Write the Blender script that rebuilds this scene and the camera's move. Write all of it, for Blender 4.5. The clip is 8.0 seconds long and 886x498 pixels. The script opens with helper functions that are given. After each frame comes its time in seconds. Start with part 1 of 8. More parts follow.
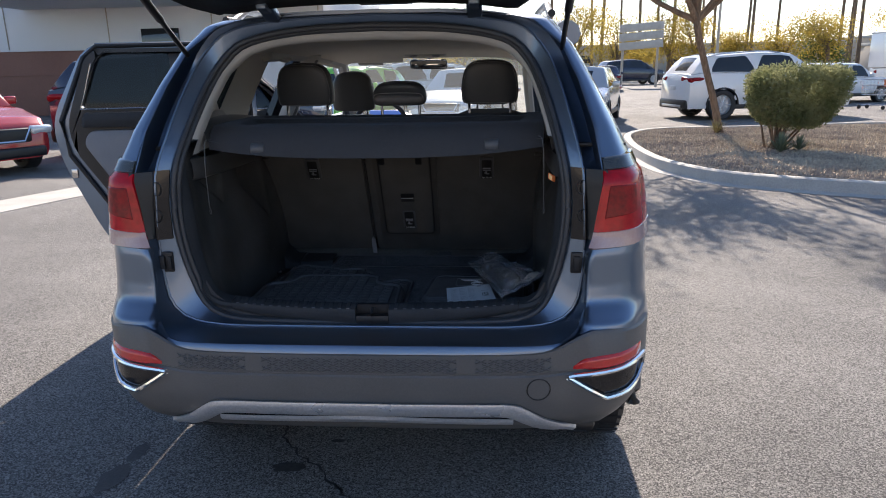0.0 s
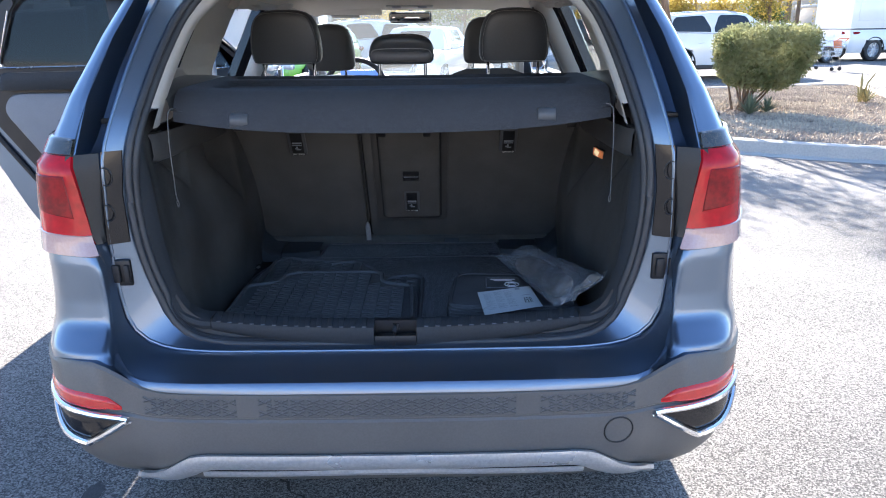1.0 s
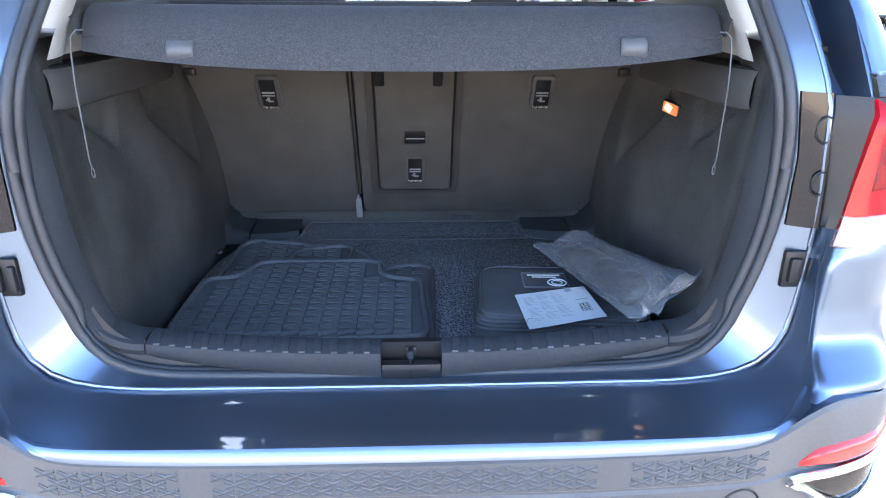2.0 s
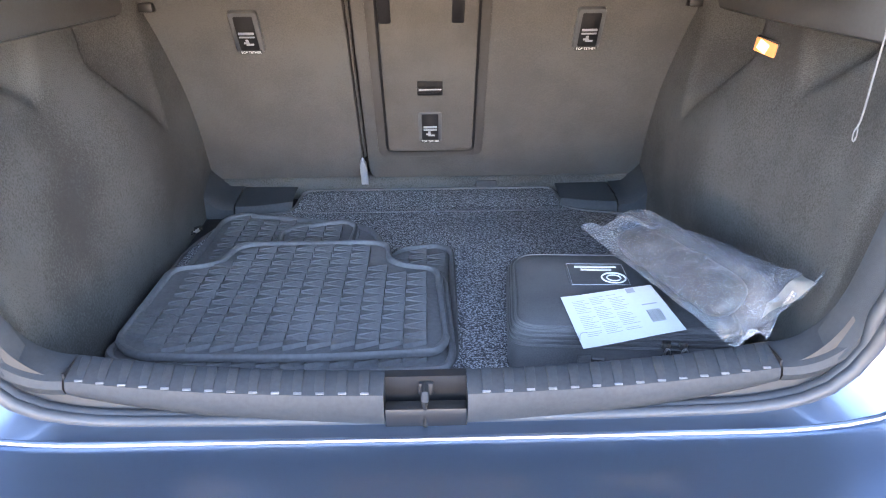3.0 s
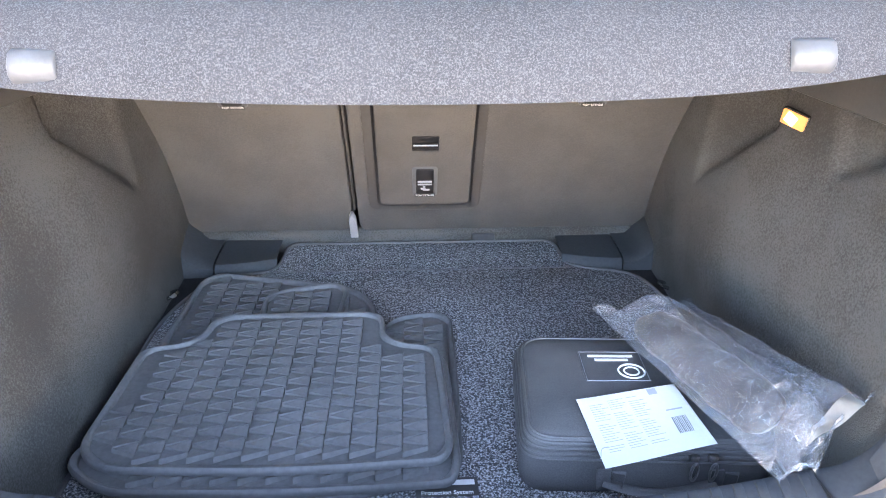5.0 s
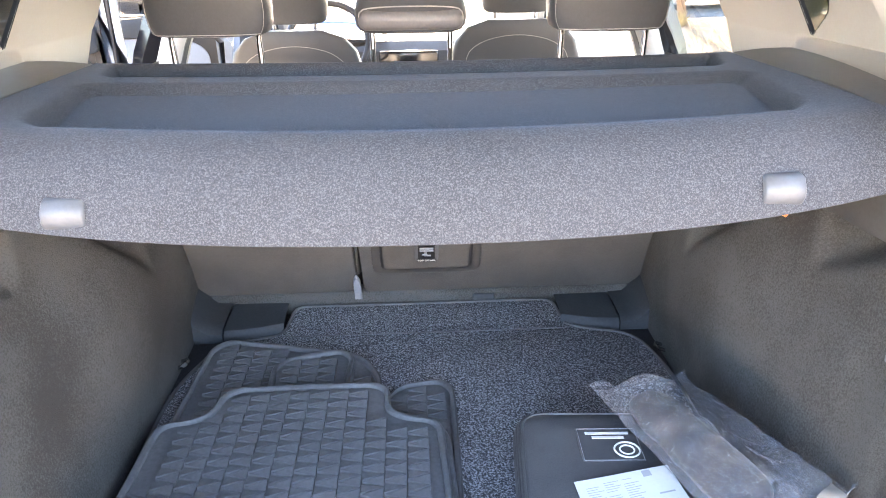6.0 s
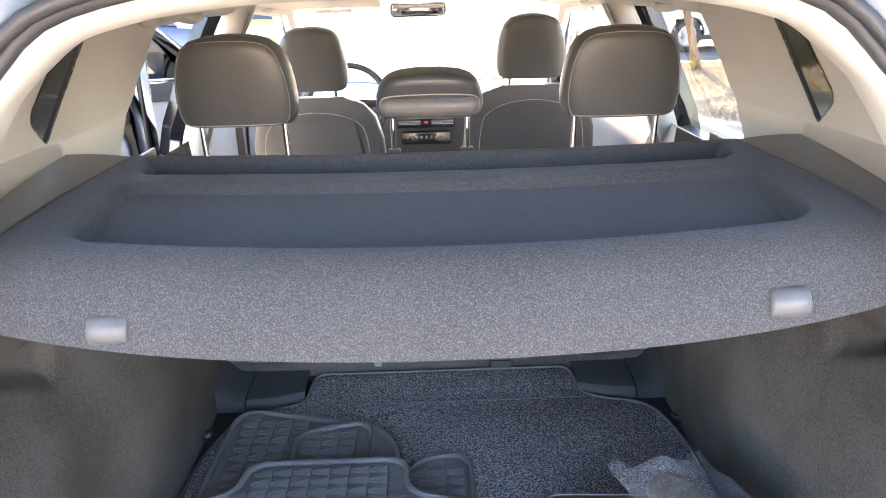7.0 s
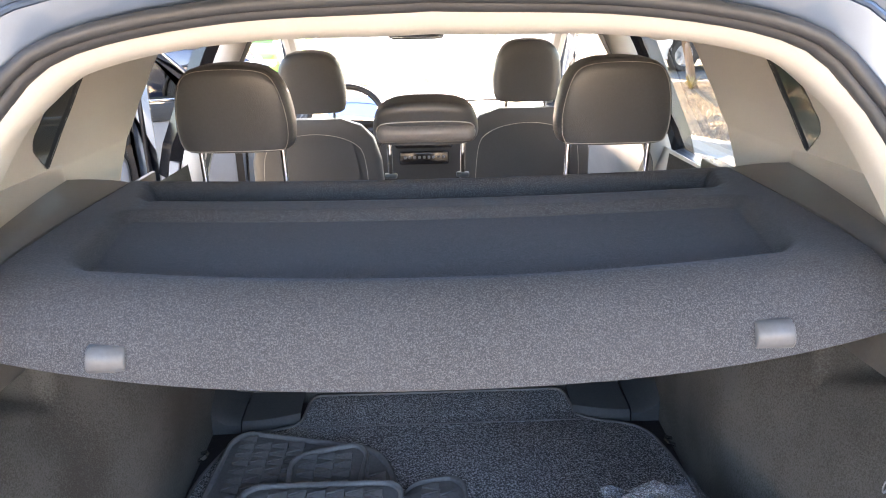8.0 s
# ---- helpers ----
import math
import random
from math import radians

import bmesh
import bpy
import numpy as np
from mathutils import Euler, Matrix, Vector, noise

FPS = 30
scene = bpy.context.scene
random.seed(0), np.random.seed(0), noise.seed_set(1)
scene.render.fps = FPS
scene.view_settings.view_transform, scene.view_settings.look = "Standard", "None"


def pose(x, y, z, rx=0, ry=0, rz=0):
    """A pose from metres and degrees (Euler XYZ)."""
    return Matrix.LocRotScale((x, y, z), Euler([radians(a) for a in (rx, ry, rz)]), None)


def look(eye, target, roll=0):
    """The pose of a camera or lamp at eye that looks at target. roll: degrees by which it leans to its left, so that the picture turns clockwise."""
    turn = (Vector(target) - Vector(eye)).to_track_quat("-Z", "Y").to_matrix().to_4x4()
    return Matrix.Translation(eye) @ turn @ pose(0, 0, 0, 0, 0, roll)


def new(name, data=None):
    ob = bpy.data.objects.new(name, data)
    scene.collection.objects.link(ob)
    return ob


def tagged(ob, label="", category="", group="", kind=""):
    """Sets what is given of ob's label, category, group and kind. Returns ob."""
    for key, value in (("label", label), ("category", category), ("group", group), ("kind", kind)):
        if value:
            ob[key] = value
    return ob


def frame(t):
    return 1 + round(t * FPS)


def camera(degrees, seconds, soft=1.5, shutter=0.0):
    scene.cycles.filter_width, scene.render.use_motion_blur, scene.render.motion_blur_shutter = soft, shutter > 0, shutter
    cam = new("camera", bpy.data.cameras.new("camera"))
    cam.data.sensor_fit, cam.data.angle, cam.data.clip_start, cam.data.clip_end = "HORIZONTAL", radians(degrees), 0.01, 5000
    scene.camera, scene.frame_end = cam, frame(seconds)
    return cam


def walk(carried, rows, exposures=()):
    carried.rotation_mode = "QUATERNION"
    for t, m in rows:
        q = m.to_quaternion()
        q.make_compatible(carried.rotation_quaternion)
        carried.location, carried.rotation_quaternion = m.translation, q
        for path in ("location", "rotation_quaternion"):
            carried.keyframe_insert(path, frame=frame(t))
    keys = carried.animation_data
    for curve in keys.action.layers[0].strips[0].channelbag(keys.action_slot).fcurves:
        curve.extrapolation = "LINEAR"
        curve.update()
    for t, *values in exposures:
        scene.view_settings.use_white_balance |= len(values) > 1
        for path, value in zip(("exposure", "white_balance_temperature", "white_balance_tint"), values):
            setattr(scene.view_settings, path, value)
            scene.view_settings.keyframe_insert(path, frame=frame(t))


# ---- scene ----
cam = camera(66.2, 8.0, soft=1.0)
PATH = [
    (0, (0.381, -0.078, 1.494), (0.242, 1.85, 0.981), -1.0),
    (0.5, (0.206, 0.119, 1.473), (0.196, 2.039, 0.911), -0.8),
    (1, (0.112, 0.399, 1.467), (0.125, 2.3, 0.846), -0.6),
    (1.5, (0.034, 0.672, 1.408), (0.125, 2.548, 0.72), 0.5),
    (1.7, (0.009, 0.771, 1.387), (0.1, 2.644, 0.691), 0.5),
    (2.8, (0.006, 1.21, 1.286), (0.046, 3.028, 0.453), -0.4),
    (3, (0.011, 1.261, 1.289), (0.044, 3.068, 0.431), -0.5),
    (3.5, (-0.011, 1.357, 1.288), (0.038, 3.156, 0.416), 0.0),
    (4, (-0.018, 1.41, 1.29), (0.041, 3.204, 0.408), 0.3),
    (4.5, (-0.025, 1.421, 1.328), (0.065, 3.214, 0.447), 0.3),
    (4.7, (-0.023, 1.421, 1.344), (0.067, 3.217, 0.474), 0.3),
    (5.8, (-0.01, 1.424, 1.477), (0.066, 3.245, 0.655), -0.5),
    (6, (-0.014, 1.422, 1.501), (0.066, 3.25, 0.693), -0.7),
    (6.5, (-0.016, 1.42, 1.555), (0.046, 3.281, 0.825), -0.4),
    (7, (-0.018, 1.418, 1.596), (0.019, 3.289, 0.888), -1.4),
    (7.5, (-0.015, 1.414, 1.615), (0.027, 3.3, 0.952), -1.1),
    (8, (-0.011, 1.407, 1.619), (0.032, 3.294, 0.955), -1.1),
]
EXPOSURE = [(0, 1.12, 6450, 14), (0.5, 1.74, 6150, 13), (1.0, 2.4, 6000, 12), (1.5, 3.0, 6000, 12), (1.7, 3.3, 6100, 12), (2.8, 5.1, 7450, 18), (3.5, 5.24, 7800, 18), (4.0, 5.39, 7900, 18), (4.7, 5.46, 8050, 18), (6, 5.2, 8100, 18), (7, 4.66, 8150, 18), (8, 4.3, 8200, 18)]
walk(cam, [(t, look(eye, target, roll)) for t, eye, target, roll in PATH], EXPOSURE)

# ---- daylight: a low winter sun ahead of the car and a little to its right ----
SUN_EL, SUN_AZ = radians(33.5), radians(0.5)
world = bpy.data.worlds.new("sky")
scene.world = world
world.use_nodes = True
wn = world.node_tree
wn.nodes.clear()
sky = wn.nodes.new("ShaderNodeTexSky")
sky.sky_type, sky.sun_disc = "NISHITA", False
sky.sun_elevation, sky.sun_rotation = SUN_EL, SUN_AZ
sky.air_density, sky.dust_density, sky.ozone_density = 1.0, 0.4, 2.2
back = wn.nodes.new("ShaderNodeBackground")
back.inputs["Strength"].default_value = 0.105
wout = wn.nodes.new("ShaderNodeOutputWorld")
wn.links.new(sky.outputs[0], back.inputs[0])
wn.links.new(back.outputs[0], wout.inputs[0])
sun_data = bpy.data.lights.new("sun", "SUN")
sun_data.energy, sun_data.angle, sun_data.color = 5.0, radians(0.55), (1.0, 0.88, 0.73)
sun = new("sun", sun_data)
sun_dir = Vector((math.sin(SUN_AZ) * math.cos(SUN_EL), math.cos(SUN_AZ) * math.cos(SUN_EL), math.sin(SUN_EL)))
sun.matrix_world = look(sun_dir * 60, (0, 0, 0))

# ---- materials ----
def material(name, col, rough=0.5, metal=0.0, col2=None, s1=4.0, s2=90.0, amount=0.35, bump=0.0, bscale=300.0, spec=0.5, coat=0.0, coords="Object", rvar=0.08, detail=6.0, stretch=(1, 1, 1), random_tone=0.0):
    """A surface whose tone and gloss vary at two sizes, with a fine relief."""
    m = bpy.data.materials.new(name)
    m.use_nodes = True
    t = m.node_tree
    p = t.nodes["Principled BSDF"]
    if col2 is None:
        col2 = tuple(c * 0.7 for c in col)
    tc = t.nodes.new("ShaderNodeTexCoord")
    mp = t.nodes.new("ShaderNodeMapping")
    mp.inputs["Scale"].default_value = stretch
    t.links.new(tc.outputs[coords], mp.inputs[0])

    def tex(scale, det):
        n = t.nodes.new("ShaderNodeTexNoise")
        n.inputs["Scale"].default_value, n.inputs["Detail"].default_value = scale, det
        t.links.new(mp.outputs[0], n.inputs["Vector"])
        return n

    big, fine = tex(s1, detail), tex(s2, 3.0)
    mul = t.nodes.new("ShaderNodeMath")
    mul.operation = "ADD"
    t.links.new(big.outputs["Fac"], mul.inputs[0])
    t.links.new(fine.outputs["Fac"], mul.inputs[1])
    ramp = t.nodes.new("ShaderNodeMapRange")
    ramp.inputs["From Min"].default_value, ramp.inputs["From Max"].default_value = 0.75, 1.25
    ramp.inputs["To Min"].default_value, ramp.inputs["To Max"].default_value = 0.5 - amount, 0.5 + amount
    t.links.new(mul.outputs[0], ramp.inputs["Value"])
    mix = t.nodes.new("ShaderNodeMix")
    mix.data_type = "RGBA"
    mix.inputs["A"].default_value, mix.inputs["B"].default_value = (*col, 1), (*col2, 1)
    t.links.new(ramp.outputs[0], mix.inputs["Factor"])
    last = mix.outputs["Result"]
    if random_tone:
        info = t.nodes.new("ShaderNodeObjectInfo")
        hv = t.nodes.new("ShaderNodeHueSaturation")
        mr = t.nodes.new("ShaderNodeMapRange")
        mr.inputs["To Min"].default_value, mr.inputs["To Max"].default_value = 1 - random_tone, 1 + random_tone
        t.links.new(info.outputs["Random"], mr.inputs["Value"])
        t.links.new(mr.outputs[0], hv.inputs["Value"])
        t.links.new(last, hv.inputs["Color"])
        last = hv.outputs[0]
    t.links.new(last, p.inputs["Base Color"])
    rr = t.nodes.new("ShaderNodeMapRange")
    rr.inputs["To Min"].default_value, rr.inputs["To Max"].default_value = max(0.02, rough - rvar), min(1, rough + rvar)
    t.links.new(big.outputs["Fac"], rr.inputs["Value"])
    t.links.new(rr.outputs[0], p.inputs["Roughness"])
    p.inputs["Metallic"].default_value = metal
    p.inputs["Specular IOR Level"].default_value = spec
    p.inputs["Coat Weight"].default_value = coat
    p.inputs["Coat Roughness"].default_value = 0.04
    if bump:
        bt = tex(bscale, 4.0)
        bn = t.nodes.new("ShaderNodeBump")
        bn.inputs["Strength"].default_value, bn.inputs["Distance"].default_value = bump, 0.6 / bscale
        t.links.new(bt.outputs["Fac"], bn.inputs["Height"])
        t.links.new(bn.outputs[0], p.inputs["Normal"])
    return m


def speckled(name, dark, light, scale, share, rough=0.95, bump=0.6):
    """Loop-pile carpet: light flecks among dark tufts."""
    m = material(name, dark, rough, 0, None, 5, 160, 0.4, bump, scale * 0.8, 0.2)
    t = m.node_tree
    p = t.nodes["Principled BSDF"]
    src = p.inputs["Base Color"].links[0].from_socket
    tc = t.nodes.new("ShaderNodeTexCoord")
    v = t.nodes.new("ShaderNodeTexNoise")
    v.inputs["Scale"].default_value, v.inputs["Detail"].default_value, v.inputs["Roughness"].default_value = scale, 4.0, 0.75
    t.links.new(tc.outputs["Object"], v.inputs["Vector"])
    r = t.nodes.new("ShaderNodeMapRange")
    r.inputs["From Min"].default_value, r.inputs["From Max"].default_value = share, share + 0.12
    t.links.new(v.outputs["Fac"], r.inputs["Value"])
    mix = t.nodes.new("ShaderNodeMix")
    mix.data_type = "RGBA"
    mix.inputs["B"].default_value = (*light, 1)
    t.links.new(src, mix.inputs["A"])
    t.links.new(r.outputs[0], mix.inputs["Factor"])
    t.links.new(mix.outputs["Result"], p.inputs["Base Color"])
    return m


def glass(name, tint, rough=0.02, gloss=1.0):
    """A thin pane: clear with a tint, with mirror gloss at grazing angles."""
    m = bpy.data.materials.new(name)
    m.use_nodes = True
    t = m.node_tree
    t.nodes.clear()
    tr = t.nodes.new("ShaderNodeBsdfTransparent")
    tr.inputs[0].default_value = (*tint, 1)
    gl = t.nodes.new("ShaderNodeBsdfGlossy")
    gl.inputs["Roughness"].default_value = rough
    gl.inputs["Color"].default_value = (gloss, gloss, gloss, 1)
    lw_ = t.nodes.new("ShaderNodeLayerWeight")
    pw = t.nodes.new("ShaderNodeMath")
    pw.operation, pw.inputs[1].default_value = "POWER", 4.0
    fr = t.nodes.new("ShaderNodeMath")
    fr.operation, fr.inputs[1].default_value, fr.inputs[2].default_value = "MULTIPLY_ADD", 0.8, 0.05
    t.links.new(lw_.outputs["Facing"], pw.inputs[0])
    t.links.new(pw.outputs[0], fr.inputs[0])
    mx = t.nodes.new("ShaderNodeMixShader")
    out = t.nodes.new("ShaderNodeOutputMaterial")
    t.links.new(fr.outputs[0], mx.inputs[0])
    t.links.new(tr.outputs[0], mx.inputs[1])
    t.links.new(gl.outputs[0], mx.inputs[2])
    t.links.new(mx.outputs[0], out.inputs[0])
    return m


def foliage(name, col, col2, scale=2.0):
    """Matt leaves that let part of the light through."""
    m = bpy.data.materials.new(name)
    m.use_nodes = True
    t = m.node_tree
    t.nodes.clear()
    tc, nz_ = t.nodes.new("ShaderNodeTexCoord"), t.nodes.new("ShaderNodeTexNoise")
    nz_.inputs["Scale"].default_value, nz_.inputs["Detail"].default_value = scale, 6.0
    rp, mx = t.nodes.new("ShaderNodeMapRange"), t.nodes.new("ShaderNodeMix")
    rp.inputs["From Min"].default_value, rp.inputs["From Max"].default_value = .35, .65
    mx.data_type = "RGBA"
    mx.inputs["A"].default_value, mx.inputs["B"].default_value = (*col, 1), (*col2, 1)
    df_, tl, ms, out = t.nodes.new("ShaderNodeBsdfDiffuse"), t.nodes.new("ShaderNodeBsdfTranslucent"), t.nodes.new("ShaderNodeMixShader"), t.nodes.new("ShaderNodeOutputMaterial")
    ms.inputs[0].default_value = .45
    t.links.new(tc.outputs["Object"], nz_.inputs["Vector"])
    t.links.new(nz_.outputs["Fac"], rp.inputs["Value"])
    t.links.new(rp.outputs[0], mx.inputs["Factor"])
    for b in (df_, tl):
        t.links.new(mx.outputs["Result"], b.inputs[0])
    t.links.new(df_.outputs[0], ms.inputs[1])
    t.links.new(tl.outputs[0], ms.inputs[2])
    t.links.new(ms.outputs[0], out.inputs[0])
    return m


def glow(name, col, power):
    m = bpy.data.materials.new(name)
    m.use_nodes = True
    p = m.node_tree.nodes["Principled BSDF"]
    p.inputs["Base Color"].default_value = (*col, 1)
    p.inputs["Emission Color"].default_value = (*col, 1)
    p.inputs["Emission Strength"].default_value = power
    return m


PAINT = material("blue_grey_paint", (0.148, 0.2, 0.28), 0.34, 0.85, (0.128, 0.175, 0.247), 2, 900, 0.3, coat=1.0, rvar=0.04)
CLAD = material("grained_grey_plastic", (0.126, 0.124, 0.122), 0.42, 0, (0.1, 0.098, 0.097), 6, 200, 0.35, 0.25, 900)
# darker tone of the cladding: painted shade under the bumper's ribs
BANDSHADE = material("shade_dark_grey_plastic", (0.08, 0.078, 0.076), 0.6, 0, (0.068, 0.066, 0.065), 6, 200, 0.35)
SATIN = material("satin_silver_plastic", (0.68, 0.69, 0.71), 0.3, 0.6, (0.42, 0.43, 0.45), 5, 150, 0.3)
CHROME = material("bright_chrome", (0.82, 0.83, 0.85), 0.08, 1.0, (0.75, 0.76, 0.78), 6, 200, 0.3, rvar=0.03)
BLACK = material("black_plastic", (0.016, 0.016, 0.018), 0.42, 0, (0.01, 0.01, 0.011), 9, 200, 0.4, 0.15, 700)
GLOSSBLACK = material("gloss_black_plastic", (0.008, 0.008, 0.01), 0.12, 0, (0.012, 0.012, 0.014), 6, 200, 0.3)
RUBBER = material("black_rubber_seal", (0.02, 0.021, 0.024), 0.55, 0, (0.012, 0.012, 0.014), 12, 160, 0.4, 0.2, 500)
REDLENS = material("red_lamp_lens", (0.52, 0.006, 0.016), 0.12, 0, (0.3, 0.003, 0.01), 9, 40, 0.5, spec=0.25, coat=0.15)
DARKRED = material("dark_red_lamp_core", (0.3, 0.004, 0.01), 0.2, 0, (0.14, 0.002, 0.006), 20, 90, 0.45, spec=0.3)
CLEARLENS = material("milky_lamp_lens", (0.46, 0.31, 0.29), 0.12, 0, (0.42, 0.26, 0.24), 40, 160, 0.35, 0.2, 120, coat=1.0)
SMOKELENS = material("smoked_lamp_lens", (0.055, 0.055, 0.045), 0.1, 0.2, (0.03, 0.03, 0.026), 60, 200, 0.4, coat=1.0)
REFLECTOR = material("red_reflector", (0.62, 0.03, 0.025), 0.18, 0, (0.5, 0.02, 0.018), 60, 220, 0.35, 0.25, 240, coat=0.8)
LINER = material("grained_dark_plastic", (0.044, 0.048, 0.054), 0.6, 0, (0.032, 0.036, 0.041), 5, 160, 0.4, 0.35, 900, 0.22)
SIDETRIM = material("felt_side_lining", (0.074, 0.076, 0.075), 0.8, 0, (0.038, 0.037, 0.036), 5, 300, 0.8, 0.7, 420, 0.35)
SEATBACK = material("grey_felt_seat_backing", (0.092, 0.093, 0.092), 0.82, 0, (0.07, 0.07, 0.07), 7, 320, 0.7, 0.5, 520, 0.35)
HATCHRIM = material("smooth_hatch_plastic", (0.066, 0.066, 0.065), 0.5, 0, (0.055, 0.052, 0.05), 6, 160, 0.4, 0.2, 800, 0.4)
HATCHFELT = material("hatch_felt", (0.094, 0.094, 0.092), 0.85, 0, (0.07, 0.069, 0.067), 7, 420, 0.7, 0.6, 480, 0.3)
SHELFCARPET = speckled("charcoal_shelf_felt", (0.043, 0.047, 0.054), (0.082, 0.086, 0.095), 540, 0.475, bump=.35)
for k, q in (("Sheen Weight", .10), ("Sheen Roughness", .45), ("Sheen Tint", (.62, .72, .9, 1))):
    SHELFCARPET.node_tree.nodes["Principled BSDF"].inputs[k].default_value = q
SIDEPANEL = material("smooth_side_panel_plastic", (0.07, 0.076, 0.083), 0.36, 0, (0.088, 0.094, 0.1), 4, 120, 0.35, 0.15, 900, 0.5)
FLOORCARPET = speckled("dark_floor_carpet", (0.03, 0.03, 0.033), (0.08, 0.08, 0.085), 420, 0.58)
MATCARPET = speckled("flecked_loop_carpet", (0.066, 0.068, 0.075), (0.45, 0.46, 0.49), 285, 0.478)
MATRUBBER = material("moulded_mat_rubber", (0.128, 0.13, 0.136), 0.56, 0, (0.088, 0.09, 0.095), 7, 120, 0.45, 0.25, 500, 0.4)
HEADLINER = material("cream_headliner_felt", (0.74, 0.68, 0.59), 0.92, 0, (0.68, 0.62, 0.54), 3, 260, 0.3, 0.2, 900, 0.2)
PILLAR = material("cream_pillar_plastic", (0.52, 0.512, 0.485), 0.6, 0, (0.49, 0.47, 0.435), 3, 200, 0.3, 0.12, 900, 0.35)
LEATHER = material("dark_taupe_leatherette", (0.061, 0.065, 0.071), 0.38, 0, (0.052, 0.054, 0.057), 6, 180, 0.4, 0.3, 420)
LEATHERLIGHT = material("grey_leatherette_panel", (0.155, 0.150, 0.150), 0.42, 0, (0.127, 0.123, 0.123), 6, 180, 0.4, 0.3, 420)
STITCH = material("pale_thread", (0.36, 0.345, 0.33), 0.8, 0, (0.35, 0.34, 0.32), 60, 500, 0.4)
NYLON = material("black_nylon_fabric", (0.095, 0.095, 0.10), 0.6, 0, (0.055, 0.055, 0.06), 8, 500, 0.5, 0.6, 1300, 0.45)
PAPER = material("white_card", (0.55, 0.57, 0.585), 0.7, 0, (0.5, 0.52, 0.535), 9, 200, 0.3)
PRINT = material("grey_print", (0.3, 0.31, 0.34), 0.7, 0, (0.3, 0.31, 0.33), 9, 300, 0.4)
INK = material("black_print", (0.03, 0.03, 0.035), 0.6, 0, (0.05, 0.05, 0.05), 9, 300, 0.4)
WHITEPRINT = material("white_print", (0.75, 0.75, 0.74), 0.6, 0, (0.62, 0.62, 0.62), 9, 300, 0.4)
STEEL = material("bright_steel", (0.6, 0.6, 0.6), 0.25, 1.0, (0.45, 0.45, 0.45), 30, 300, 0.4)
GREYSTRAP = material("pale_grey_plastic", (0.3, 0.32, 0.35), 0.45, 0, (0.24, 0.26, 0.29), 8, 200, 0.3)
LINERPALE = material("scuffed_plastic", (0.15, 0.155, 0.165), 0.6, 0, (0.09, 0.095, 0.1), 20, 200, 0.4)
DOORGREY = material("grey_door_trim", (0.22, 0.23, 0.25), 0.6, 0, (0.17, 0.18, 0.2), 5, 260, 0.35, 0.2, 900)
CARGLASS = glass("clear_car_glass", (0.86, 0.9, 0.88))
DOORGLASS = glass("lightly_tinted_door_glass", (0.55, 0.58, 0.57))
PRIVACY = glass("dark_privacy_glass", (0.2, 0.21, 0.21), gloss=.35)
SIDEGLASS = glass("dark_quarter_light_glass", (0.17, 0.17, 0.16), gloss=.6)
QUARTERGLASS = glass("smoked_quarter_glass", (0.62, 0.64, 0.6), gloss=.4)
SLIPPAPER = material("cream_paper", (0.15, 0.147, 0.135), 0.75, 0, (0.12, 0.118, 0.11), 12, 120, 0.4)
SEALGREY = material("grey_rubber_seal", (0.05, 0.054, 0.062), 0.45, 0, (0.038, 0.041, 0.047), 12, 160, 0.4, 0.2, 500)
GUNMETAL = material("dark_metal", (0.36, 0.36, 0.37), 0.35, 0.9, (0.13, 0.13, 0.14), 30, 300, 0.4)
TABGREY = material("mid_grey_plastic", (0.095, 0.10, 0.108), 0.42, 0, (0.075, 0.08, 0.088), 20, 200, 0.4, 0.15, 900)
DUSTYGLASS = glass("dusty_windscreen_glass", (0.86, 0.9, 0.88))
dn = DUSTYGLASS.node_tree
dust, dust_mix, dust_out = dn.nodes.new("ShaderNodeBsdfTranslucent"), dn.nodes.new("ShaderNodeMixShader"), dn.nodes["Material Output"]
dust.inputs[0].default_value, dust_mix.inputs[0].default_value = (.9, .95, .92, 1), .05
dn.links.new(dust_out.inputs[0].links[0].from_socket, dust_mix.inputs[1])
dn.links.new(dust.outputs[0], dust_mix.inputs[2])
dn.links.new(dust_mix.outputs[0], dust_out.inputs[0])
MIRROR = material("mirror_glass", (0.8, 0.8, 0.8), 0.02, 1.0, (0.78, 0.78, 0.78), 3, 30, 0.2, rvar=0.0)
LAMPGLOW = glow("lit_cargo_lamp", (1.0, 0.30, 0.10), 0.010)
LAMPHOT = glow("lit_lamp_filament", (1.0, 0.72, 0.4), 0.12)
SCREEN = glow("lit_dashboard_screen", (0.05, 0.1, 0.3), 0.6)

# ---- mesh helpers ----
def finish(bm, mat, name, sharp=38):
    bmesh.ops.recalc_face_normals(bm, faces=bm.faces)
    lim = radians(sharp)
    for f in bm.faces:
        f.smooth = True
    for e in bm.edges:
        if len(e.link_faces) == 2 and e.calc_face_angle(0) > lim:
            e.smooth = False
    me = bpy.data.meshes.new(name)
    bm.to_mesh(me)
    bm.free()
    for k in (mat if isinstance(mat, (list, tuple)) else [mat]):
        me.materials.append(k)
    return me


def part(name, bm, mat, parent, label="", sharp=38):
    ob = new(name, finish(bm, mat, name, sharp))
    ob.parent = parent
    if label:
        ob["label"] = label
    return ob


def thing(name, label, category, group="", kind="", at=(0, 0, 0), rz=0.0):
    ob = new(name)
    ob.empty_display_size = 0.1
    ob.matrix_world = pose(*at, 0, 0, rz)
    return tagged(ob, label, category, group, kind)


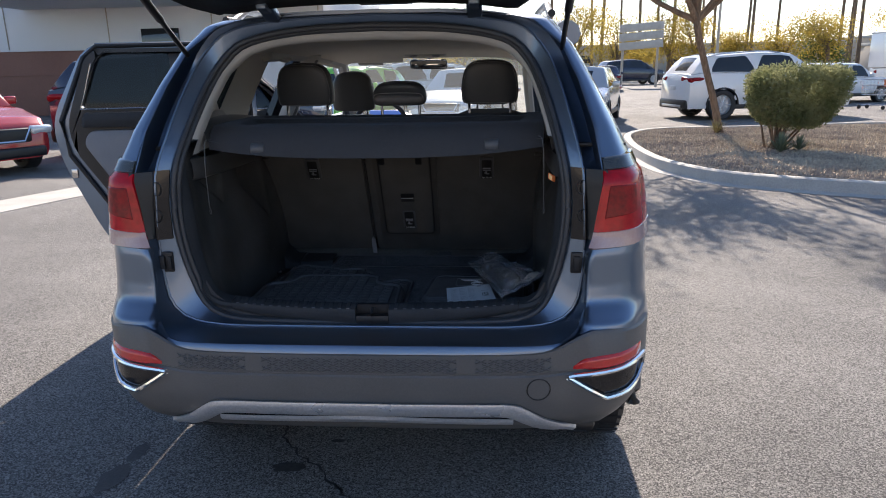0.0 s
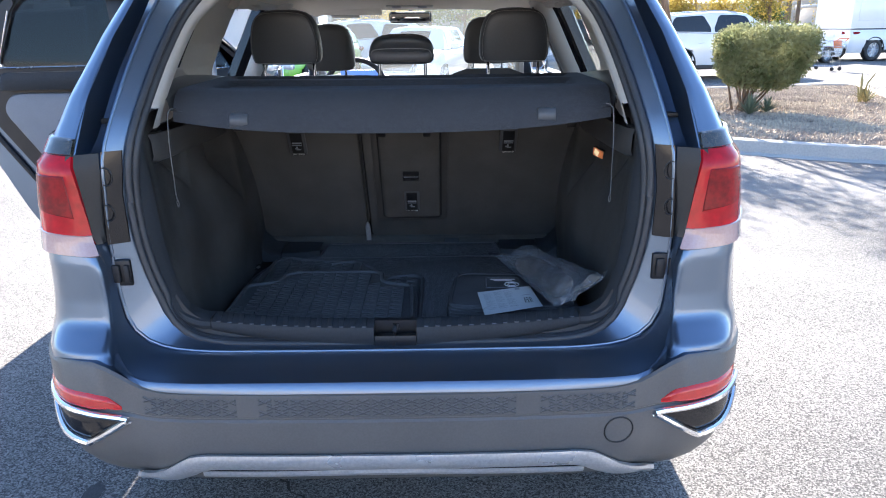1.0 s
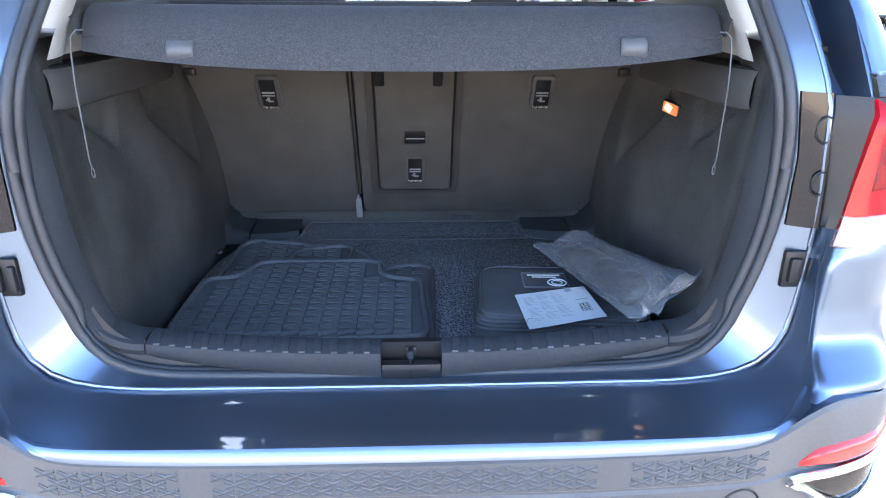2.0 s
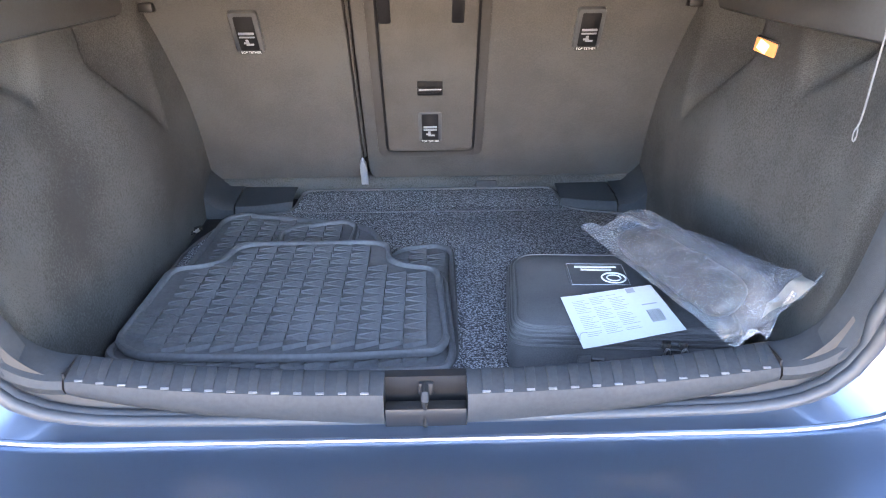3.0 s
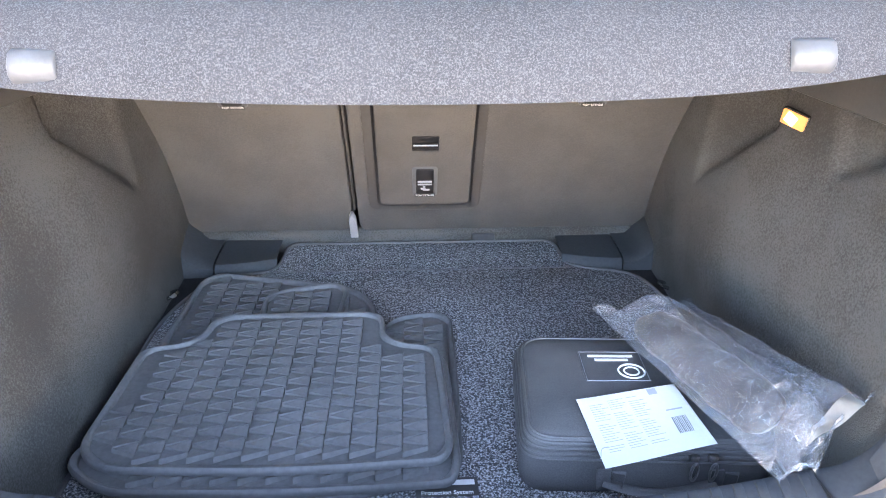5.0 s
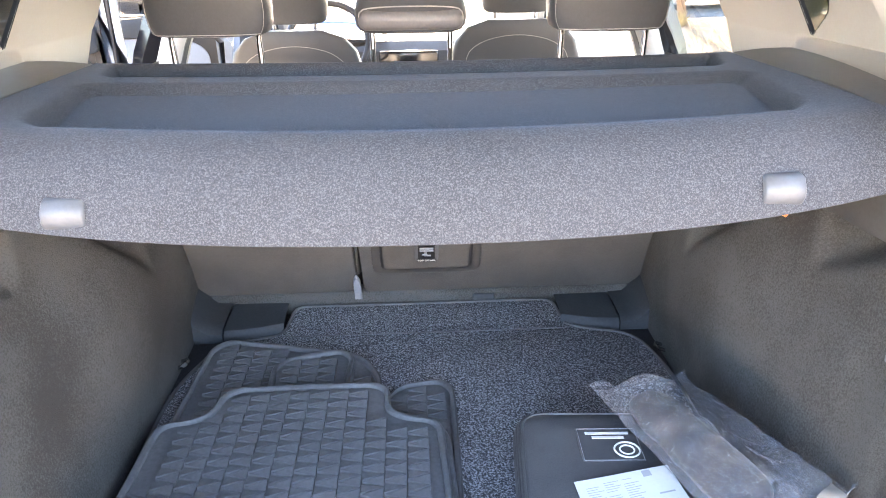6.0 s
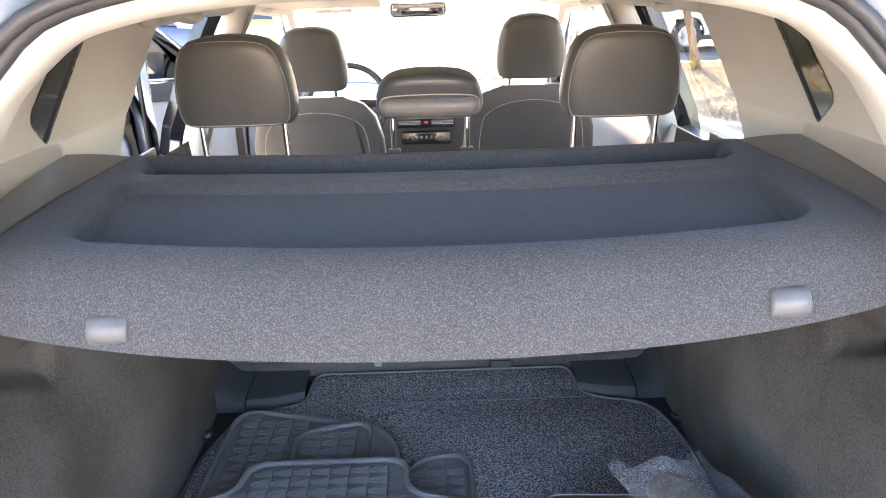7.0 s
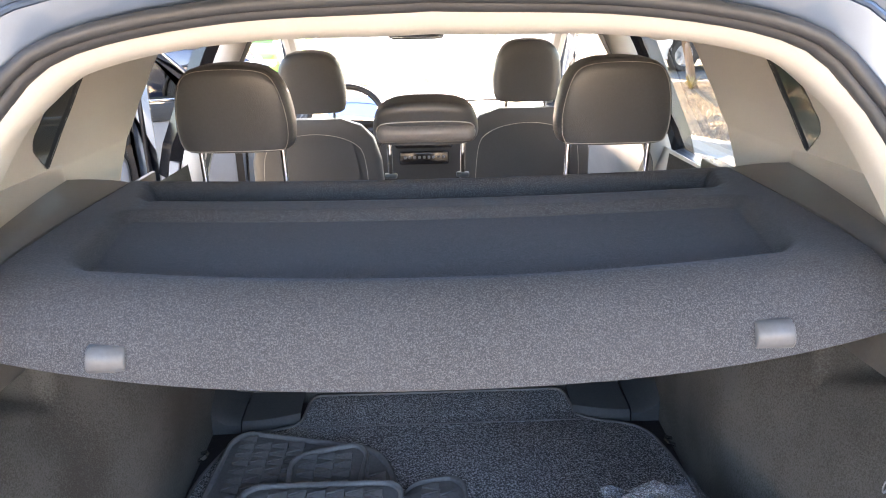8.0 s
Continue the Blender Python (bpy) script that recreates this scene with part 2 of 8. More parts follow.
def solo(name, bm, mat, label, category, group="", kind="", m=None, sharp=38):
    ob = new(name, finish(bm, mat, name, sharp))
    if m is not None:
        ob.matrix_world = m
    return tagged(ob, label, category, group, kind)


def box(bm, size, at=(0, 0, 0), bev=0.0, seg=2, rot=None):
    r = bmesh.ops.create_cube(bm, size=1)
    vs = r["verts"]
    bmesh.ops.scale(bm, vec=size, verts=vs)
    if bev:
        es = {e for v in vs for e in v.link_edges}
        r2 = bmesh.ops.bevel(bm, geom=list(es), offset=bev, segments=seg, profile=0.5, affect="EDGES")
        seen = set()
        stack = [r2["faces"][0]]
        while stack:
            f = stack.pop()
            if f in seen:
                continue
            seen.add(f)
            for e in f.edges:
                stack += [g for g in e.link_faces if g not in seen]
        vs = list({v for f in seen for v in f.verts})
    if rot is not None:
        bmesh.ops.rotate(bm, cent=(0, 0, 0), matrix=Euler([radians(a) for a in rot]).to_matrix(), verts=vs)
    bmesh.ops.translate(bm, vec=at, verts=vs)
    return vs


def loft(bm, rings, closed=False, cap=False):
    rows = [[bm.verts.new(p) for p in r] for r in rings]
    n = len(rows[0])
    for a, b in zip(rows, rows[1:]):
        for i in range(n if closed else n - 1):
            j = (i + 1) % n
            bm.faces.new((a[i], a[j], b[j], b[i]))
    if cap and closed:
        bm.faces.new(rows[0])
        bm.faces.new(list(reversed(rows[-1])))
    return rows


def sheet(bm, nu, nv, f, keep=None):
    g = [[bm.verts.new(f(i / nu, j / nv)) for i in range(nu + 1)] for j in range(nv + 1)]
    for j in range(nv):
        for i in range(nu):
            if keep is None or keep((i + 0.5) / nu, (j + 0.5) / nv):
                bm.faces.new((g[j][i], g[j][i + 1], g[j + 1][i + 1], g[j + 1][i]))
    return g


def thicken(bm, d):
    """Give a sheet a thickness d along its normals."""
    bmesh.ops.recalc_face_normals(bm, faces=bm.faces)
    bmesh.ops.solidify(bm, geom=bm.faces[:], thickness=d)


def tube(bm, pts, r, n=8, closed=False, flat=None):
    pts = [Vector(p) for p in pts]
    rings = []
    up = Vector((0, 0, 1))
    m = len(pts)
    for i, p in enumerate(pts):
        a = pts[(i - 1) % m] if closed or i else p
        b = pts[(i + 1) % m] if closed or i < m - 1 else p
        d = (b - a).normalized()
        s = d.cross(up)
        if s.length < 1e-3:
            s = Vector((1, 0, 0))
        s.normalize()
        w = s.cross(d)
        rr = r[i] if isinstance(r, (list, tuple)) else r
        k = flat or 1.0
        rings.append([p + s * (math.cos(2 * math.pi * q / n) * rr) + w * (math.sin(2 * math.pi * q / n) * rr * k) for q in range(n)])
    if closed:
        rings.append(rings[0])
    rows = [[bm.verts.new(p) for p in q] for q in (rings[:-1] if closed else rings)]
    if closed:
        rows.append(rows[0])
    for a, b in zip(rows, rows[1:]):
        for i in range(n):
            j = (i + 1) % n
            bm.faces.new((a[i], a[j], b[j], b[i]))
    if not closed:
        bm.faces.new(rows[0])
        bm.faces.new(list(reversed(rows[-1])))


def lathe(bm, prof, n=32, axis="z", at=(0, 0, 0)):
    rings = []
    for r, h in prof:
        ring = []
        for k in range(n):
            a = 2 * math.pi * k / n
            c, s = r * math.cos(a), r * math.sin(a)
            ring.append(Vector(at) + (Vector((c, s, h)) if axis == "z" else Vector((h, c, s)) if axis == "x" else Vector((c, h, s))))
        rings.append(ring)
    loft(bm, rings, True, False)


def spline(pts, n, closed=False):
    """n points along a smooth curve through pts, evenly spaced."""
    pts = [Vector(p) for p in pts]
    m = len(pts)
    out = []
    span = m if closed else m - 1
    for i in range(span):
        p1, p2 = pts[i], pts[(i + 1) % m]
        p0 = pts[(i - 1) % m] if closed or i else p1 * 2 - p2
        p3 = pts[(i + 2) % m] if closed or i + 2 < m else p2 * 2 - p1
        for k in range(16):
            t = k / 16
            out.append(0.5 * ((2 * p1) + (p2 - p0) * t + (2 * p0 - 5 * p1 + 4 * p2 - p3) * t * t + (3 * p1 - p0 - 3 * p2 + p3) * t ** 3))
    out.append(pts[0] if closed else pts[-1])
    cum = [0.0]
    for a, b in zip(out, out[1:]):
        cum.append(cum[-1] + (b - a).length)
    res, k = [], 0
    for i in range(n):
        s = cum[-1] * i / (n if closed else n - 1)
        while k < len(cum) - 2 and cum[k + 1] < s:
            k += 1
        f = (s - cum[k]) / max(1e-9, cum[k + 1] - cum[k])
        res.append(out[k].lerp(out[k + 1], min(1, f)))
    return res


def rounded(pts, radius, seg=5):
    """A closed 2D outline with rounded corners; radius: one, or one a corner."""
    out, m = [], len(pts)
    for i in range(m):
        p = Vector(pts[i])
        a, b = Vector(pts[i - 1]) - p, Vector(pts[(i + 1) % m]) - p
        r = radius[i] if isinstance(radius, (list, tuple)) else radius
        r = min(r, a.length * 0.48, b.length * 0.48)
        a, b = p + a.normalized() * r, p + b.normalized() * r
        for k in range(seg + 1):
            t = k / seg
            out.append((1 - t) ** 2 * a + 2 * t * (1 - t) * p + t * t * b)
    return out


def slab(bm, outline, d, place, inset=0.0):
    """A plate from a closed 2D outline: place(u, v, h) gives the point, h from 0 to d; its upper rim is inset and rounded a little."""
    n = len(outline)
    c = sum((Vector(p) for p in outline), Vector((0, 0))) / n

    def ring(h, k):
        return [place(*(Vector(p) + (c - Vector(p)).normalized() * k), h) for p in outline]

    rings = [ring(0, 0), ring(d - inset, 0)]
    if inset:
        rings.append(ring(d - inset * 0.3, inset * 0.3))
    rings.append(ring(d, inset))
    rows = loft(bm, rings, True, False)
    bm.faces.new(rows[0])
    bm.faces.new(list(reversed(rows[-1])))


def table(pairs):
    """A smooth-ish function through (key, value) pairs."""
    ks, vs = [k for k, _ in pairs], [v for _, v in pairs]
    return lambda z: float(np.interp(z, ks, vs))


def mirror_x(pts):
    """The other half added to a half loop that runs from the middle line at the bottom to the middle line at the top."""
    pts = [Vector(p) for p in pts]
    return pts + [Vector((-p.x, p.y, p.z)) for p in reversed(pts[1:-1])]


def inside(poly, x, y):
    hit, j = False, len(poly) - 1
    for i in range(len(poly)):
        xi, yi, xj, yj = poly[i][0], poly[i][1], poly[j][0], poly[j][1]
        if (yi > y) != (yj > y) and x < (xj - xi) * (y - yi) / (yj - yi) + xi:
            hit = not hit
        j = i
    return hit


def words(text, size, mat, parent, m, name="lettering"):
    """Flat raised lettering in the built-in font, as a mesh."""
    cu = bpy.data.curves.new(name, "FONT")
    cu.body, cu.size, cu.extrude, cu.align_x, cu.align_y = text, size, 0.0003, "CENTER", "CENTER"
    tmp = bpy.data.objects.new(name, cu)
    me = bpy.data.meshes.new_from_object(tmp)
    bpy.data.objects.remove(tmp)
    me.materials.append(mat)
    ob = new(name, me)
    ob.parent = parent
    ob.matrix_basis = m
    return ob

# ---- the open estate car: outside ----
suv = thing("compact_suv", "blue-grey compact SUV with its tailgate and rear door open", "car", at=(0, 2.6, 0))
SHIFT = Matrix.Translation((0, -2.6, 0))


def car_part(name, bm, mat, label="", parent=None, sharp=38):
    """A part of the open car, modelled in the world's own measures."""
    bmesh.ops.transform(bm, matrix=SHIFT, verts=bm.verts)
    return part(name, bm, mat, parent or suv, label, sharp)


N = 56
LOOP_SEAL = [(0, 1.978, .698), (.30, 1.978, .701), (.46, 1.975, .712), (.542, 1.972, .753), (.591, 1.972, .858), (.618, 1.972, .983), (.623, 1.978, 1.1), (.612, 1.99, 1.211), (.588, 2.05, 1.32), (.553, 2.13, 1.44), (.51, 2.19, 1.53), (.435, 2.22, 1.595), (.25, 2.235, 1.632), (0, 2.24, 1.643)]
LOOP_LIP = [(0, 1.945, .700), (.30, 1.945, .701), (.478, 1.942, .706), (.586, 1.94, .728), (.641, 1.94, .78), (.66, 1.945, .87), (.665, 1.948, .992), (.66, 1.952, 1.107), (.655, 1.962, 1.2), (.63, 2.025, 1.32), (.592, 2.11, 1.455), (.548, 2.175, 1.555), (.46, 2.212, 1.63), (.25, 2.23, 1.66), (0, 2.235, 1.67)]
LOOP_OUT = [(0, 1.765, .712), (.3, 1.766, .712), (.53, 1.775, .712), (.607, 1.81, .716), (.645, 1.855, .742), (.665, 1.89, .80), (.668, 1.91, .93), (.689, 1.922, 1.006), (.71, 1.925, 1.182), (.687, 1.99, 1.32), (.648, 2.085, 1.455), (.60, 2.165, 1.565), (.5, 2.21, 1.645), (.27, 2.232, 1.675), (0, 2.238, 1.686)]
seal_loop = mirror_x(spline(LOOP_SEAL, N))
lip_loop = mirror_x(spline(LOOP_LIP, N))
out_loop = mirror_x(spline(LOOP_OUT, N))
xc = table(sorted((p[2], p[0]) for p in LOOP_OUT[3:]))
yc = table(sorted((p[2], p[1]) for p in LOOP_OUT[3:]))
xs = table([(.25, .86), (.4, .895), (.60, .905), (.75, .906), (.95, .897), (1.1, .878), (1.17, .862), (1.25, .825), (1.31, .795), (1.4, .75), (1.5, .70), (1.58, .655), (1.66, .60)])
lip_at = lambda z: Vector((np.interp(z, [p[2] for p in LOOP_LIP], [p[0] for p in LOOP_LIP]), np.interp(z, [p[2] for p in LOOP_LIP], [p[1] for p in LOOP_LIP]), z))
seal_at = lambda z: Vector((np.interp(z, [p[2] for p in LOOP_SEAL], [p[0] for p in LOOP_SEAL]), np.interp(z, [p[2] for p in LOOP_SEAL], [p[1] for p in LOOP_SEAL]), z))
bulge = table([(.73, .03), (.748, .044), (.762, .046), (.792, .020), (.815, .013), (.86, .013), (.95, .026), (1.1, .010), (1.25, 0)])

# frame round the tailgate opening: lip, gutter, bumper deck
bm = bmesh.new()
deep = table([(.70, 0.0), (.78, .008), (1.15, .02), (1.23, .10), (1.5, .09), (1.62, .015)])
gut = [a.lerp(b, 0.14) + Vector((0, 0.008 + deep(a.z), -0.006 if a.z < 0.75 else 0.0)) for a, b in zip(lip_loop, out_loop)]
gut2 = [a.lerp(b, 0.86 if a.z > 1.15 else 0.5) + Vector((0, deep(a.z), 0.0)) for a, b in zip(lip_loop, out_loop)]
lip_in = [a.lerp(b, 0.25) + Vector((0, -0.004, 0)) for a, b in zip(seal_loop, lip_loop)]
loft(bm, [seal_loop, lip_in, [p + Vector((0, -0.006, 0)) for p in lip_loop], lip_loop, gut, gut2, out_loop], True)
car_part("tailgate_frame", bm, PAINT, "blue-grey painted frame with a rain gutter")

bm = bmesh.new()
tube(bm, [p + Vector((0, -.006, 0)) for p in lip_loop], .0042, 8, True)
car_part("flange_edge", bm, PAINT, "folded painted edge of the flange")

# rear edge of the bumper deck and the painted corner panels
bm = bmesh.new()
low = [(.0, 1.744, .69), (.3, 1.746, .69), (.5, 1.755, .693), (.575, 1.77, .708), (.63, 1.795, .738)]
upl = [(.0, 1.765, .712), (.3, 1.766, .712), (.53, 1.775, .712), (.6, 1.805, .716), (.648, 1.855, .745)]
lo, up = spline(low, 24), spline(upl, 24)
lo = [Vector((-p.x, p.y, p.z)) for p in reversed(lo[1:])] + lo
up = [Vector((-p.x, p.y, p.z)) for p in reversed(up[1:])] + up
mid = [a.lerp(b, 0.62) + Vector((0, -0.008, 0.004)) for a, b in zip(lo, up)]
loft(bm, [up, [a.lerp(b, .5) + Vector((0, -.003, .003)) for a, b in zip(up, mid)], mid, lo])
car_part("bumper_top_edge", bm, PAINT)


def skin(u, z):
    """The painted rear corner: u from the gutter's edge round to the flank."""
    x0, x1, y0, b = xc(z), xs(z), yc(z), bulge(z)
    w = x1 - x0
    pts = [(x0, y0), (x0 + min(.018, w * .2), y0 - b), (x0 + .5 * w, y0 - b + .022), (x1 - .25 * w, y0 + .085 - .4 * b), (x1 - .06 * w, y0 + .2), (x1, y0 + .42), (x1 + .002, 3.0)]
    k = u * (len(pts) - 1)
    i = min(int(k), len(pts) - 2)
    t = k - i
    q = [Vector(pts[max(0, min(len(pts) - 1, i + d))]) for d in (-1, 0, 1, 2)]
    v = 0.5 * ((2 * q[1]) + (q[2] - q[0]) * t + (2 * q[0] - 5 * q[1] + 4 * q[2] - q[3]) * t * t + (3 * q[1] - q[0] - 3 * q[2] + q[3]) * t ** 3)
    return v


def quarter(side):
    bm = bmesh.new()
    z0, z1 = .734, 1.66

    def f(u, v):
        z = z0 + (z1 - z0) * v
        p = skin(u, z)
        return (side * p.x, p.y, z)

    def keep(u, v):
        z = z0 + (z1 - z0) * v
        p = skin(u, z)
        if z > 1.2 and p.y > 2.48 + (1.5 - z) * 0.2:
            return False
        if (p.y - 2.63) ** 2 + (z - .345) ** 2 < .4 ** 2:
            return False
        return p.y < 2.86

    sheet(bm, 42, 96, f, keep)
    return bm


def lamp_patch(side, u0, u1, za, zb, off, nu=14, nz=10):
    bm = bmesh.new()

    def f(u, v):
        z = za(u) + (zb(u) - za(u)) * v
        a = skin(u0 + (u1 - u0) * u, z)
        e = 1e-3
        d = skin(min(.999, u0 + (u1 - u0) * u + e), z) - a
        n = Vector((d.y, -d.x)).normalized()
        k = off * (0.25 if (v in (0, 1) or u in (0, 1)) else 1)
        return (side * (a.x + n.x * k), a.y + n.y * k, z)

    sheet(bm, nu, nz, f)
    return bm


for side in (-1, 1):
    car_part("rear_quarter_panel", quarter(side), PAINT)
    lamp = car_part("taillight", lamp_patch(side, .05, .68, lambda u: .968 + .018 * u, lambda u: 1.197 + .01 * u, .012), REDLENS, "red taillight with a milky lower band")
    car_part("lower_lens", lamp_patch(side, .055, .675, lambda u: .966 + .018 * u, lambda u: 1.022 + .018 * u, .0145), CLEARLENS, "milky white lens band", lamp)
    car_part("upper_lens", lamp_patch(side, .06, .66, lambda u: 1.198 + .008 * u, lambda u: 1.234 + .012 * u, .009), SMOKELENS, "smoked clear lens", lamp)
    car_part("light_core", lamp_patch(side, .16, .40, lambda u: 1.05 + .02 * u, lambda u: 1.165, .0145), DARKRED, "", lamp)
    # recess between the flange and the light, and the glossy cover on the flange with its two caps
    bm = bmesh.new()
    cov = []
    for k in range(9):
        z = .992 + (1.2 - .992) * k / 8
        cov.append([(side * (np.interp(z, [.99, 1.2], [.668, .664])), 1.948 + .006 * (k > 7), z), (side * (xc(z) - .012), yc(z) + .004, z), (side * (xc(z) + .016), yc(z) - .012, z)])
    loft(bm, cov)
    car_part("light_recess", bm, BLACK, "black recess beside the light", lamp)
    bm = bmesh.new()
    cov = []
    for k in range(13):
        z = .986 + (1.203 - .986) * k / 12
        a, b = Vector((seal_at(z).x, seal_at(z).y, z)), Vector((lip_at(z).x + .004, lip_at(z).y - .012, z))
        a = a.lerp(b, .16) + Vector((0, -.009, 0))
        cov.append([(side * p.x, p.y, p.z) for p in (a + Vector((0, .006, 0)), a, a.lerp(b, .5) + Vector((0, -.0015, 0)), b, b + Vector((.002, .012, 0)))])
    loft(bm, cov)
    cover = car_part("light_side_cover", bm, GLOSSBLACK, "glossy black cover beside the light", lamp)
    for z, rad in ((1.147, .021), (1.062, .019)):
        bm = bmesh.new()
        tube(bm, [(side * (lip_at(z).x - .006 + rad * .75 * math.cos(q)), lip_at(z).y - .0135, z + rad * math.sin(q)) for q in np.linspace(1.1, 5.2, 16)], .0016, 6)
        car_part("round_cap", bm, BLACK, "", cover)
    # buffer bracket on the lip
    bm = bmesh.new()
    box(bm, (.052, .012, .066), (side * .652, 1.944, .913), .004)
    brk = car_part("buffer_bracket", bm, BLACK, "black tailgate buffer")
    for dx, w in ((-.008, .02), (.018, .012)):
        bm = bmesh.new()
        box(bm, (w, .012, .044), (side * .652 + dx, 1.935, .913), .003)
        car_part("buffer_block", bm, RUBBER, "", brk)
    bm = bmesh.new()
    box(bm, (.008, .016, .07), (side * .684, 1.94, .905), .002)
    car_part("buffer_edge", bm, PAINT, "", brk)

# the rubber seal: two round ribs all round the opening
bm = bmesh.new()
core = [p + Vector((0, -0.004 if p.z > .8 else .001, 0)) + (Vector((0, 0, 1.17)) - Vector((p.x, 0, p.z))).normalized() * (.007 if p.z > .8 else .001) for p in seal_loop]
tube(bm, core, .009, 10, True)
seal = car_part("door_seal", bm, SEALGREY, "black rubber seal round the opening")
bm = bmesh.new()
core2 = [p + Vector((0, 0.012, 0)) + (Vector((0, 0, 1.17)) - Vector((p.x, 0, p.z))).normalized() * (.015 if p.z > .8 else .0) for p in seal_loop]
tube(bm, core2, .011, 10, True)
car_part("seal_bead", bm, SEALGREY, "", seal)
bm = bmesh.new()
low_seal = [p for p in spline(LOOP_SEAL, 160) if p.z < .80]
low_seal = [Vector((-p.x, p.y, p.z)) for p in reversed(low_seal[1:])] + low_seal
loft(bm, [low_seal, [p + Vector((0, .016, 0)) for p in low_seal], [p + Vector((-p.x * .03, .03, .035)) for p in low_seal]])
car_part("seal_carrier", bm, RUBBER, "", seal)

# bumper cladding
plan_half = [(0, 1.742), (.3, 1.745), (.52, 1.757), (.62, 1.785), (.70, 1.797), (.78, 1.832), (.848, 1.92), (.893, 2.06), (.907, 2.35)]
pl = [Vector((x, y, 0)) for x, y in plan_half]
plan = spline([Vector((-p.x, p.y, 0)) for p in reversed(pl[1:])] + pl, 91)
ztop = table([(0, .688), (.5, .692), (.57, .701), (.61, .714), (.64, .733), (.68, .749), (.74, .748), (.82, .738), (.91, .73)])
prof = [(0.006, 0), (0, .004), (0, .06), (.004, .064), (.004, .068), (0, .073), (0, .12), (.004, .155), (.022, .21), (.05, .25), (.085, .285), (.13, .30), (.3, .31)]


def clad_out(i):
    a, b = plan[max(0, i - 1)], plan[min(len(plan) - 1, i + 1)]
    d = (b - a).normalized()
    return Vector((d.y, -d.x, 0))


bm = bmesh.new()
rows = []
for i, p in enumerate(plan):
    n, zt = clad_out(i), ztop(abs(p.x))
    rows.append([p - n * off + Vector((0, 0, zt - (h if k > 2 and False else h + (zt - .69) * min(1, h / .06)))) for k, (off, h) in enumerate(prof)])
loft(bm, rows)
bumper = car_part("bumper_cladding", bm, CLAD, "grained dark grey plastic bumper")
for side in (-1, 1):
    bm = bmesh.new()
    ledge = [(p, clad_out(i)) for i, p in enumerate(plan) if .555 < side * p.x < .89]
    loft(bm, [[Vector((p.x, p.y, ztop(abs(p.x)) - .003)) - n * off for p, n in ledge] for off in (.004, .04, .085)])
    car_part("corner_ledge", bm, PAINT)
bump_x, bump_y = [p.x for p in plan], [p.y for p in plan]


def on_bumper(x, z, h=0.0):
    """A point h in front of the bumper at x, z."""
    y = float(np.interp(x, bump_x, bump_y))
    d = .69 - z
    y += float(np.interp(d, [.12, .155, .21, .25, .285], [0, .004, .022, .05, .085]))
    k = abs(x) - .6
    return Vector((x + math.copysign(max(0, k) * 1.2 * h, x), y - h, z))


# crossed ribs embossed in the upper band, over darker strips for their shade
for x0, x1 in ((-.565, -.345), (-.30, .285), (.335, .56)):
    bm, dk = bmesh.new(), bmesh.new()
    n = max(2, round((x1 - x0) / .036))
    for r in range(3):
        zc = .643 + .0145 * r
        for k in range(n):
            a, b = x0 + (x1 - x0) * k / n, x0 + (x1 - x0) * (k + 1) / n
            sh = .5 * (b - a) * (r % 2)
            if b + sh > x1 + .002:
                continue
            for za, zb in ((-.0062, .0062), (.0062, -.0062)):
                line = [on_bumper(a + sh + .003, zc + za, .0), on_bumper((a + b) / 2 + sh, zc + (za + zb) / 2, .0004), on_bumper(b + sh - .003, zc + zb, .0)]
                # dark strip just below the rib: its shade put into the colour
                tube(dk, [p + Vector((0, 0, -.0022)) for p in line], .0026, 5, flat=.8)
                tube(bm, [p + Vector((0, -.0008, .0010)) for p in line], .0013, 5)
    band = car_part("embossed_band", bm, CLAD, "", bumper)
    car_part("band_groove", dk, BANDSHADE, "", band)
bm = bmesh.new()
ring = [on_bumper(.523 + .034 * math.cos(a), .578 + .034 * math.sin(a), .0005) for a in np.linspace(0, 2 * math.pi, 33)[:-1]]
tube(bm, ring, .0022, 6, True)
car_part("tow_eye_cover", bm, BLACK, "round tow eye cover", bumper)

# silver skid plate
bm = bmesh.new()
top, bot = [], []
for k in range(61):
    x = -.64 + 1.28 * k / 60
    top.append(float(np.interp(abs(x), [0, .44, .47, .56, .64], [.533, .533, .525, .462, .41])))
    bot.append(float(np.interp(abs(x), [0, .42, .45, .52, .58, .64], [.497, .497, .489, .442, .412, .4])))
sheet(bm, 60, 4, lambda u, v: on_bumper(-.64 + 1.28 * u, bot[round(u * 60)] + (top[round(u * 60)] - bot[round(u * 60)]) * v, .010 - .006 * abs(2 * v - 1) ** 3))
thicken(bm, .012)
skid = car_part("skid_plate", bm, SATIN, "satin silver skid plate")
bm = bmesh.new()
sheet(bm, 40, 3, lambda u, v: on_bumper(-.45 + .90 * u, .457 + .022 * v + .004 * math.cos((2 * u - 1) * 3), .006 - .005 * abs(2 * v - 1) ** 3))
thicken(bm, .008)
car_part("lower_trim_bar", bm, SATIN, "", skid)
bm = bmesh.new()
sheet(bm, 40, 2, lambda u, v: on_bumper(-.45 + .90 * u, .478 + .02 * v + .004 * math.cos((2 * u - 1) * 3), .003))
thicken(bm, .004)
car_part("trim_slot", bm, GLOSSBLACK, "", skid)

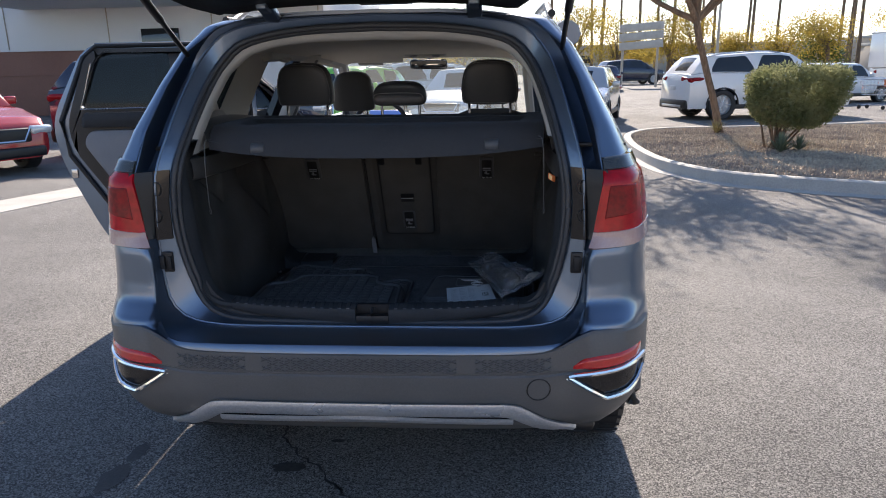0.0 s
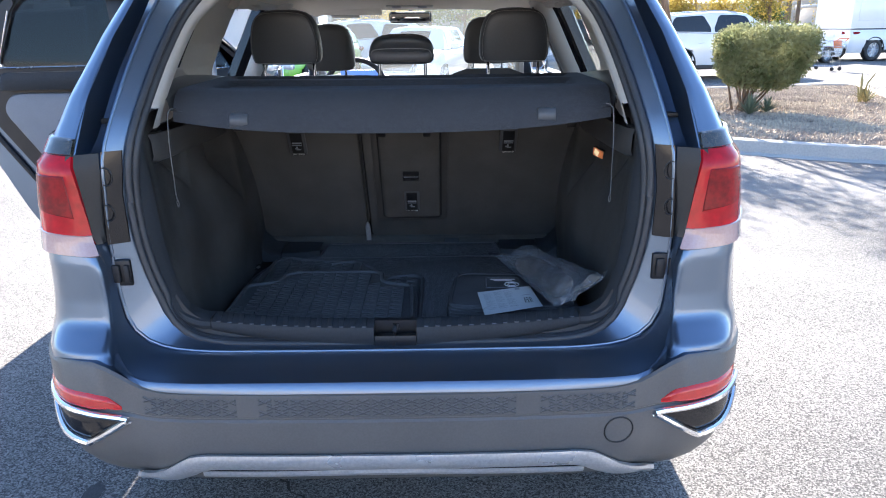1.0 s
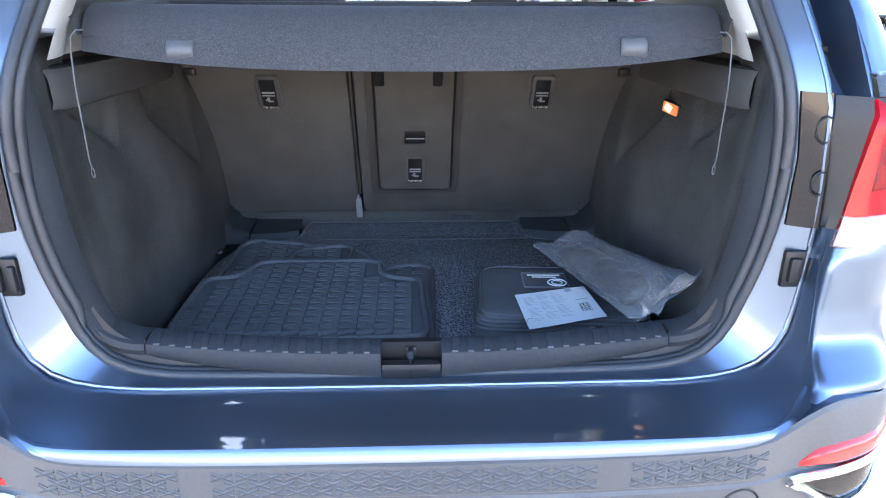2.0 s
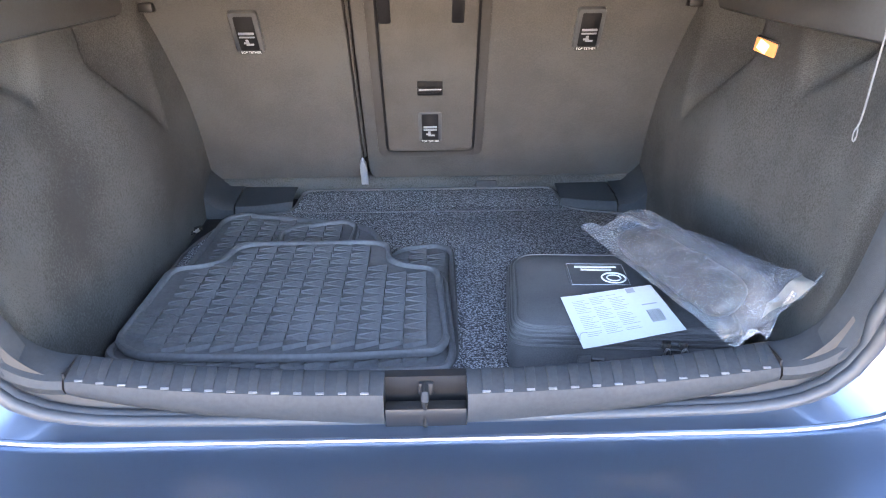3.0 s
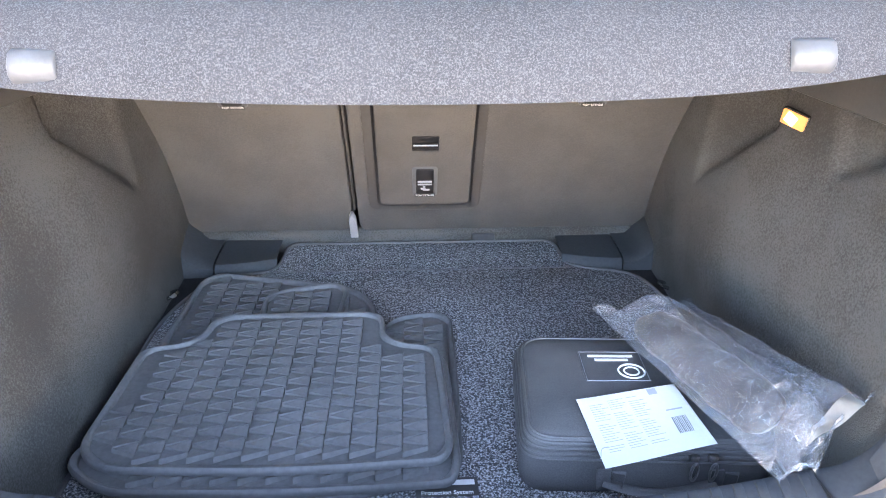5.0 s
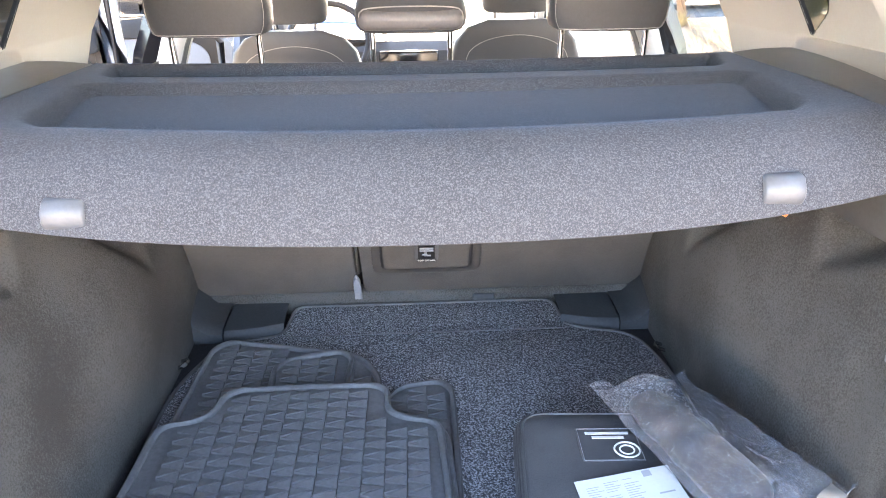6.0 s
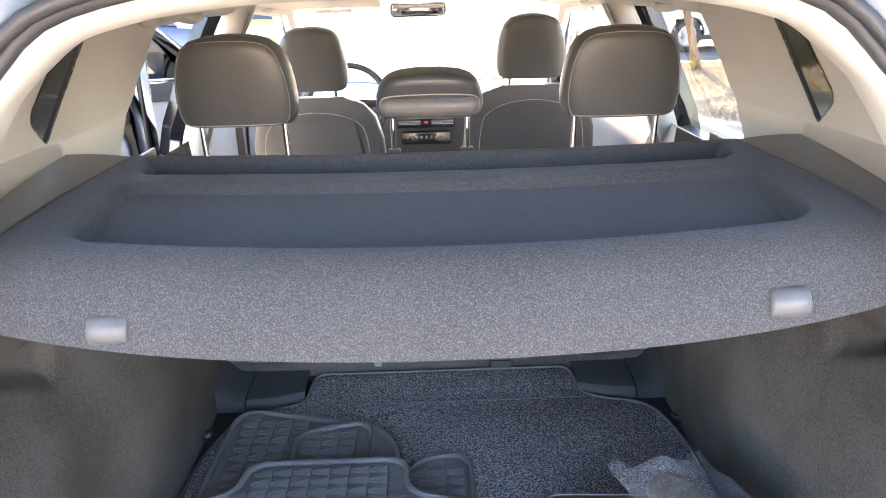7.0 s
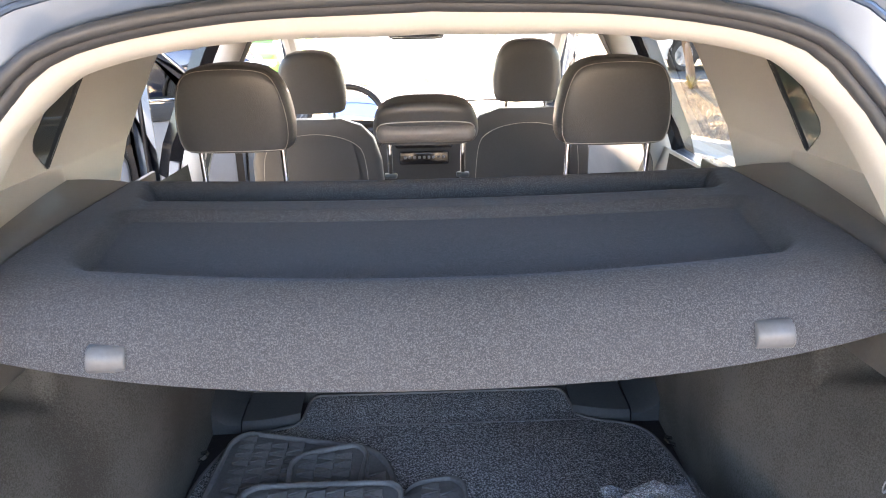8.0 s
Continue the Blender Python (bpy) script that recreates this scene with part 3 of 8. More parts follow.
# reflectors and tailpipe trims
def bumper_patch(side, xa, xb, top, bot, off, nx=24, nz=8):
    """A piece that follows the bumper between two lines top(x) and bot(x)."""
    bm = bmesh.new()

    def f(u, v):
        x = xa + (xb - xa) * u
        e = min(1, 8 * u, 8 * (1 - u), 5 * v, 5 * (1 - v))
        return on_bumper(side * x, bot(x) + (top(x) - bot(x)) * v, -.006 + (off + .006) * (.3 + .7 * e))

    sheet(bm, nx, nz, f)
    return bm


ref_top, ref_bot = table([(.618, .637), (.655, .665), (.70, .672), (.86, .676)]), table([(.618, .632), (.70, .626), (.86, .636)])
pipe_top, pipe_bot = table([(.608, .612), (.86, .631)]), table([(.608, .610), (.725, .533), (.80, .540), (.83, .556), (.86, .60)])
for side in (-1, 1):
    car_part("reflector", bumper_patch(side, .62, .85, ref_top, ref_bot, .008), REFLECTOR, "red rear reflector", bumper)
    tail = car_part("tailpipe_trim", bumper_patch(side, .61, .855, pipe_top, pipe_bot, .003), GLOSSBLACK, "chrome-framed black tailpipe trim", bumper)
    rim = [(x, pipe_top(x)) for x in np.linspace(.61, .855, 16)] + [(x, pipe_bot(x)) for x in np.linspace(.855, .61, 24)]
    bm = bmesh.new()
    tube(bm, [on_bumper(side * x, z, .006) for x, z in rim], .008, 8, True)
    car_part("chrome_frame", bm, CHROME, "bright chrome frame", tail)

# under-bumper pan, flanks, roof, front
bm = bmesh.new()
box(bm, (1.5, 3.9, .05), (0, 4.05, .27), .02)
box(bm, (1.3, .7, .12), (0, 2.35, .40), .04)
car_part("underbody", bm, BLACK)


def flank(side):
    bm = bmesh.new()
    y0, y1, z0, z1 = 2.3, 5.55, .27, 1.16

    def f(u, v):
        y, z = y0 + (y1 - y0) * u, z0 + (z1 - z0) * v
        return (side * (xs(z) - .012 * max(0, y - 4.9) / .6), y, z)

    def keep(u, v):
        y, z = y0 + (y1 - y0) * u, z0 + (z1 - z0) * v
        for wy in (2.63, 5.32):
            if (y - wy) ** 2 + (z - .345) ** 2 < .4 ** 2:
                return False
        if y < 2.82 and z > .73:
            return False
        if side < 0 and (2.86 < y < 3.68 or 3.8 < y < 4.92) and z > .36:
            return False
        return True

    sheet(bm, 100, 26, f, keep)
    thicken(bm, .03)
    return bm


for side in (-1, 1):
    car_part("body_side", flank(side), PAINT)
    for wy in (2.63, 5.32):
        bm = bmesh.new()
        sheet(bm, 24, 2, lambda u, v: (side * (.905 - .22 * v), wy + .4 * math.cos(math.pi * u), .345 + .4 * math.sin(math.pi * u)))
        car_part("wheel_arch_liner", bm, BLACK)
        bm = bmesh.new()
        tube(bm, [(side * .9, wy + .405 * math.cos(a), .345 + .405 * math.sin(a)) for a in np.linspace(-.1, math.pi + .1, 24)], .028, 8)
        car_part("wheel_arch_trim", bm, CLAD)
    bm = bmesh.new()
    box(bm, (.06, 1.95, .14), (side * .88, 3.98, .31), .02)
    car_part("side_sill", bm, CLAD)

bm = bmesh.new()
roof_z = table([(2.235, 1.672), (2.5, 1.69), (3.2, 1.70), (3.9, 1.69), (4.62, 1.64)])


def roof_pt(u, v):
    y = 2.235 + (4.62 - 2.235) * v
    s = 2 * u - 1
    w = np.interp(y, [2.235, 2.5, 3.2, 4.62], [.6, .64, .655, .64])
    return (w * s, y + (.02 * s * s if v == 0 else 0), roof_z(y) - .075 * abs(s) ** 4)


sheet(bm, 28, 24, roof_pt)
thicken(bm, -.012)
car_part("roof_panel", bm, PAINT)
for side in (-1, 1):
    bm = bmesh.new()
    loft(bm, [[(side * w, y, roof_z(y) - dz) for w, dz in ((.62, .062), (.652, .085), (.672, .118))] for y in np.linspace(2.42, 4.5, 20)])
    thicken(bm, .012)
    car_part("roof_side", bm, PAINT)
    bm = bmesh.new()
    tube(bm, [(side * .60, y, roof_z(y) + (.035 if 2.6 < y < 4.3 else -.01)) for y in (2.52, 2.6, 2.75, 3.2, 3.8, 4.2, 4.3, 4.4)], .014, 8)
    car_part("roof_rail", bm, BLACK)
    # pillars outside: B and A, and the rail over the doors
    bm = bmesh.new()
    tube(bm, [(side * xs(z), 3.73 - .05 * (z - 1.1), z) for z in (1.1, 1.2, 1.31, 1.4, 1.5, 1.6)], .055, 8)
    car_part("centre_pillar", bm, GLOSSBLACK)
    bm = bmesh.new()
    tube(bm, [(side * .76, 5.5, 1.1), (side * .70, 5.05, 1.36), (side * .655, 4.65, 1.58), (side * .65, 4.2, 1.625), (side * .668, 3.2, 1.64), (side * .666, 2.6, 1.612)], .05, 10)
    car_part("door_rail", bm, PAINT)
    bm = bmesh.new()
    tube(bm, [(side * (xs(z) + .012), 3.03, z) for z in (1.1, 1.2, 1.31, 1.4, 1.5, 1.6)], .035, 8)
    car_part("rear_pillar", bm, GLOSSBLACK)

# side glass
def side_pane(side, y0, y1, z0, z1, lean=0.0, nose=0.0):
    bm = bmesh.new()
    sheet(bm, 6, 8, lambda u, v: (side * (xs(z0 + (z1 - z0) * v) - .015), y0 + (y1 - nose * v - y0 - lean * v) * u + lean * v, z0 + (z1 - z0) * v))
    return bm


for side in (-1, 1):
    panes = [("quarter_glass", 2.44, 2.88, 1.33, 1.59, .06, 0)]
    if side > 0:
        panes.append(("front_door_glass", 3.8, 5.2, 1.12, 1.59, 0, .62))
        panes.append(("rear_door_glass", 2.98, 3.68, 1.12, 1.59, 0, 0))
    for nm, y0, y1, z0, z1, ln, ns in panes:
        g = car_part(nm, side_pane(side, y0, y1, z0, z1, ln, ns), SIDEGLASS if nm == "quarter_glass" else DOORGLASS if nm == "rear_door_glass" else CARGLASS)
        g.visible_shadow = nm != "front_door_glass"
bm = bmesh.new()
sheet(bm, 14, 10, lambda u, v: ((2 * u - 1) * (.73 - .1 * v), 5.5 - .88 * v + .10 * (1 - (2 * u - 1) ** 2), 1.11 + .48 * v + .03 * v * (1 - v) * 4))
ws = car_part("windscreen", bm, DUSTYGLASS, "clear windscreen with sunlit dust")
ws.visible_shadow = False

# bonnet and nose
bm = bmesh.new()
secs = []
for y, w, zt, zb in ((5.45, .85, 1.10, .3), (5.6, .87, 1.09, .3), (5.85, .86, 1.04, .28), (6.05, .83, .97, .27), (6.17, .76, .86, .28), (6.21, .70, .70, .3), (6.2, .68, .45, .3)):
    ring = []
    for k in range(25):
        s = 2 * k / 24 - 1
        if abs(s) < .7:
            ring.append((w * s / .7 * .93, y + .0, zt - .03 * (s / .7) ** 2))
        else:
            t = (abs(s) - .7) / .3
            ring.append((math.copysign(w * (.93 + .07 * min(1, t * 3)), s), y, zt - .03 - (zt - .03 - zb) * t ** 1.3))
    secs.append(ring)


def over_wheel(f):
    c = f.calc_center_median()
    return abs(c.x) > .7 and (c.y - 5.32) ** 2 + (c.z - .345) ** 2 < .4 ** 2


loft(bm, secs)
bmesh.ops.delete(bm, geom=[f for f in bm.faces if over_wheel(f)], context="FACES")
car_part("bonnet", bm, PAINT)
bm = bmesh.new()
box(bm, (1.2, .06, .3), (0, 6.19, .5), .03)
car_part("front_grille", bm, BLACK)


def wheel(parent, at, side, r=.345, w=.22, rim_mat=None, to=Matrix()):
    """A road wheel: tyre, and an alloy rim with spokes."""
    bm = bmesh.new()
    p = [(r * .66, -w / 2 + .01), (r * .72, -w / 2), (r * .93, -w / 2 + .005), (r, -w / 2 + .03), (r, 0), (r, w / 2 - .03), (r * .93, w / 2 - .005), (r * .72, w / 2), (r * .66, w / 2 - .01)]
    lathe(bm, p, 40, "x", at)
    for k in range(40):
        a = 2 * math.pi * k / 40
        for s in (-1, 1):
            box(bm, (w * .36, .012, .006), (at[0] + s * w * .24, at[1] + math.cos(a) * (r + .001), at[2] + math.sin(a) * (r + .001)), 0, 1, (math.degrees(a) + 90, 0, 0))
    bmesh.ops.transform(bm, matrix=to, verts=bm.verts)
    wh = part("wheel", bm, RUBBER, parent, "black tyre on an alloy rim")
    bm = bmesh.new()
    o = side * (w / 2 - .03)
    lathe(bm, [(r * .68, -o), (r * .66, o * .2), (r * .67, o * .9), (r * .62, o), (r * .6, o * .6), (r * .58, o * .1), (.02, o * .05)], 40, "x", at)
    for k in range(10):
        a = 2 * math.pi * k / 10
        c, s = math.cos(a), math.sin(a)
        tube(bm, [(at[0] + o * 1.0, at[1] + c * r * .1, at[2] + s * r * .1), (at[0] + o * .98, at[1] + c * r * .4, at[2] + s * r * .4), (at[0] + o * .92, at[1] + c * r * .64, at[2] + s * r * .64)], [.022, .018, .02], 6)
    lathe(bm, [(.001, o * 1.08), (.05, o * 1.05), (.055, o * .7)], 20, "x", at)
    bmesh.ops.transform(bm, matrix=to, verts=bm.verts)
    part("rim", bm, rim_mat or SATIN, wh, "silver alloy rim")
    return wh


for side in (-1, 1):
    for wy in (2.63, 5.32):
        wheel(suv, (side * .79, wy, .345), side, to=SHIFT)

# raised tailgate, on a hinge line at the roof's rear edge
GATE = Matrix.Translation((0, 2.26, 1.705)) @ Euler((radians(-8), 0, 0)).to_matrix().to_4x4()
half = table([(0, .5), (.08, .545), (.3, .60), (.55, .655), (.7, .69), (.95, .665), (1.06, .6)])
bow = table([(0, 0), (.3, -.02), (.55, -.01), (.75, .05), (.95, .055), (1.06, .03)])


def gate_pt(s, u, h):
    """s along the gate from its hinge, u across from -1 to 1, h out from its inner face."""
    return GATE @ Vector((half(s) * u, -s, bow(s) - .05 * (abs(u) ** 3) + h))


bm = bmesh.new()
sheet(bm, 24, 26, lambda u, v: gate_pt(1.06 * v, 2 * u - 1, .075))
thicken(bm, .008)
gate = car_part("tailgate", bm, PAINT, "raised tailgate, dark lined inside")
bm = bmesh.new()


def lining(u, v):
    s, k = 1.04 * v, (2 * u - 1)
    rim = max(0, min(1, (1 - abs(k)) * 6)) * max(0, min(1, (1 - v) * 8)) * min(1, v * 8)
    win = .02 if (.14 < s < .5 and abs(k) < .82) else 0
    return gate_pt(s, k * .97, .055 - .085 * rim + win)


sheet(bm, 40, 36, lining)
car_part("inner_lining", bm, BLACK, "black plastic lining", gate)
bm = bmesh.new()
sheet(bm, 12, 8, lambda u, v: gate_pt(.15 + .34 * v, (2 * u - 1) * .8, -.005))
car_part("rear_window", bm, GLOSSBLACK, "dark rear window glass", gate)
for sx in (-1, 1):
    bm = bmesh.new()
    box(bm, (.05, .13, .03), (sx * .33, 2.215, 1.668), .008, 2, (-25, 0, 0))
    box(bm, (.035, .07, .05), (sx * .33, 2.14, 1.70), .008, 2, (-10, 0, 0))
    car_part("hinge", bm, PAINT, "", gate)
    bm = bmesh.new()
    lathe(bm, [(.001, 0), (.016, 0), (.018, .006), (.018, .02)], 18, "z", tuple(GATE @ Vector((sx * .26, -.12, -.02))))
    car_part("rubber_stop", bm, RUBBER, "", gate)
    bm = bmesh.new()
    a, b = Vector((sx * .605, 2.165, 1.55)), GATE @ Vector((sx * .60, -.5, .01))
    tube(bm, [a, a.lerp(b, .45)], .008, 10)
    tube(bm, [a.lerp(b, .42), b], .012, 10)
    car_part("gas_strut", bm, BLACK, "black gas strut", gate)
bm = bmesh.new()
box(bm, (.17, .06, .012), tuple(GATE @ Vector((.05, -.05, -.012))), .004)
car_part("stop_lamp", bm, SMOKELENS, "smoked high-level lamp cover", gate)

# open doors on the driver's side
def ring_plate(bm, outer, inner, place, d):
    """A plate with one hole."""
    n = 96

    def walk_round(poly):
        return spline([Vector((p[0], p[1], 0)) for p in poly], n, True)

    o, i = walk_round(outer), walk_round(inner)
    c = sum(i, Vector()) / n

    def by_angle(ps):
        k = min(range(n), key=lambda q: abs(math.atan2(ps[q].y - c.y, ps[q].x - c.x)))
        ps = ps[k:] + ps[:k]
        area = sum(a.x * b.y - b.x * a.y for a, b in zip(ps, ps[1:] + ps[:1]))
        return ps if area > 0 else [ps[0]] + ps[:0:-1]

    o, i = by_angle(o), by_angle(i)
    loft(bm, [[place(p.x, p.y, 0) for p in o], [place(p.x, p.y, d) for p in o], [place(p.x, p.y, d) for p in i], [place(p.x, p.y, 0) for p in i], [place(p.x, p.y, 0) for p in o]], True)


def open_door(name, label, hinge, angle, outline, win, trim_o, card, roll, seal_line, strip, divider=None, pane=None):
    """A car door swung out on its front edge; seen from behind it shows its lined face."""
    HG = Matrix.Translation(hinge) @ Euler((0, 0, radians(-angle))).to_matrix().to_4x4()

    def door_pt(s, z, h=0.0):
        return HG @ Vector((h - .09 * max(0, z - 1.25), -s, z))

    bm = bmesh.new()
    ring_plate(bm, outline, win, lambda u, v, h: door_pt(u, v, -h), .05)
    door = car_part(name, bm, PAINT, label)
    bm = bmesh.new()
    ring_plate(bm, trim_o, win, lambda u, v, h: door_pt(u, v, .004 + h), .022)
    car_part("door_frame_trim", bm, BLACK, "black door frame trim", door)
    bm = bmesh.new()
    slab(bm, rounded(card, .06, 5), .03, lambda u, v, h: door_pt(u, v, .024 + h), .012)
    car_part("door_card", bm, DOORGREY, "grey door card", door)
    bm = bmesh.new()
    slab(bm, rounded(roll, .02, 4), .04, lambda u, v, h: door_pt(u, v, .024 + h), .014)
    car_part("door_top_roll", bm, LINER, "", door)
    bm = bmesh.new()
    tube(bm, [door_pt(*p, .012) for p in seal_line], .012, 8)
    car_part("door_seal", bm, RUBBER, "", door)
    bm = bmesh.new()
    tube(bm, [door_pt(*p, .03) for p in strip], .004, 6)
    car_part("bright_window_strip", bm, STEEL, "thin bright strip", door)
    if divider:
        bm = bmesh.new()
        slab(bm, rounded(divider, .01, 3), .02, lambda u, v, h: door_pt(u, v, -.03 + h), .004)
        car_part("window_divider", bm, BLACK, "", door)
    bm = bmesh.new()
    slab(bm, win, .004, lambda u, v, h: door_pt(u, v, -.02 + h))
    g = car_part("door_glass", bm, pane or DOORGLASS, "tinted door glass", door)
    g.visible_shadow = False
    bm = bmesh.new()
    box(bm, (.035, .012, .05), (0, 0, 0), .004)
    bmesh.ops.transform(bm, matrix=Matrix.Translation(door_pt(.975, .98, .0)), verts=bm.verts)
    car_part("door_latch", bm, STEEL, "", door)
    return door, door_pt


open_door(
    "rear_door", "open rear door with a grey trim panel", (-.925, 3.72, 0), 73,
    rounded([(0.0, .34), (.0, 1.60), (.10, 1.665), (.80, 1.655), (.875, 1.60), (1.05, 1.26), (1.03, 1.05), (.86, .62), (.70, .42), (.66, .34)], [.02, .04, .05, .05, .05, .12, .1, .1, .1, .04], 6),
    rounded([(.09, 1.31), (.09, 1.55), (.16, 1.61), (.77, 1.605), (.81, 1.56), (.90, 1.32)], [.02, .05, .05, .05, .04, .03], 5),
    rounded([(.06, .42), (.06, 1.63), (.79, 1.625), (.85, 1.58), (.97, 1.24), (.95, 1.1), (.66, .62), (.58, .42)], [.02, .04, .04, .04, .1, .1, .1, .05], 6),
    [(.09, .5), (.09, 1.2), (.86, 1.21), (.9, 1.14), (.62, .66), (.54, .5)], [(.07, 1.215), (.07, 1.30), (.88, 1.30), (.90, 1.225)],
    [(.05, .40), (.03, .9), (.03, 1.61), (.1, 1.65), (.79, 1.64), (.86, 1.58), (1.0, 1.26), (.98, 1.08), (.7, .6), (.62, .40)],
    [(.10, 1.318), (.895, 1.318), (.82, 1.55)], [(.36, 1.31), (.36, 1.6), (.44, 1.6), (.42, 1.31)], PRIVACY)
fdoor, fpt = open_door(
    "front_door", "open front door with a grey trim panel and a mirror", (-.90, 4.90, 0), 62,
    rounded([(0.0, .34), (-.02, 1.10), (.12, 1.22), (.52, 1.62), (.62, 1.655), (1.02, 1.64), (1.06, 1.58), (1.09, 1.2), (1.10, .9), (1.08, .34)], [.03, .06, .05, .08, .06, .05, .04, .1, .1, .05], 6),
    rounded([(.22, 1.24), (.54, 1.565), (.64, 1.60), (.99, 1.59), (1.01, 1.24)], [.03, .06, .05, .04, .03], 5),
    rounded([(.06, .42), (.06, 1.14), (.54, 1.60), (.64, 1.63), (1.03, 1.615), (1.06, 1.1), (1.04, .42)], [.03, .06, .06, .05, .04, .08, .05], 6),
    [(.10, .5), (.10, 1.08), (.25, 1.15), (.99, 1.15), (1.0, .5)], [(.16, 1.15), (.24, 1.235), (1.02, 1.235), (1.02, 1.155)],
    [(.05, .40), (.03, 1.1), (.54, 1.61), (.64, 1.64), (1.03, 1.63), (1.07, 1.1), (1.05, .40)],
    [(.23, 1.245), (1.0, 1.245)])
bm = bmesh.new()
box(bm, (.22, .12, .15), (0, 0, 0), .045, 4)
bmesh.ops.transform(bm, matrix=Matrix.Translation(fpt(.18, 1.2, -.2)), verts=bm.verts)
dm = car_part("door_mirror", bm, PAINT, "blue-grey door mirror", fdoor)
bm = bmesh.new()
tube(bm, [fpt(.16, 1.16, -.02), fpt(.18, 1.18, -.16)], .03, 8)
car_part("mirror_arm", bm, BLACK, "", fdoor)

# ---- the open estate car: load bay and cabin ----
bm = bmesh.new()
box(bm, (1.24, 1.1, .03), (0, 2.59, .59), .004)
car_part("load_floor", bm, FLOORCARPET, "dark carpeted load floor")

SEC_Y = [2.035, 2.075, 2.2, 2.35, 2.6, 2.85, 3.08]
SEC = [
    [(.50, .69), (.532, .775), (.559, .864), (.577, .967), (.586, 1.088), (.594, 1.204), (.585, 1.27)],
    [(.535, .605), (.548, .72), (.57, .84), (.585, .96), (.598, 1.08), (.606, 1.2), (.6, 1.27)],
    [(.55, .605), (.56, .71), (.58, .82), (.60, .95), (.615, 1.07), (.625, 1.19), (.62, 1.27)],
    [(.56, .605), (.56, .7), (.575, .8), (.60, .93), (.625, 1.05), (.64, 1.18), (.635, 1.27)],
    [(.565, .605), (.56, .7), (.558, .8), (.568, .9), (.60, 1.02), (.63, 1.12), (.64, 1.27)],
    [(.572, .605), (.57, .7), (.568, .8), (.57, .92), (.58, 1.03), (.592, 1.15), (.605, 1.27)],
    [(.585, .605), (.585, .7), (.58, .8), (.58, .92), (.584, 1.03), (.59, 1.15), (.6, 1.27)],
]
SECI = [spline([(x, 0, z) for x, z in s], 41) for s in SEC]


def dent(y, z, poly_, depth, soft=.026):
    """A hollow inside an outline, deepest at its near edge and running out towards its far one."""
    k, n = 1.0, len(poly_)
    for i in range(n):
        (ay, az), (by, bz) = poly_[i], poly_[(i + 1) % n]
        d = ((by - ay) * (z - az) - (bz - az) * (y - ay)) / math.hypot(by - ay, bz - az)
        k = min(k, max(0.0, min(1.0, d / soft + .5)))
    ya, yb = min(p[0] for p in poly_), max(p[0] for p in poly_)
    return depth * k * k * (3 - 2 * k) * max(0.0, min(1.0, 1 - (y - ya) / (yb - ya) * .95))


def side_wall(side):
    bm = bmesh.new()

    def f(u, v):
        y = 2.035 + (3.08 - 2.035) * u ** 1.15
        i = max(0, min(len(SEC_Y) - 2, sum(1 for q in SEC_Y[1:-1] if q <= y)))
        t = (y - SEC_Y[i]) / (SEC_Y[i + 1] - SEC_Y[i])
        t = t * t * (3 - 2 * t) if i else t
        k = v * 40
        j = min(39, int(k))
        p = SECI[i][j].lerp(SECI[i][j + 1], k - j).lerp(SECI[i + 1][j].lerp(SECI[i + 1][j + 1], k - j), t)
        x = p.x
        x += dent(y, p.z, [(2.56, 1.065), (2.735, .90), (2.765, 1.22), (2.585, 1.22)], .05)
        x += dent(y, p.z, [(2.20, 1.14), (2.37, 1.035), (2.455, 1.22), (2.22, 1.22)], .045)
        return (side * x, y, p.z)

    sheet(bm, 110, 60, f)
    return bm


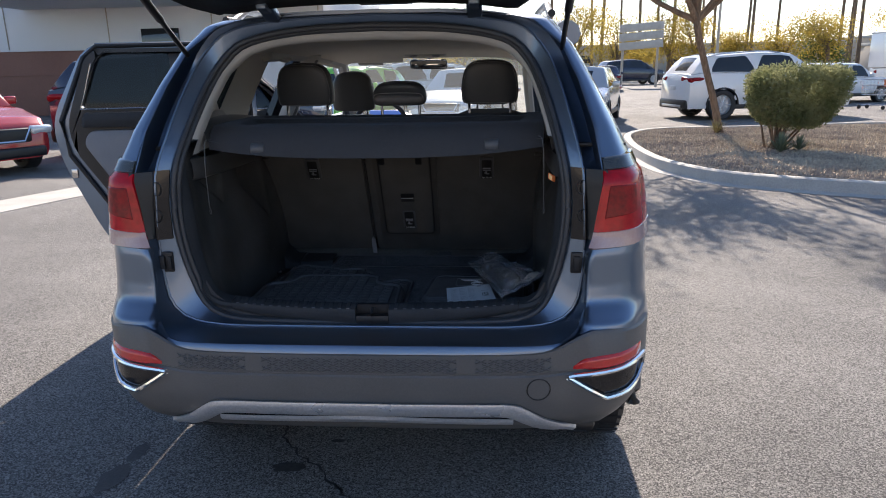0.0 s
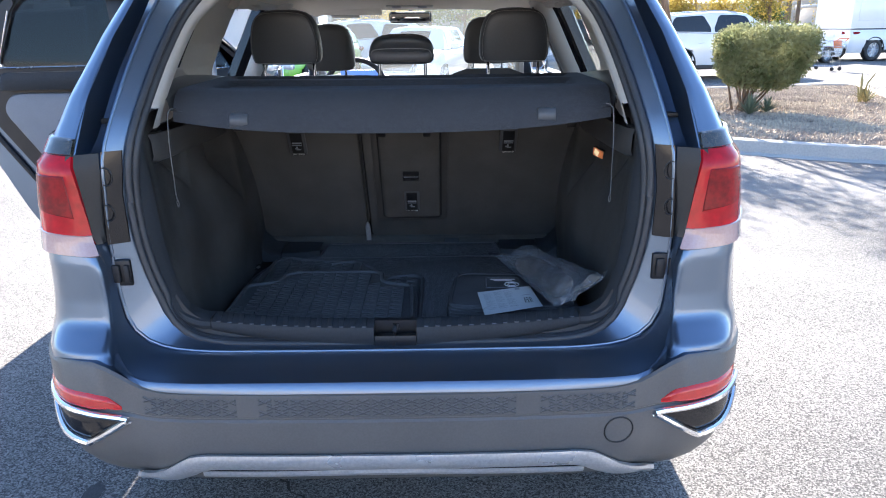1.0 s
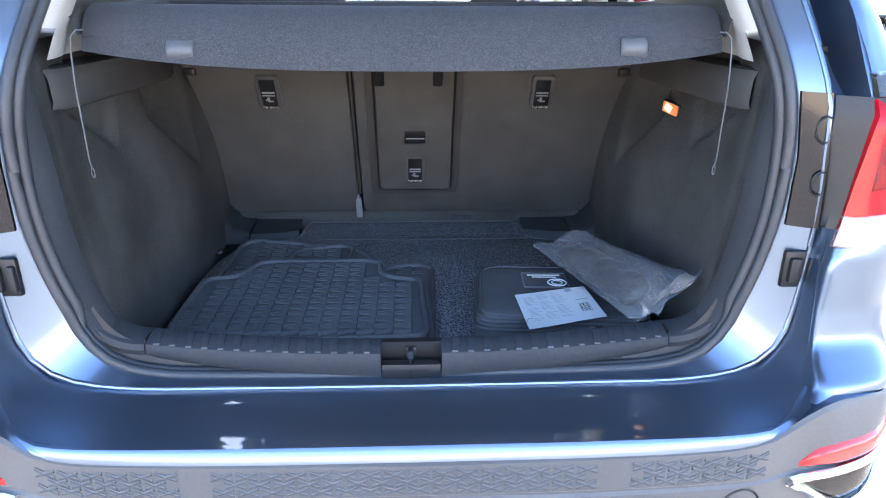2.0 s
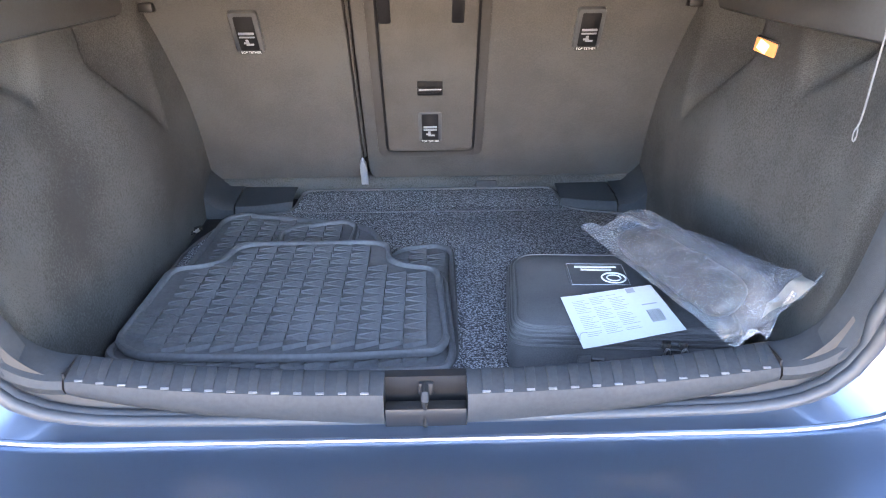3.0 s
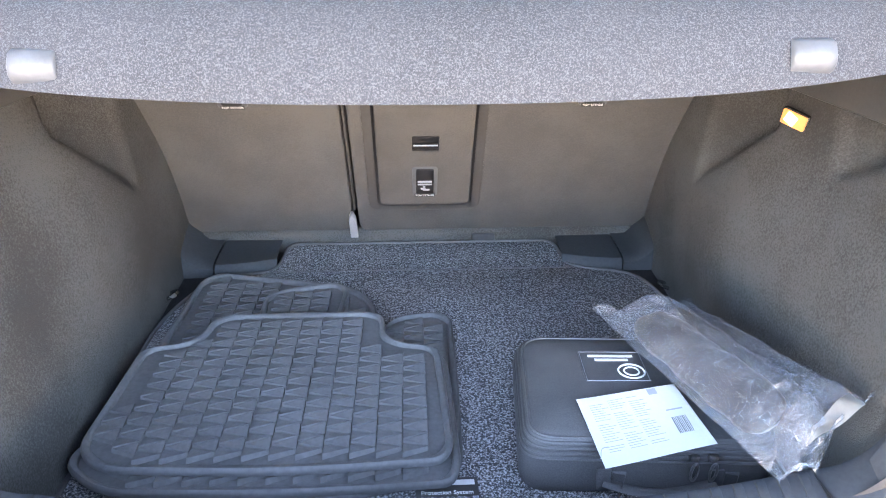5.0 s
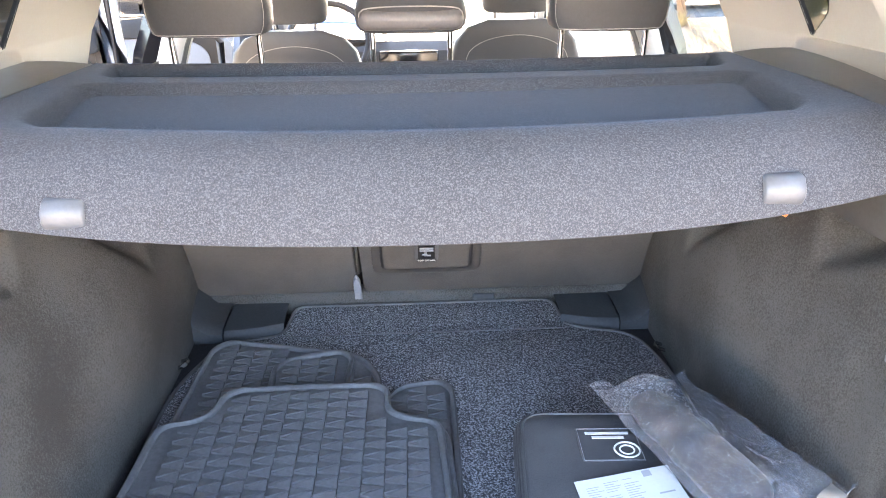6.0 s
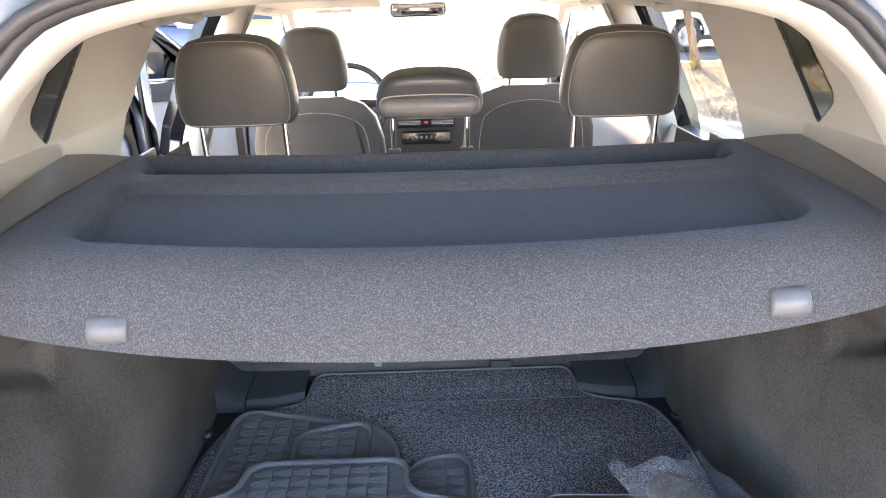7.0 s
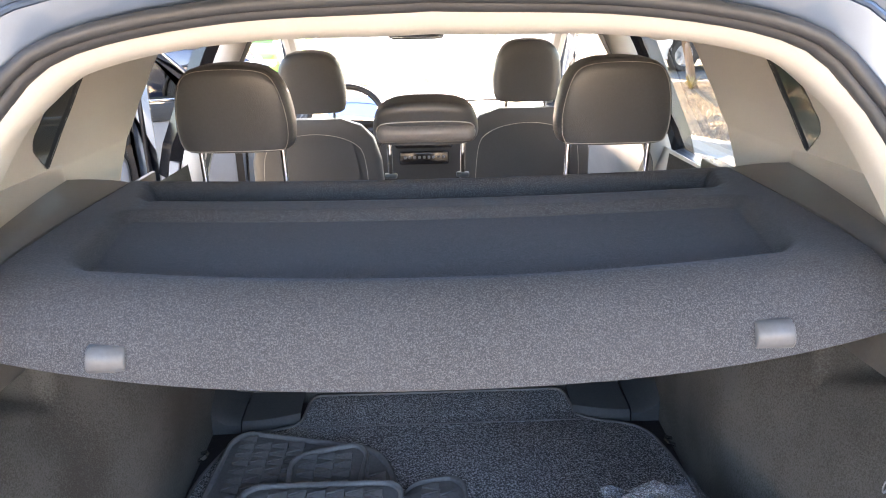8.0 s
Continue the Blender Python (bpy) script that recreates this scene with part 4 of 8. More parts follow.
for side in (-1, 1):
    car_part("side_lining", side_wall(side), SIDETRIM, "dark felt side lining with moulded hollows", sharp=60)
    bm = bmesh.new()
    loft(bm, [[(side * (x + dx), y, z + .015 * (1 - u)) for x, z in ((.66, 1.135), (.60, 1.132), (.585, 1.138), (.580, 1.15), (.582, 1.19), (.59, 1.205), (.66, 1.21))] for u, y, dx in ((0, 2.10, .02), (.03, 2.12, .004), (.2, 2.24, .0), (.6, 2.46, .004), (.97, 2.69, .012), (1, 2.71, .04))], False)
    car_part("shelf_support", bm, HATCHRIM, "grey plastic shelf ledge")
    for by, bz, w in ((2.16, 1.185, .05), (2.30, 1.175, .07), (2.62, 1.17, .12)):
        bm = bmesh.new()
        box(bm, (.03, w, .035), (side * .618, by, bz + .02), .006)
        car_part("shelf_clip", bm, LINER)
    # tie-down loop
    bm = bmesh.new()
    tube(bm, [(side * .582, 2.775, .618), (side * .555, 2.778, .628), (side * .55, 2.79, .63), (side * .555, 2.802, .628), (side * .582, 2.805, .618)], .0045, 8)
    tie = car_part("tie_down_loop", bm, STEEL, "bright steel tie-down loop")
    bm = bmesh.new()
    box(bm, (.02, .06, .06), (side * .585, 2.79, .625), .008)
    car_part("loop_base", bm, LINER, "", tie)
    # moulded foot where the lining meets the seat
    bm = bmesh.new()
    loft(bm, [[(side * x, y, z + (.055 * max(0.0, (x - .53) / .055) ** 2 if z > .61 else 0)) for y, z in ((2.905, .60), (2.908, .628), (2.918, .637), (2.96, .642), (3.05, .646))] for x in (.502, .52, .54, .56, .575, .588)])
    corner = car_part("floor_corner_trim", bm, LINER, "grey moulded plastic corner trim")
    bm = bmesh.new()
    loft(bm, [[(side * x, y + .03 * (1 - max(0, (x - .36) / .14)) ** 2, z) for y, z in ((2.905, .60), (2.908, .624), (2.918, .634), (2.96, .639), (3.05, .643))] for x in (.355, .38, .41, .44, .47, .499)])
    car_part("floor_end_trim", bm, LINER, "", corner)
    bm = bmesh.new()
    box(bm, (.03, .03, .02), (side * .58, 2.785, 1.14), .004)
    car_part("seat_catch", bm, BLACK, "")
    bm = bmesh.new()
    box(bm, (.008, .009, .19), (side * .5795, 2.945, .94), .002, 2, (20, 0, 0))
    car_part("lining_slot", bm, BLACK, "")

for side in (-1, 1):
    bm = bmesh.new()
    box(bm, (.17, .70, .012), (side * .71, 2.40, 1.26), .003)
    box(bm, (.012, .96, .62), (side * .68, 2.58, .95), .003)
    car_part("inner_body_panel", bm, BLACK)
# lit cargo lamp in the lining on the camera's right
bm = bmesh.new()
LAMP = look((.617, 2.500, 1.090), (-.3, 2.0, .95)) @ Euler((0, 0, radians(12))).to_matrix().to_4x4()
box(bm, (.049, .030, .010), (0, 0, 0), .003, 3)
bmesh.ops.transform(bm, matrix=LAMP, verts=bm.verts)
lampb = car_part("cargo_lamp", bm, SMOKELENS, "small lit amber cargo lamp")
bm = bmesh.new()
box(bm, (.045, .026, .006), (0, 0, -.005), .003, 2)
bmesh.ops.transform(bm, matrix=LAMP, verts=bm.verts)
car_part("lamp_lens", bm, LAMPGLOW, "glowing amber lens", lampb)
bm = bmesh.new()
box(bm, (.020, .018, .003), (.004, .001, -.0085), .001, 2, (0, 0, 18))
bmesh.ops.transform(bm, matrix=LAMP, verts=bm.verts)
car_part("lamp_bulb", bm, LAMPHOT, "", lampb)

# liner between the seal and the side lining; cream trim above
def inset(p, d, dy):
    c = Vector((0, p.y, 1.17))
    return p + (c - p).normalized() * d + Vector((0, dy, 0))


half_seal = spline(LOOP_SEAL, 160)
sec_low = [(.475, .755), (.532, .79), (.559, .864), (.577, .967), (.586, 1.088), (.594, 1.204), (.585, 1.27)]
for side in (-1, 1):
    pts = [p for p in half_seal if p.x > .53 and .76 < p.z < 1.30]
    edge = spline([(x, 2.035, z) for x, z in sec_low[1:]] + [(.575, 2.07, 1.31)], len(pts))
    bm = bmesh.new()
    r0 = [inset(p, .016, .014) for p in pts]
    r1 = [a.lerp(b, .55) + Vector((-.006, -.004, 0)) for a, b in zip(r0, edge)]
    loft(bm, [[Vector((side * p.x, p.y, p.z)) for p in r] for r in (r0, r1, edge)])
    car_part("opening_liner", bm, LINER, "dark grey grained plastic liner")
pts = [p for p in half_seal if p.z > 1.295]
both = [Vector((p.x, p.y, p.z)) for p in pts] + [Vector((-p.x, p.y, p.z)) for p in reversed(pts[:-1])]
bm = bmesh.new()
topness = table([(1.3, 0.0), (1.5, 0.0), (1.6, 1.0)])
ra = [inset(p, .024, .012) for p in both]
rb = [inset(p, .034 + .006 * topness(p.z), .022) for p in both]
rc = [inset(p, .036 + .016 * topness(p.z), .045) for p in both]
rd = [inset(p, .026 + .018 * topness(p.z), .10) for p in both]
loft(bm, [ra, rb, rc, rd])
car_part("opening_trim", bm, PILLAR, "cream plastic trim round the opening", sharp=60)

# rear pillar trim with the quarter window, then the pillar behind the rear door
xin = table([(1.28, .735), (1.34, .73), (1.42, .70), (1.5, .66), (1.56, .625), (1.62, .57)])
seal_x = table(sorted((p.z, inset(p, .034, 0).x) for p in half_seal if p.z > 1.1))
seal_y = table(sorted((p.z, p.y + .05) for p in half_seal if p.z > 1.1))
QW = rounded([(2.613, 1.402), (2.692, 1.346), (2.732, 1.44), (2.742, 1.566), (2.664, 1.558), (2.638, 1.47)], [.03, .008, .05, .006, .03, .06], 6)
panel_edge = table([(2.05, .575), (2.12, .587), (2.25, .600), (2.40, .628), (2.55, .66), (2.68, .69), (2.76, .73), (3.2, .735)])
door_edge = table([(1.24, 2.99), (1.29, 3.03), (1.37, 3.08), (1.45, 3.10), (1.53, 3.105), (1.61, 3.09)])
for side in (-1, 1):
    bm = bmesh.new()

    def trim_pt(u, v):
        z = 1.24 + .37 * v
        ya = seal_y(z)
        y = ya + (door_edge(z) - ya) * u
        t = min(1, (y - ya) / max(.05, 2.5 - ya))
        t = t * t * (3 - 2 * t)
        x = seal_x(z) + (xin(z) - seal_x(z)) * t
        k = max(0.0, min(1.0, (z - 1.328) / .016))
        x = min(x, panel_edge(y) + .004) * (1 - k) + x * k
        return (side * x, y, z)

    sheet(bm, 260, 120, trim_pt, lambda u, v: not inside(QW, trim_pt(u, v)[1], trim_pt(u, v)[2]))
    car_part("rear_pillar_trim", bm, PILLAR, "cream rear pillar trim", sharp=60)
    bm = bmesh.new()
    rim = [(side * (xin(z) + .0), y, z) for y, z in QW]
    loft(bm, [[(x - side * .002, y, z) for x, y, z in rim], [(x + side * .009, y, z) for x, y, z in rim]], True)
    car_part("quarter_window_reveal", bm, BLACK, "")
    bm = bmesh.new()
    bm.faces.new([bm.verts.new((x + side * .007, y + (y - 2.68) * .12, z + (z - 1.455) * .06)) for x, y, z in rim])
    car_part("quarter_pane", bm, QUARTERGLASS, "smoked quarter window")
    # smooth dark panel beside the shelf
    bm = bmesh.new()
    inn = spline([(.560, 2.13, 1.300), (.571, 2.3, 1.320), (.577, 2.5, 1.320), (.577, 2.69, 1.320)], 24)
    otr = spline([(.588, 2.11, 1.315), (.602, 2.25, 1.334), (.631, 2.40, 1.337), (.663, 2.55, 1.334), (.694, 2.69, 1.327)], 24)
    loft(bm, [[(side * (p.x - .05), p.y, p.z - .03) for p in inn], [(side * (p.x - .004), p.y, p.z - .026) for p in inn], [(side * p.x, p.y, p.z) for p in inn]] + [[(side * (a.lerp(b, k)).x, a.lerp(b, k).y, a.lerp(b, k).z + .003 * math.sin(math.pi * k)) for a, b in zip(inn, otr)] for k in (.03, .2, .4, .6, .8, 1)])
    car_part("shelf_side_panel", bm, SIDEPANEL, "smooth dark grey plastic side panel", sharp=60)

# headliner
bm = bmesh.new()
hz = table([(2.2, 1.612), (2.6, 1.615), (3.2, 1.612), (4.0, 1.60), (4.65, 1.565)])
sheet(bm, 24, 30, lambda u, v: ((2 * u - 1) * .655, 2.28 + 2.36 * v, hz(2.28 + 2.36 * v) - .06 * abs(2 * u - 1) ** 5))
car_part("headliner", bm, HEADLINER, "cream felt headliner")

# sill: moulded scuff plate in two halves with ribs, the latch between
SILL = [(1.978, .694), (1.970, .699), (1.965, .714), (1.962, .738), (1.966, .748), (1.978, .752), (2.004, .757), (2.011, .755), (2.016, .738), (2.024, .61)]


def sill_pt(x, y, z, far=0.0):
    """The sill bows away from the bumper and lifts towards its ends."""
    lift = .024 * (x / .47) ** 2 * max(0.0, min(1.0, (.738 - z) / .04))
    return (x, y + (.138 + far) * x * x, z + .010 * abs(x / .47) ** 3 + lift)


for side in (-1, 1):
    bm = bmesh.new()
    loft(bm, [[sill_pt(side * x, y, z, .03 if k > 5 else 0) for k, (y, z) in enumerate(SILL)] for x in np.linspace(.054, .4705, 14)])
    sill = car_part("scuff_plate", bm, LINER, "ribbed dark grey plastic scuff plate")
    for k in range(14):
        x = .072 + k * .0287
        bm = bmesh.new()
        loft(bm, [[sill_pt(side * (x + dx + .012 * (y - 1.97) / .04 * x), y, z + dz, .02) for dx, dz in ((0, -.001), (.0015, .0022), (.0125, .0016), (.0155, -.001))] for y, z in ((1.969, .7485), (1.978, .752), (2.004, .757), (2.010, .755))])
        car_part("rib", bm, LINER, "", sill)
        bm = bmesh.new()
        box(bm, (.011, .0035, .0022), sill_pt(side * (x + .006), 1.9675, .7502), .0008, 1, (25, 0, 0))
        car_part("worn_rib_end", bm, LINERPALE, "scuffed pale rib end", sill)
    bm = bmesh.new()
    R = .085
    cs = []
    for k in range(12):
        th = radians(66) * k / 11
        row = []
        for j, (y, z) in enumerate(SILL[:8] + [(2.016, .70)]):
            dz = z - .757 + .024 * max(0.0, min(1.0, (.738 - z) / .04))
            cx, cz = .4735 + R * math.sin(th), .757 + .010 + R * (1 - math.cos(th))
            row.append((side * (cx - dz * math.sin(th)), y + (.138 + (.03 if j > 5 else 0)) * .4735 ** 2 - .010 * math.sin(th) * (j < 6), cz + dz * math.cos(th)))
        cs.append(row)
    loft(bm, cs)
    car_part("scuff_plate_corner", bm, LINER, "")
    bm = bmesh.new()
    box(bm, (.003, .045, .04), sill_pt(side * .472, 1.992, .734), 0)
    car_part("seam_gap", bm, BLACK, "", sill)
bm = bmesh.new()
loft(bm, [[(-.054, y, z), (.054, y, z)] for y, z in ((1.966, .694), (1.998, .697), (1.998, .754), (2.011, .7555), (2.016, .74), (2.024, .61))])
for s in (-1, 1):
    loft(bm, [[(s * .054, y, z) for y, z in SILL[1:7]], [(s * .054, 1.999, z) for y, z in SILL[1:7]]])
catch = car_part("latch_recess", bm, BLACK, "black latch recess in the sill")
bm = bmesh.new()
tube(bm, [(-.001, 1.995, .742), (-.001, 1.972, .744), (-.001, 1.966, .739), (-.001, 1.967, .70)], .0055, 8)
box(bm, (.02, .008, .02), (0, 1.995, .737), .003)
car_part("striker", bm, RUBBER, "steel striker", catch)
bm = bmesh.new()
box(bm, (.107, .02, .030), (0, 1.975, .711), .003)
car_part("recess_lip", bm, BLACK, "", catch)

# rear seat backs
SEAT_N = Vector((0, -.876, -.482))


def seat_pt(x, z, h=0.0):
    """A point of the seat backing at height z, h towards the load bay."""
    return Vector((x, 3.03 - .55 * (z - .7), z)) + SEAT_N * h


def seat_plate(outline, d, h0=0.0, rim=.01):
    bm = bmesh.new()
    slab(bm, outline, d, lambda u, v, h: seat_pt(u, v, h0 + h), rim)
    return bm


seatL = car_part("rear_seat_back", seat_plate(rounded([(-.61, .66), (-.61, 1.222), (-.170, 1.222), (-.170, .66)], .03, 5), .11, -.11, .008), SEATBACK, "narrow section of the folded-up rear seat back")
seatR = car_part("rear_seat_back", seat_plate(rounded([(-.156, .655), (-.156, 1.222), (.60, 1.222), (.60, .655)], .03, 5), .11, -.11, .008), SEATBACK, "wide section of the rear seat back with a hatch")
bm = bmesh.new()
box(bm, (.02, .02, .6), (-.163, 0, 0), .004)
bmesh.ops.transform(bm, matrix=Matrix.Translation(seat_pt(0, .98, -.03)) @ Euler((radians(28.8), 0, 0)).to_matrix().to_4x4(), verts=bm.verts)
car_part("seat_gap", bm, BLACK, "", seatR)
bm = bmesh.new()
box(bm, (.006, .012, .59), (-.1635, 0, 0), .002)
bmesh.ops.transform(bm, matrix=Matrix.Translation(seat_pt(0, .985, -.012)) @ Euler((radians(28.8), 0, 0)).to_matrix().to_4x4(), verts=bm.verts)
car_part("seat_gap_strip", bm, HATCHRIM, "", seatR)
hatch_o = rounded([(-.125, .735), (-.125, 1.212), (.148, 1.212), (.148, .735)], .03, 6)
hatch_i = rounded([(-.104, .752), (-.104, 1.20), (.127, 1.20), (.127, .752)], .022, 6)
car_part("hatch_frame", seat_plate(hatch_o, .004, 0, .002), HATCHRIM, "grey plastic hatch frame", seatR)
car_part("hatch_shadow_gap", seat_plate(hatch_i, .0055, 0, .001), BLACK, "", seatR)
car_part("ski_hatch", seat_plate(rounded([(-.0975, .7595), (-.0975, 1.196), (.1205, 1.196), (.1205, .7595)], .02, 5), .010, 0, .004), HATCHFELT, "felt-covered hatch", seatR)
for hx in (-.083, .076):
    bm = bmesh.new()
    slab(bm, rounded([(hx - .014, 1.105), (hx - .014, 1.18), (hx + .014, 1.18), (hx + .014, 1.105)], .006, 4), .004, lambda u, v, h: seat_pt(u, v, .0085 + h), .002)
    car_part("hatch_hinge_well", bm, BLACK, "", seatR)


def tether(x, z):
    ob = car_part("tether_anchor", seat_plate(rounded([(x - .031, z - .042), (x - .031, z + .05), (x + .031, z + .05), (x + .031, z - .042)], .009, 5), .011, 0, .004), TABGREY, "grey child seat anchor cover with a printed label", seatL if x < -.2 else seatR)
    car_part("anchor_well", seat_plate(rounded([(x - .021, z - .034), (x - .021, z + .042), (x + .021, z + .042), (x + .021, z - .034)], .005, 4), .003, .0095, .001), BLACK, "", ob)
    for zz, hh in ((z + .006, .005), (z - .002, .003)):
        bm = bmesh.new()
        box(bm, (.034, .004, hh), (0, 0, 0), .001)
        bmesh.ops.transform(bm, matrix=Matrix.Translation(seat_pt(x, zz, .014)) @ Euler((radians(28.8), 0, 0)).to_matrix().to_4x4(), verts=bm.verts)
        car_part("anchor_bar", bm, GREYSTRAP, "", ob)
    bm = bmesh.new()
    for dx, dz, w, h in ((-.004, -.018, .012, .004), (.003, -.022, .016, .004), (-.002, -.012, .006, .006)):
        box(bm, (w, .002, h), (dx, 0, dz), 0)
    bmesh.ops.transform(bm, matrix=Matrix.Translation(seat_pt(x, z, .0135)) @ Euler((radians(28.8), 0, 0)).to_matrix().to_4x4(), verts=bm.verts)
    car_part("anchor_symbol", bm, GREYSTRAP, "", ob)
    m = SHIFT @ Matrix.Translation(seat_pt(x, z - .0385, .0125)) @ Euler((radians(90 + 28.8), 0, 0)).to_matrix().to_4x4()
    bm = bmesh.new()
    box(bm, (.05, .0015, .010), (0, 0, 0), 0)
    bmesh.ops.transform(bm, matrix=Matrix.Translation(seat_pt(x, z - .0385, .0115)) @ Euler((radians(28.8), 0, 0)).to_matrix().to_4x4(), verts=bm.verts)
    car_part("label_strip", bm, INK, "", ob)
    words("TOP TETHER", .0078, WHITEPRINT, ob, m)
    return ob


tether(-.385, 1.082)
tether(.365, 1.082)
tether(.012, .832)
pull = car_part("hatch_pull", seat_plate(rounded([(-.018, .926), (-.018, .966), (.044, .966), (.044, .926)], .006, 4), .004, .008, .002), BLACK, "black pull handle", seatR)
bm = bmesh.new()
tube(bm, [seat_pt(-.015, .945, .016), seat_pt(.041, .945, .016)], .007, 8)
car_part("pull_bar", bm, BLACK, "", pull)
# pale strip laid on the bar as a painted highlight
bm = bmesh.new()
box(bm, (.054, .003, .003), (0, 0, 0), .001)
bmesh.ops.transform(bm, matrix=Matrix.Translation(seat_pt(.013, .952, .023)), verts=bm.verts)
car_part("pull_highlight_strip", bm, GREYSTRAP, "", pull)
# pale strap at the foot of the split, and a release flap
bm = bmesh.new()
slab(bm, rounded([(-.181, .60), (-.179, .72), (-.170, .74), (-.161, .72), (-.159, .60)], .008, 5), .012, lambda u, v, h: seat_pt(u, v, .004 + h), .004)
car_part("seat_strap", bm, GREYSTRAP, "pale grey plastic strap guide", seatL)
bm = bmesh.new()
box(bm, (.06, .03, .03), (.165, 3.045, .635), .006, 2, (-20, 0, 0))
car_part("seat_release_flap", bm, LINER, "", seatR)
bm = bmesh.new()
box(bm, (1.16, .06, .075), (0, 3.072, .630), .02, 3)
car_part("seat_base_felt", bm, SIDETRIM, "", seatR)


def headrest_mesh(w, h, d, top=.8):
    bm = bmesh.new()
    rings = []
    prof = [(0, .6), (.012, .86), (.035, .93), (.12, .98), (.28, 1.0), (.45, .985), (.62, .945), (.76, .88), (.87, .78), (.945, .63), (.985, .42), (1.0, .15)]
    for k, s in prof:
        ring = []
        dy = d * (1 if s > .8 else .55 + .45 * s / .8) * (1 - .12 * k)
        for q in range(36):
            a = 2 * math.pi * q / 36
            c, n = math.cos(a), math.sin(a)
            e = .5
            ring.append((math.copysign(abs(c) ** e, c) * w / 2 * s, math.copysign(abs(n) ** e, n) * dy / 2 - .02 * k, k * h))
        rings.append(ring)
    loft(bm, rings, True, True)
    return bm


def headrest(parent, at, w, h, d, posts=.18, post_len=.07, seam=True, mat=None, tilt=8):
    M = Matrix.Translation(at) @ Euler((radians(tilt), 0, 0)).to_matrix().to_4x4()
    bm = headrest_mesh(w, h, d)
    bmesh.ops.transform(bm, matrix=M, verts=bm.verts)
    ob = car_part("head_restraint", bm, mat or LEATHER, "dark leatherette head restraint with pale stitching", parent, sharp=50)
    if seam:
        bm = bmesh.new()
        ks, ss = [0, .012, .035, .12, .28, .45, .62, .76, .87, .945, .985, 1.0], [.6, .86, .93, .98, 1.0, .985, .945, .88, .78, .63, .42, .15]

        def back(x, k):
            """The seam lies on the rear face at x and height share k."""
            sk = float(np.interp(k, ks, ss))
            dk = d * (1 if sk > .8 else .55 + .45 * sk / .8) * (1 - .12 * k)
            f = min(.97, abs(x) / (w / 2 * sk))
            return (x, -dk / 2 * (1 - f ** 4) ** .25 - .02 * k - .001, k * h)

        pth = spline([back(w / 2 * q, k) for q, k in ((.84, .03), (.90, .12), (.925, .28), (.91, .45), (.865, .62), (.80, .76), (.70, .87), (.53, .925), (.28, .948), (0, .953))], 44)
        tube(bm, pth + [Vector((-p.x, p.y, p.z)) for p in reversed(pth[:-1])], .0006, 5)
        tube(bm, [back(w / 2 * q, .03) for q in np.linspace(-.84, .84, 14)], .0009, 5)
        bmesh.ops.transform(bm, matrix=M, verts=bm.verts)
        car_part("seam_stitching", bm, STITCH, "pale thread seam", ob)
    for s in (-1, 1):
        bm = bmesh.new()
        x = at[0] + s * posts / 2
        tube(bm, [(x, at[1], at[2] + .02), (x, at[1] + .012, at[2] - post_len)], .0062, 10)
        car_part("post", bm, CHROME, "bright steel post", ob)
        bm = bmesh.new()
        box(bm, (.03, .024, .010), (x, at[1] + .012, at[2] - post_len + .004), .004, 3)
        car_part("post_guide", bm, TABGREY, "", ob)
    return ob


headrest(seatL, (-.399, 2.84, 1.352), .238, .176, .105, .172, .088, tilt=2)
headrest(seatR, (.378, 2.835, 1.352), .238, .176, .105, .172, .088, tilt=2)
hc = headrest(seatR, (-.010, 2.925, 1.350), .232, .096, .11, .165, .092, seam=False)
bm = bmesh.new()
box(bm, (.215, .05, .042), (-.010, 2.875, 1.371), .02, 4)
car_part("padded_lip", bm, LEATHERLIGHT, "grey padded lower lip", hc)
bm = bmesh.new()
tube(bm, spline([(-.115, 2.855, 1.378), (-.10, 2.848, 1.394), (-.01, 2.846, 1.398), (.08, 2.848, 1.394), (.095, 2.855, 1.378)], 24), .0014, 5)
car_part("seam_stitching", bm, STITCH, "pale thread seam", hc)


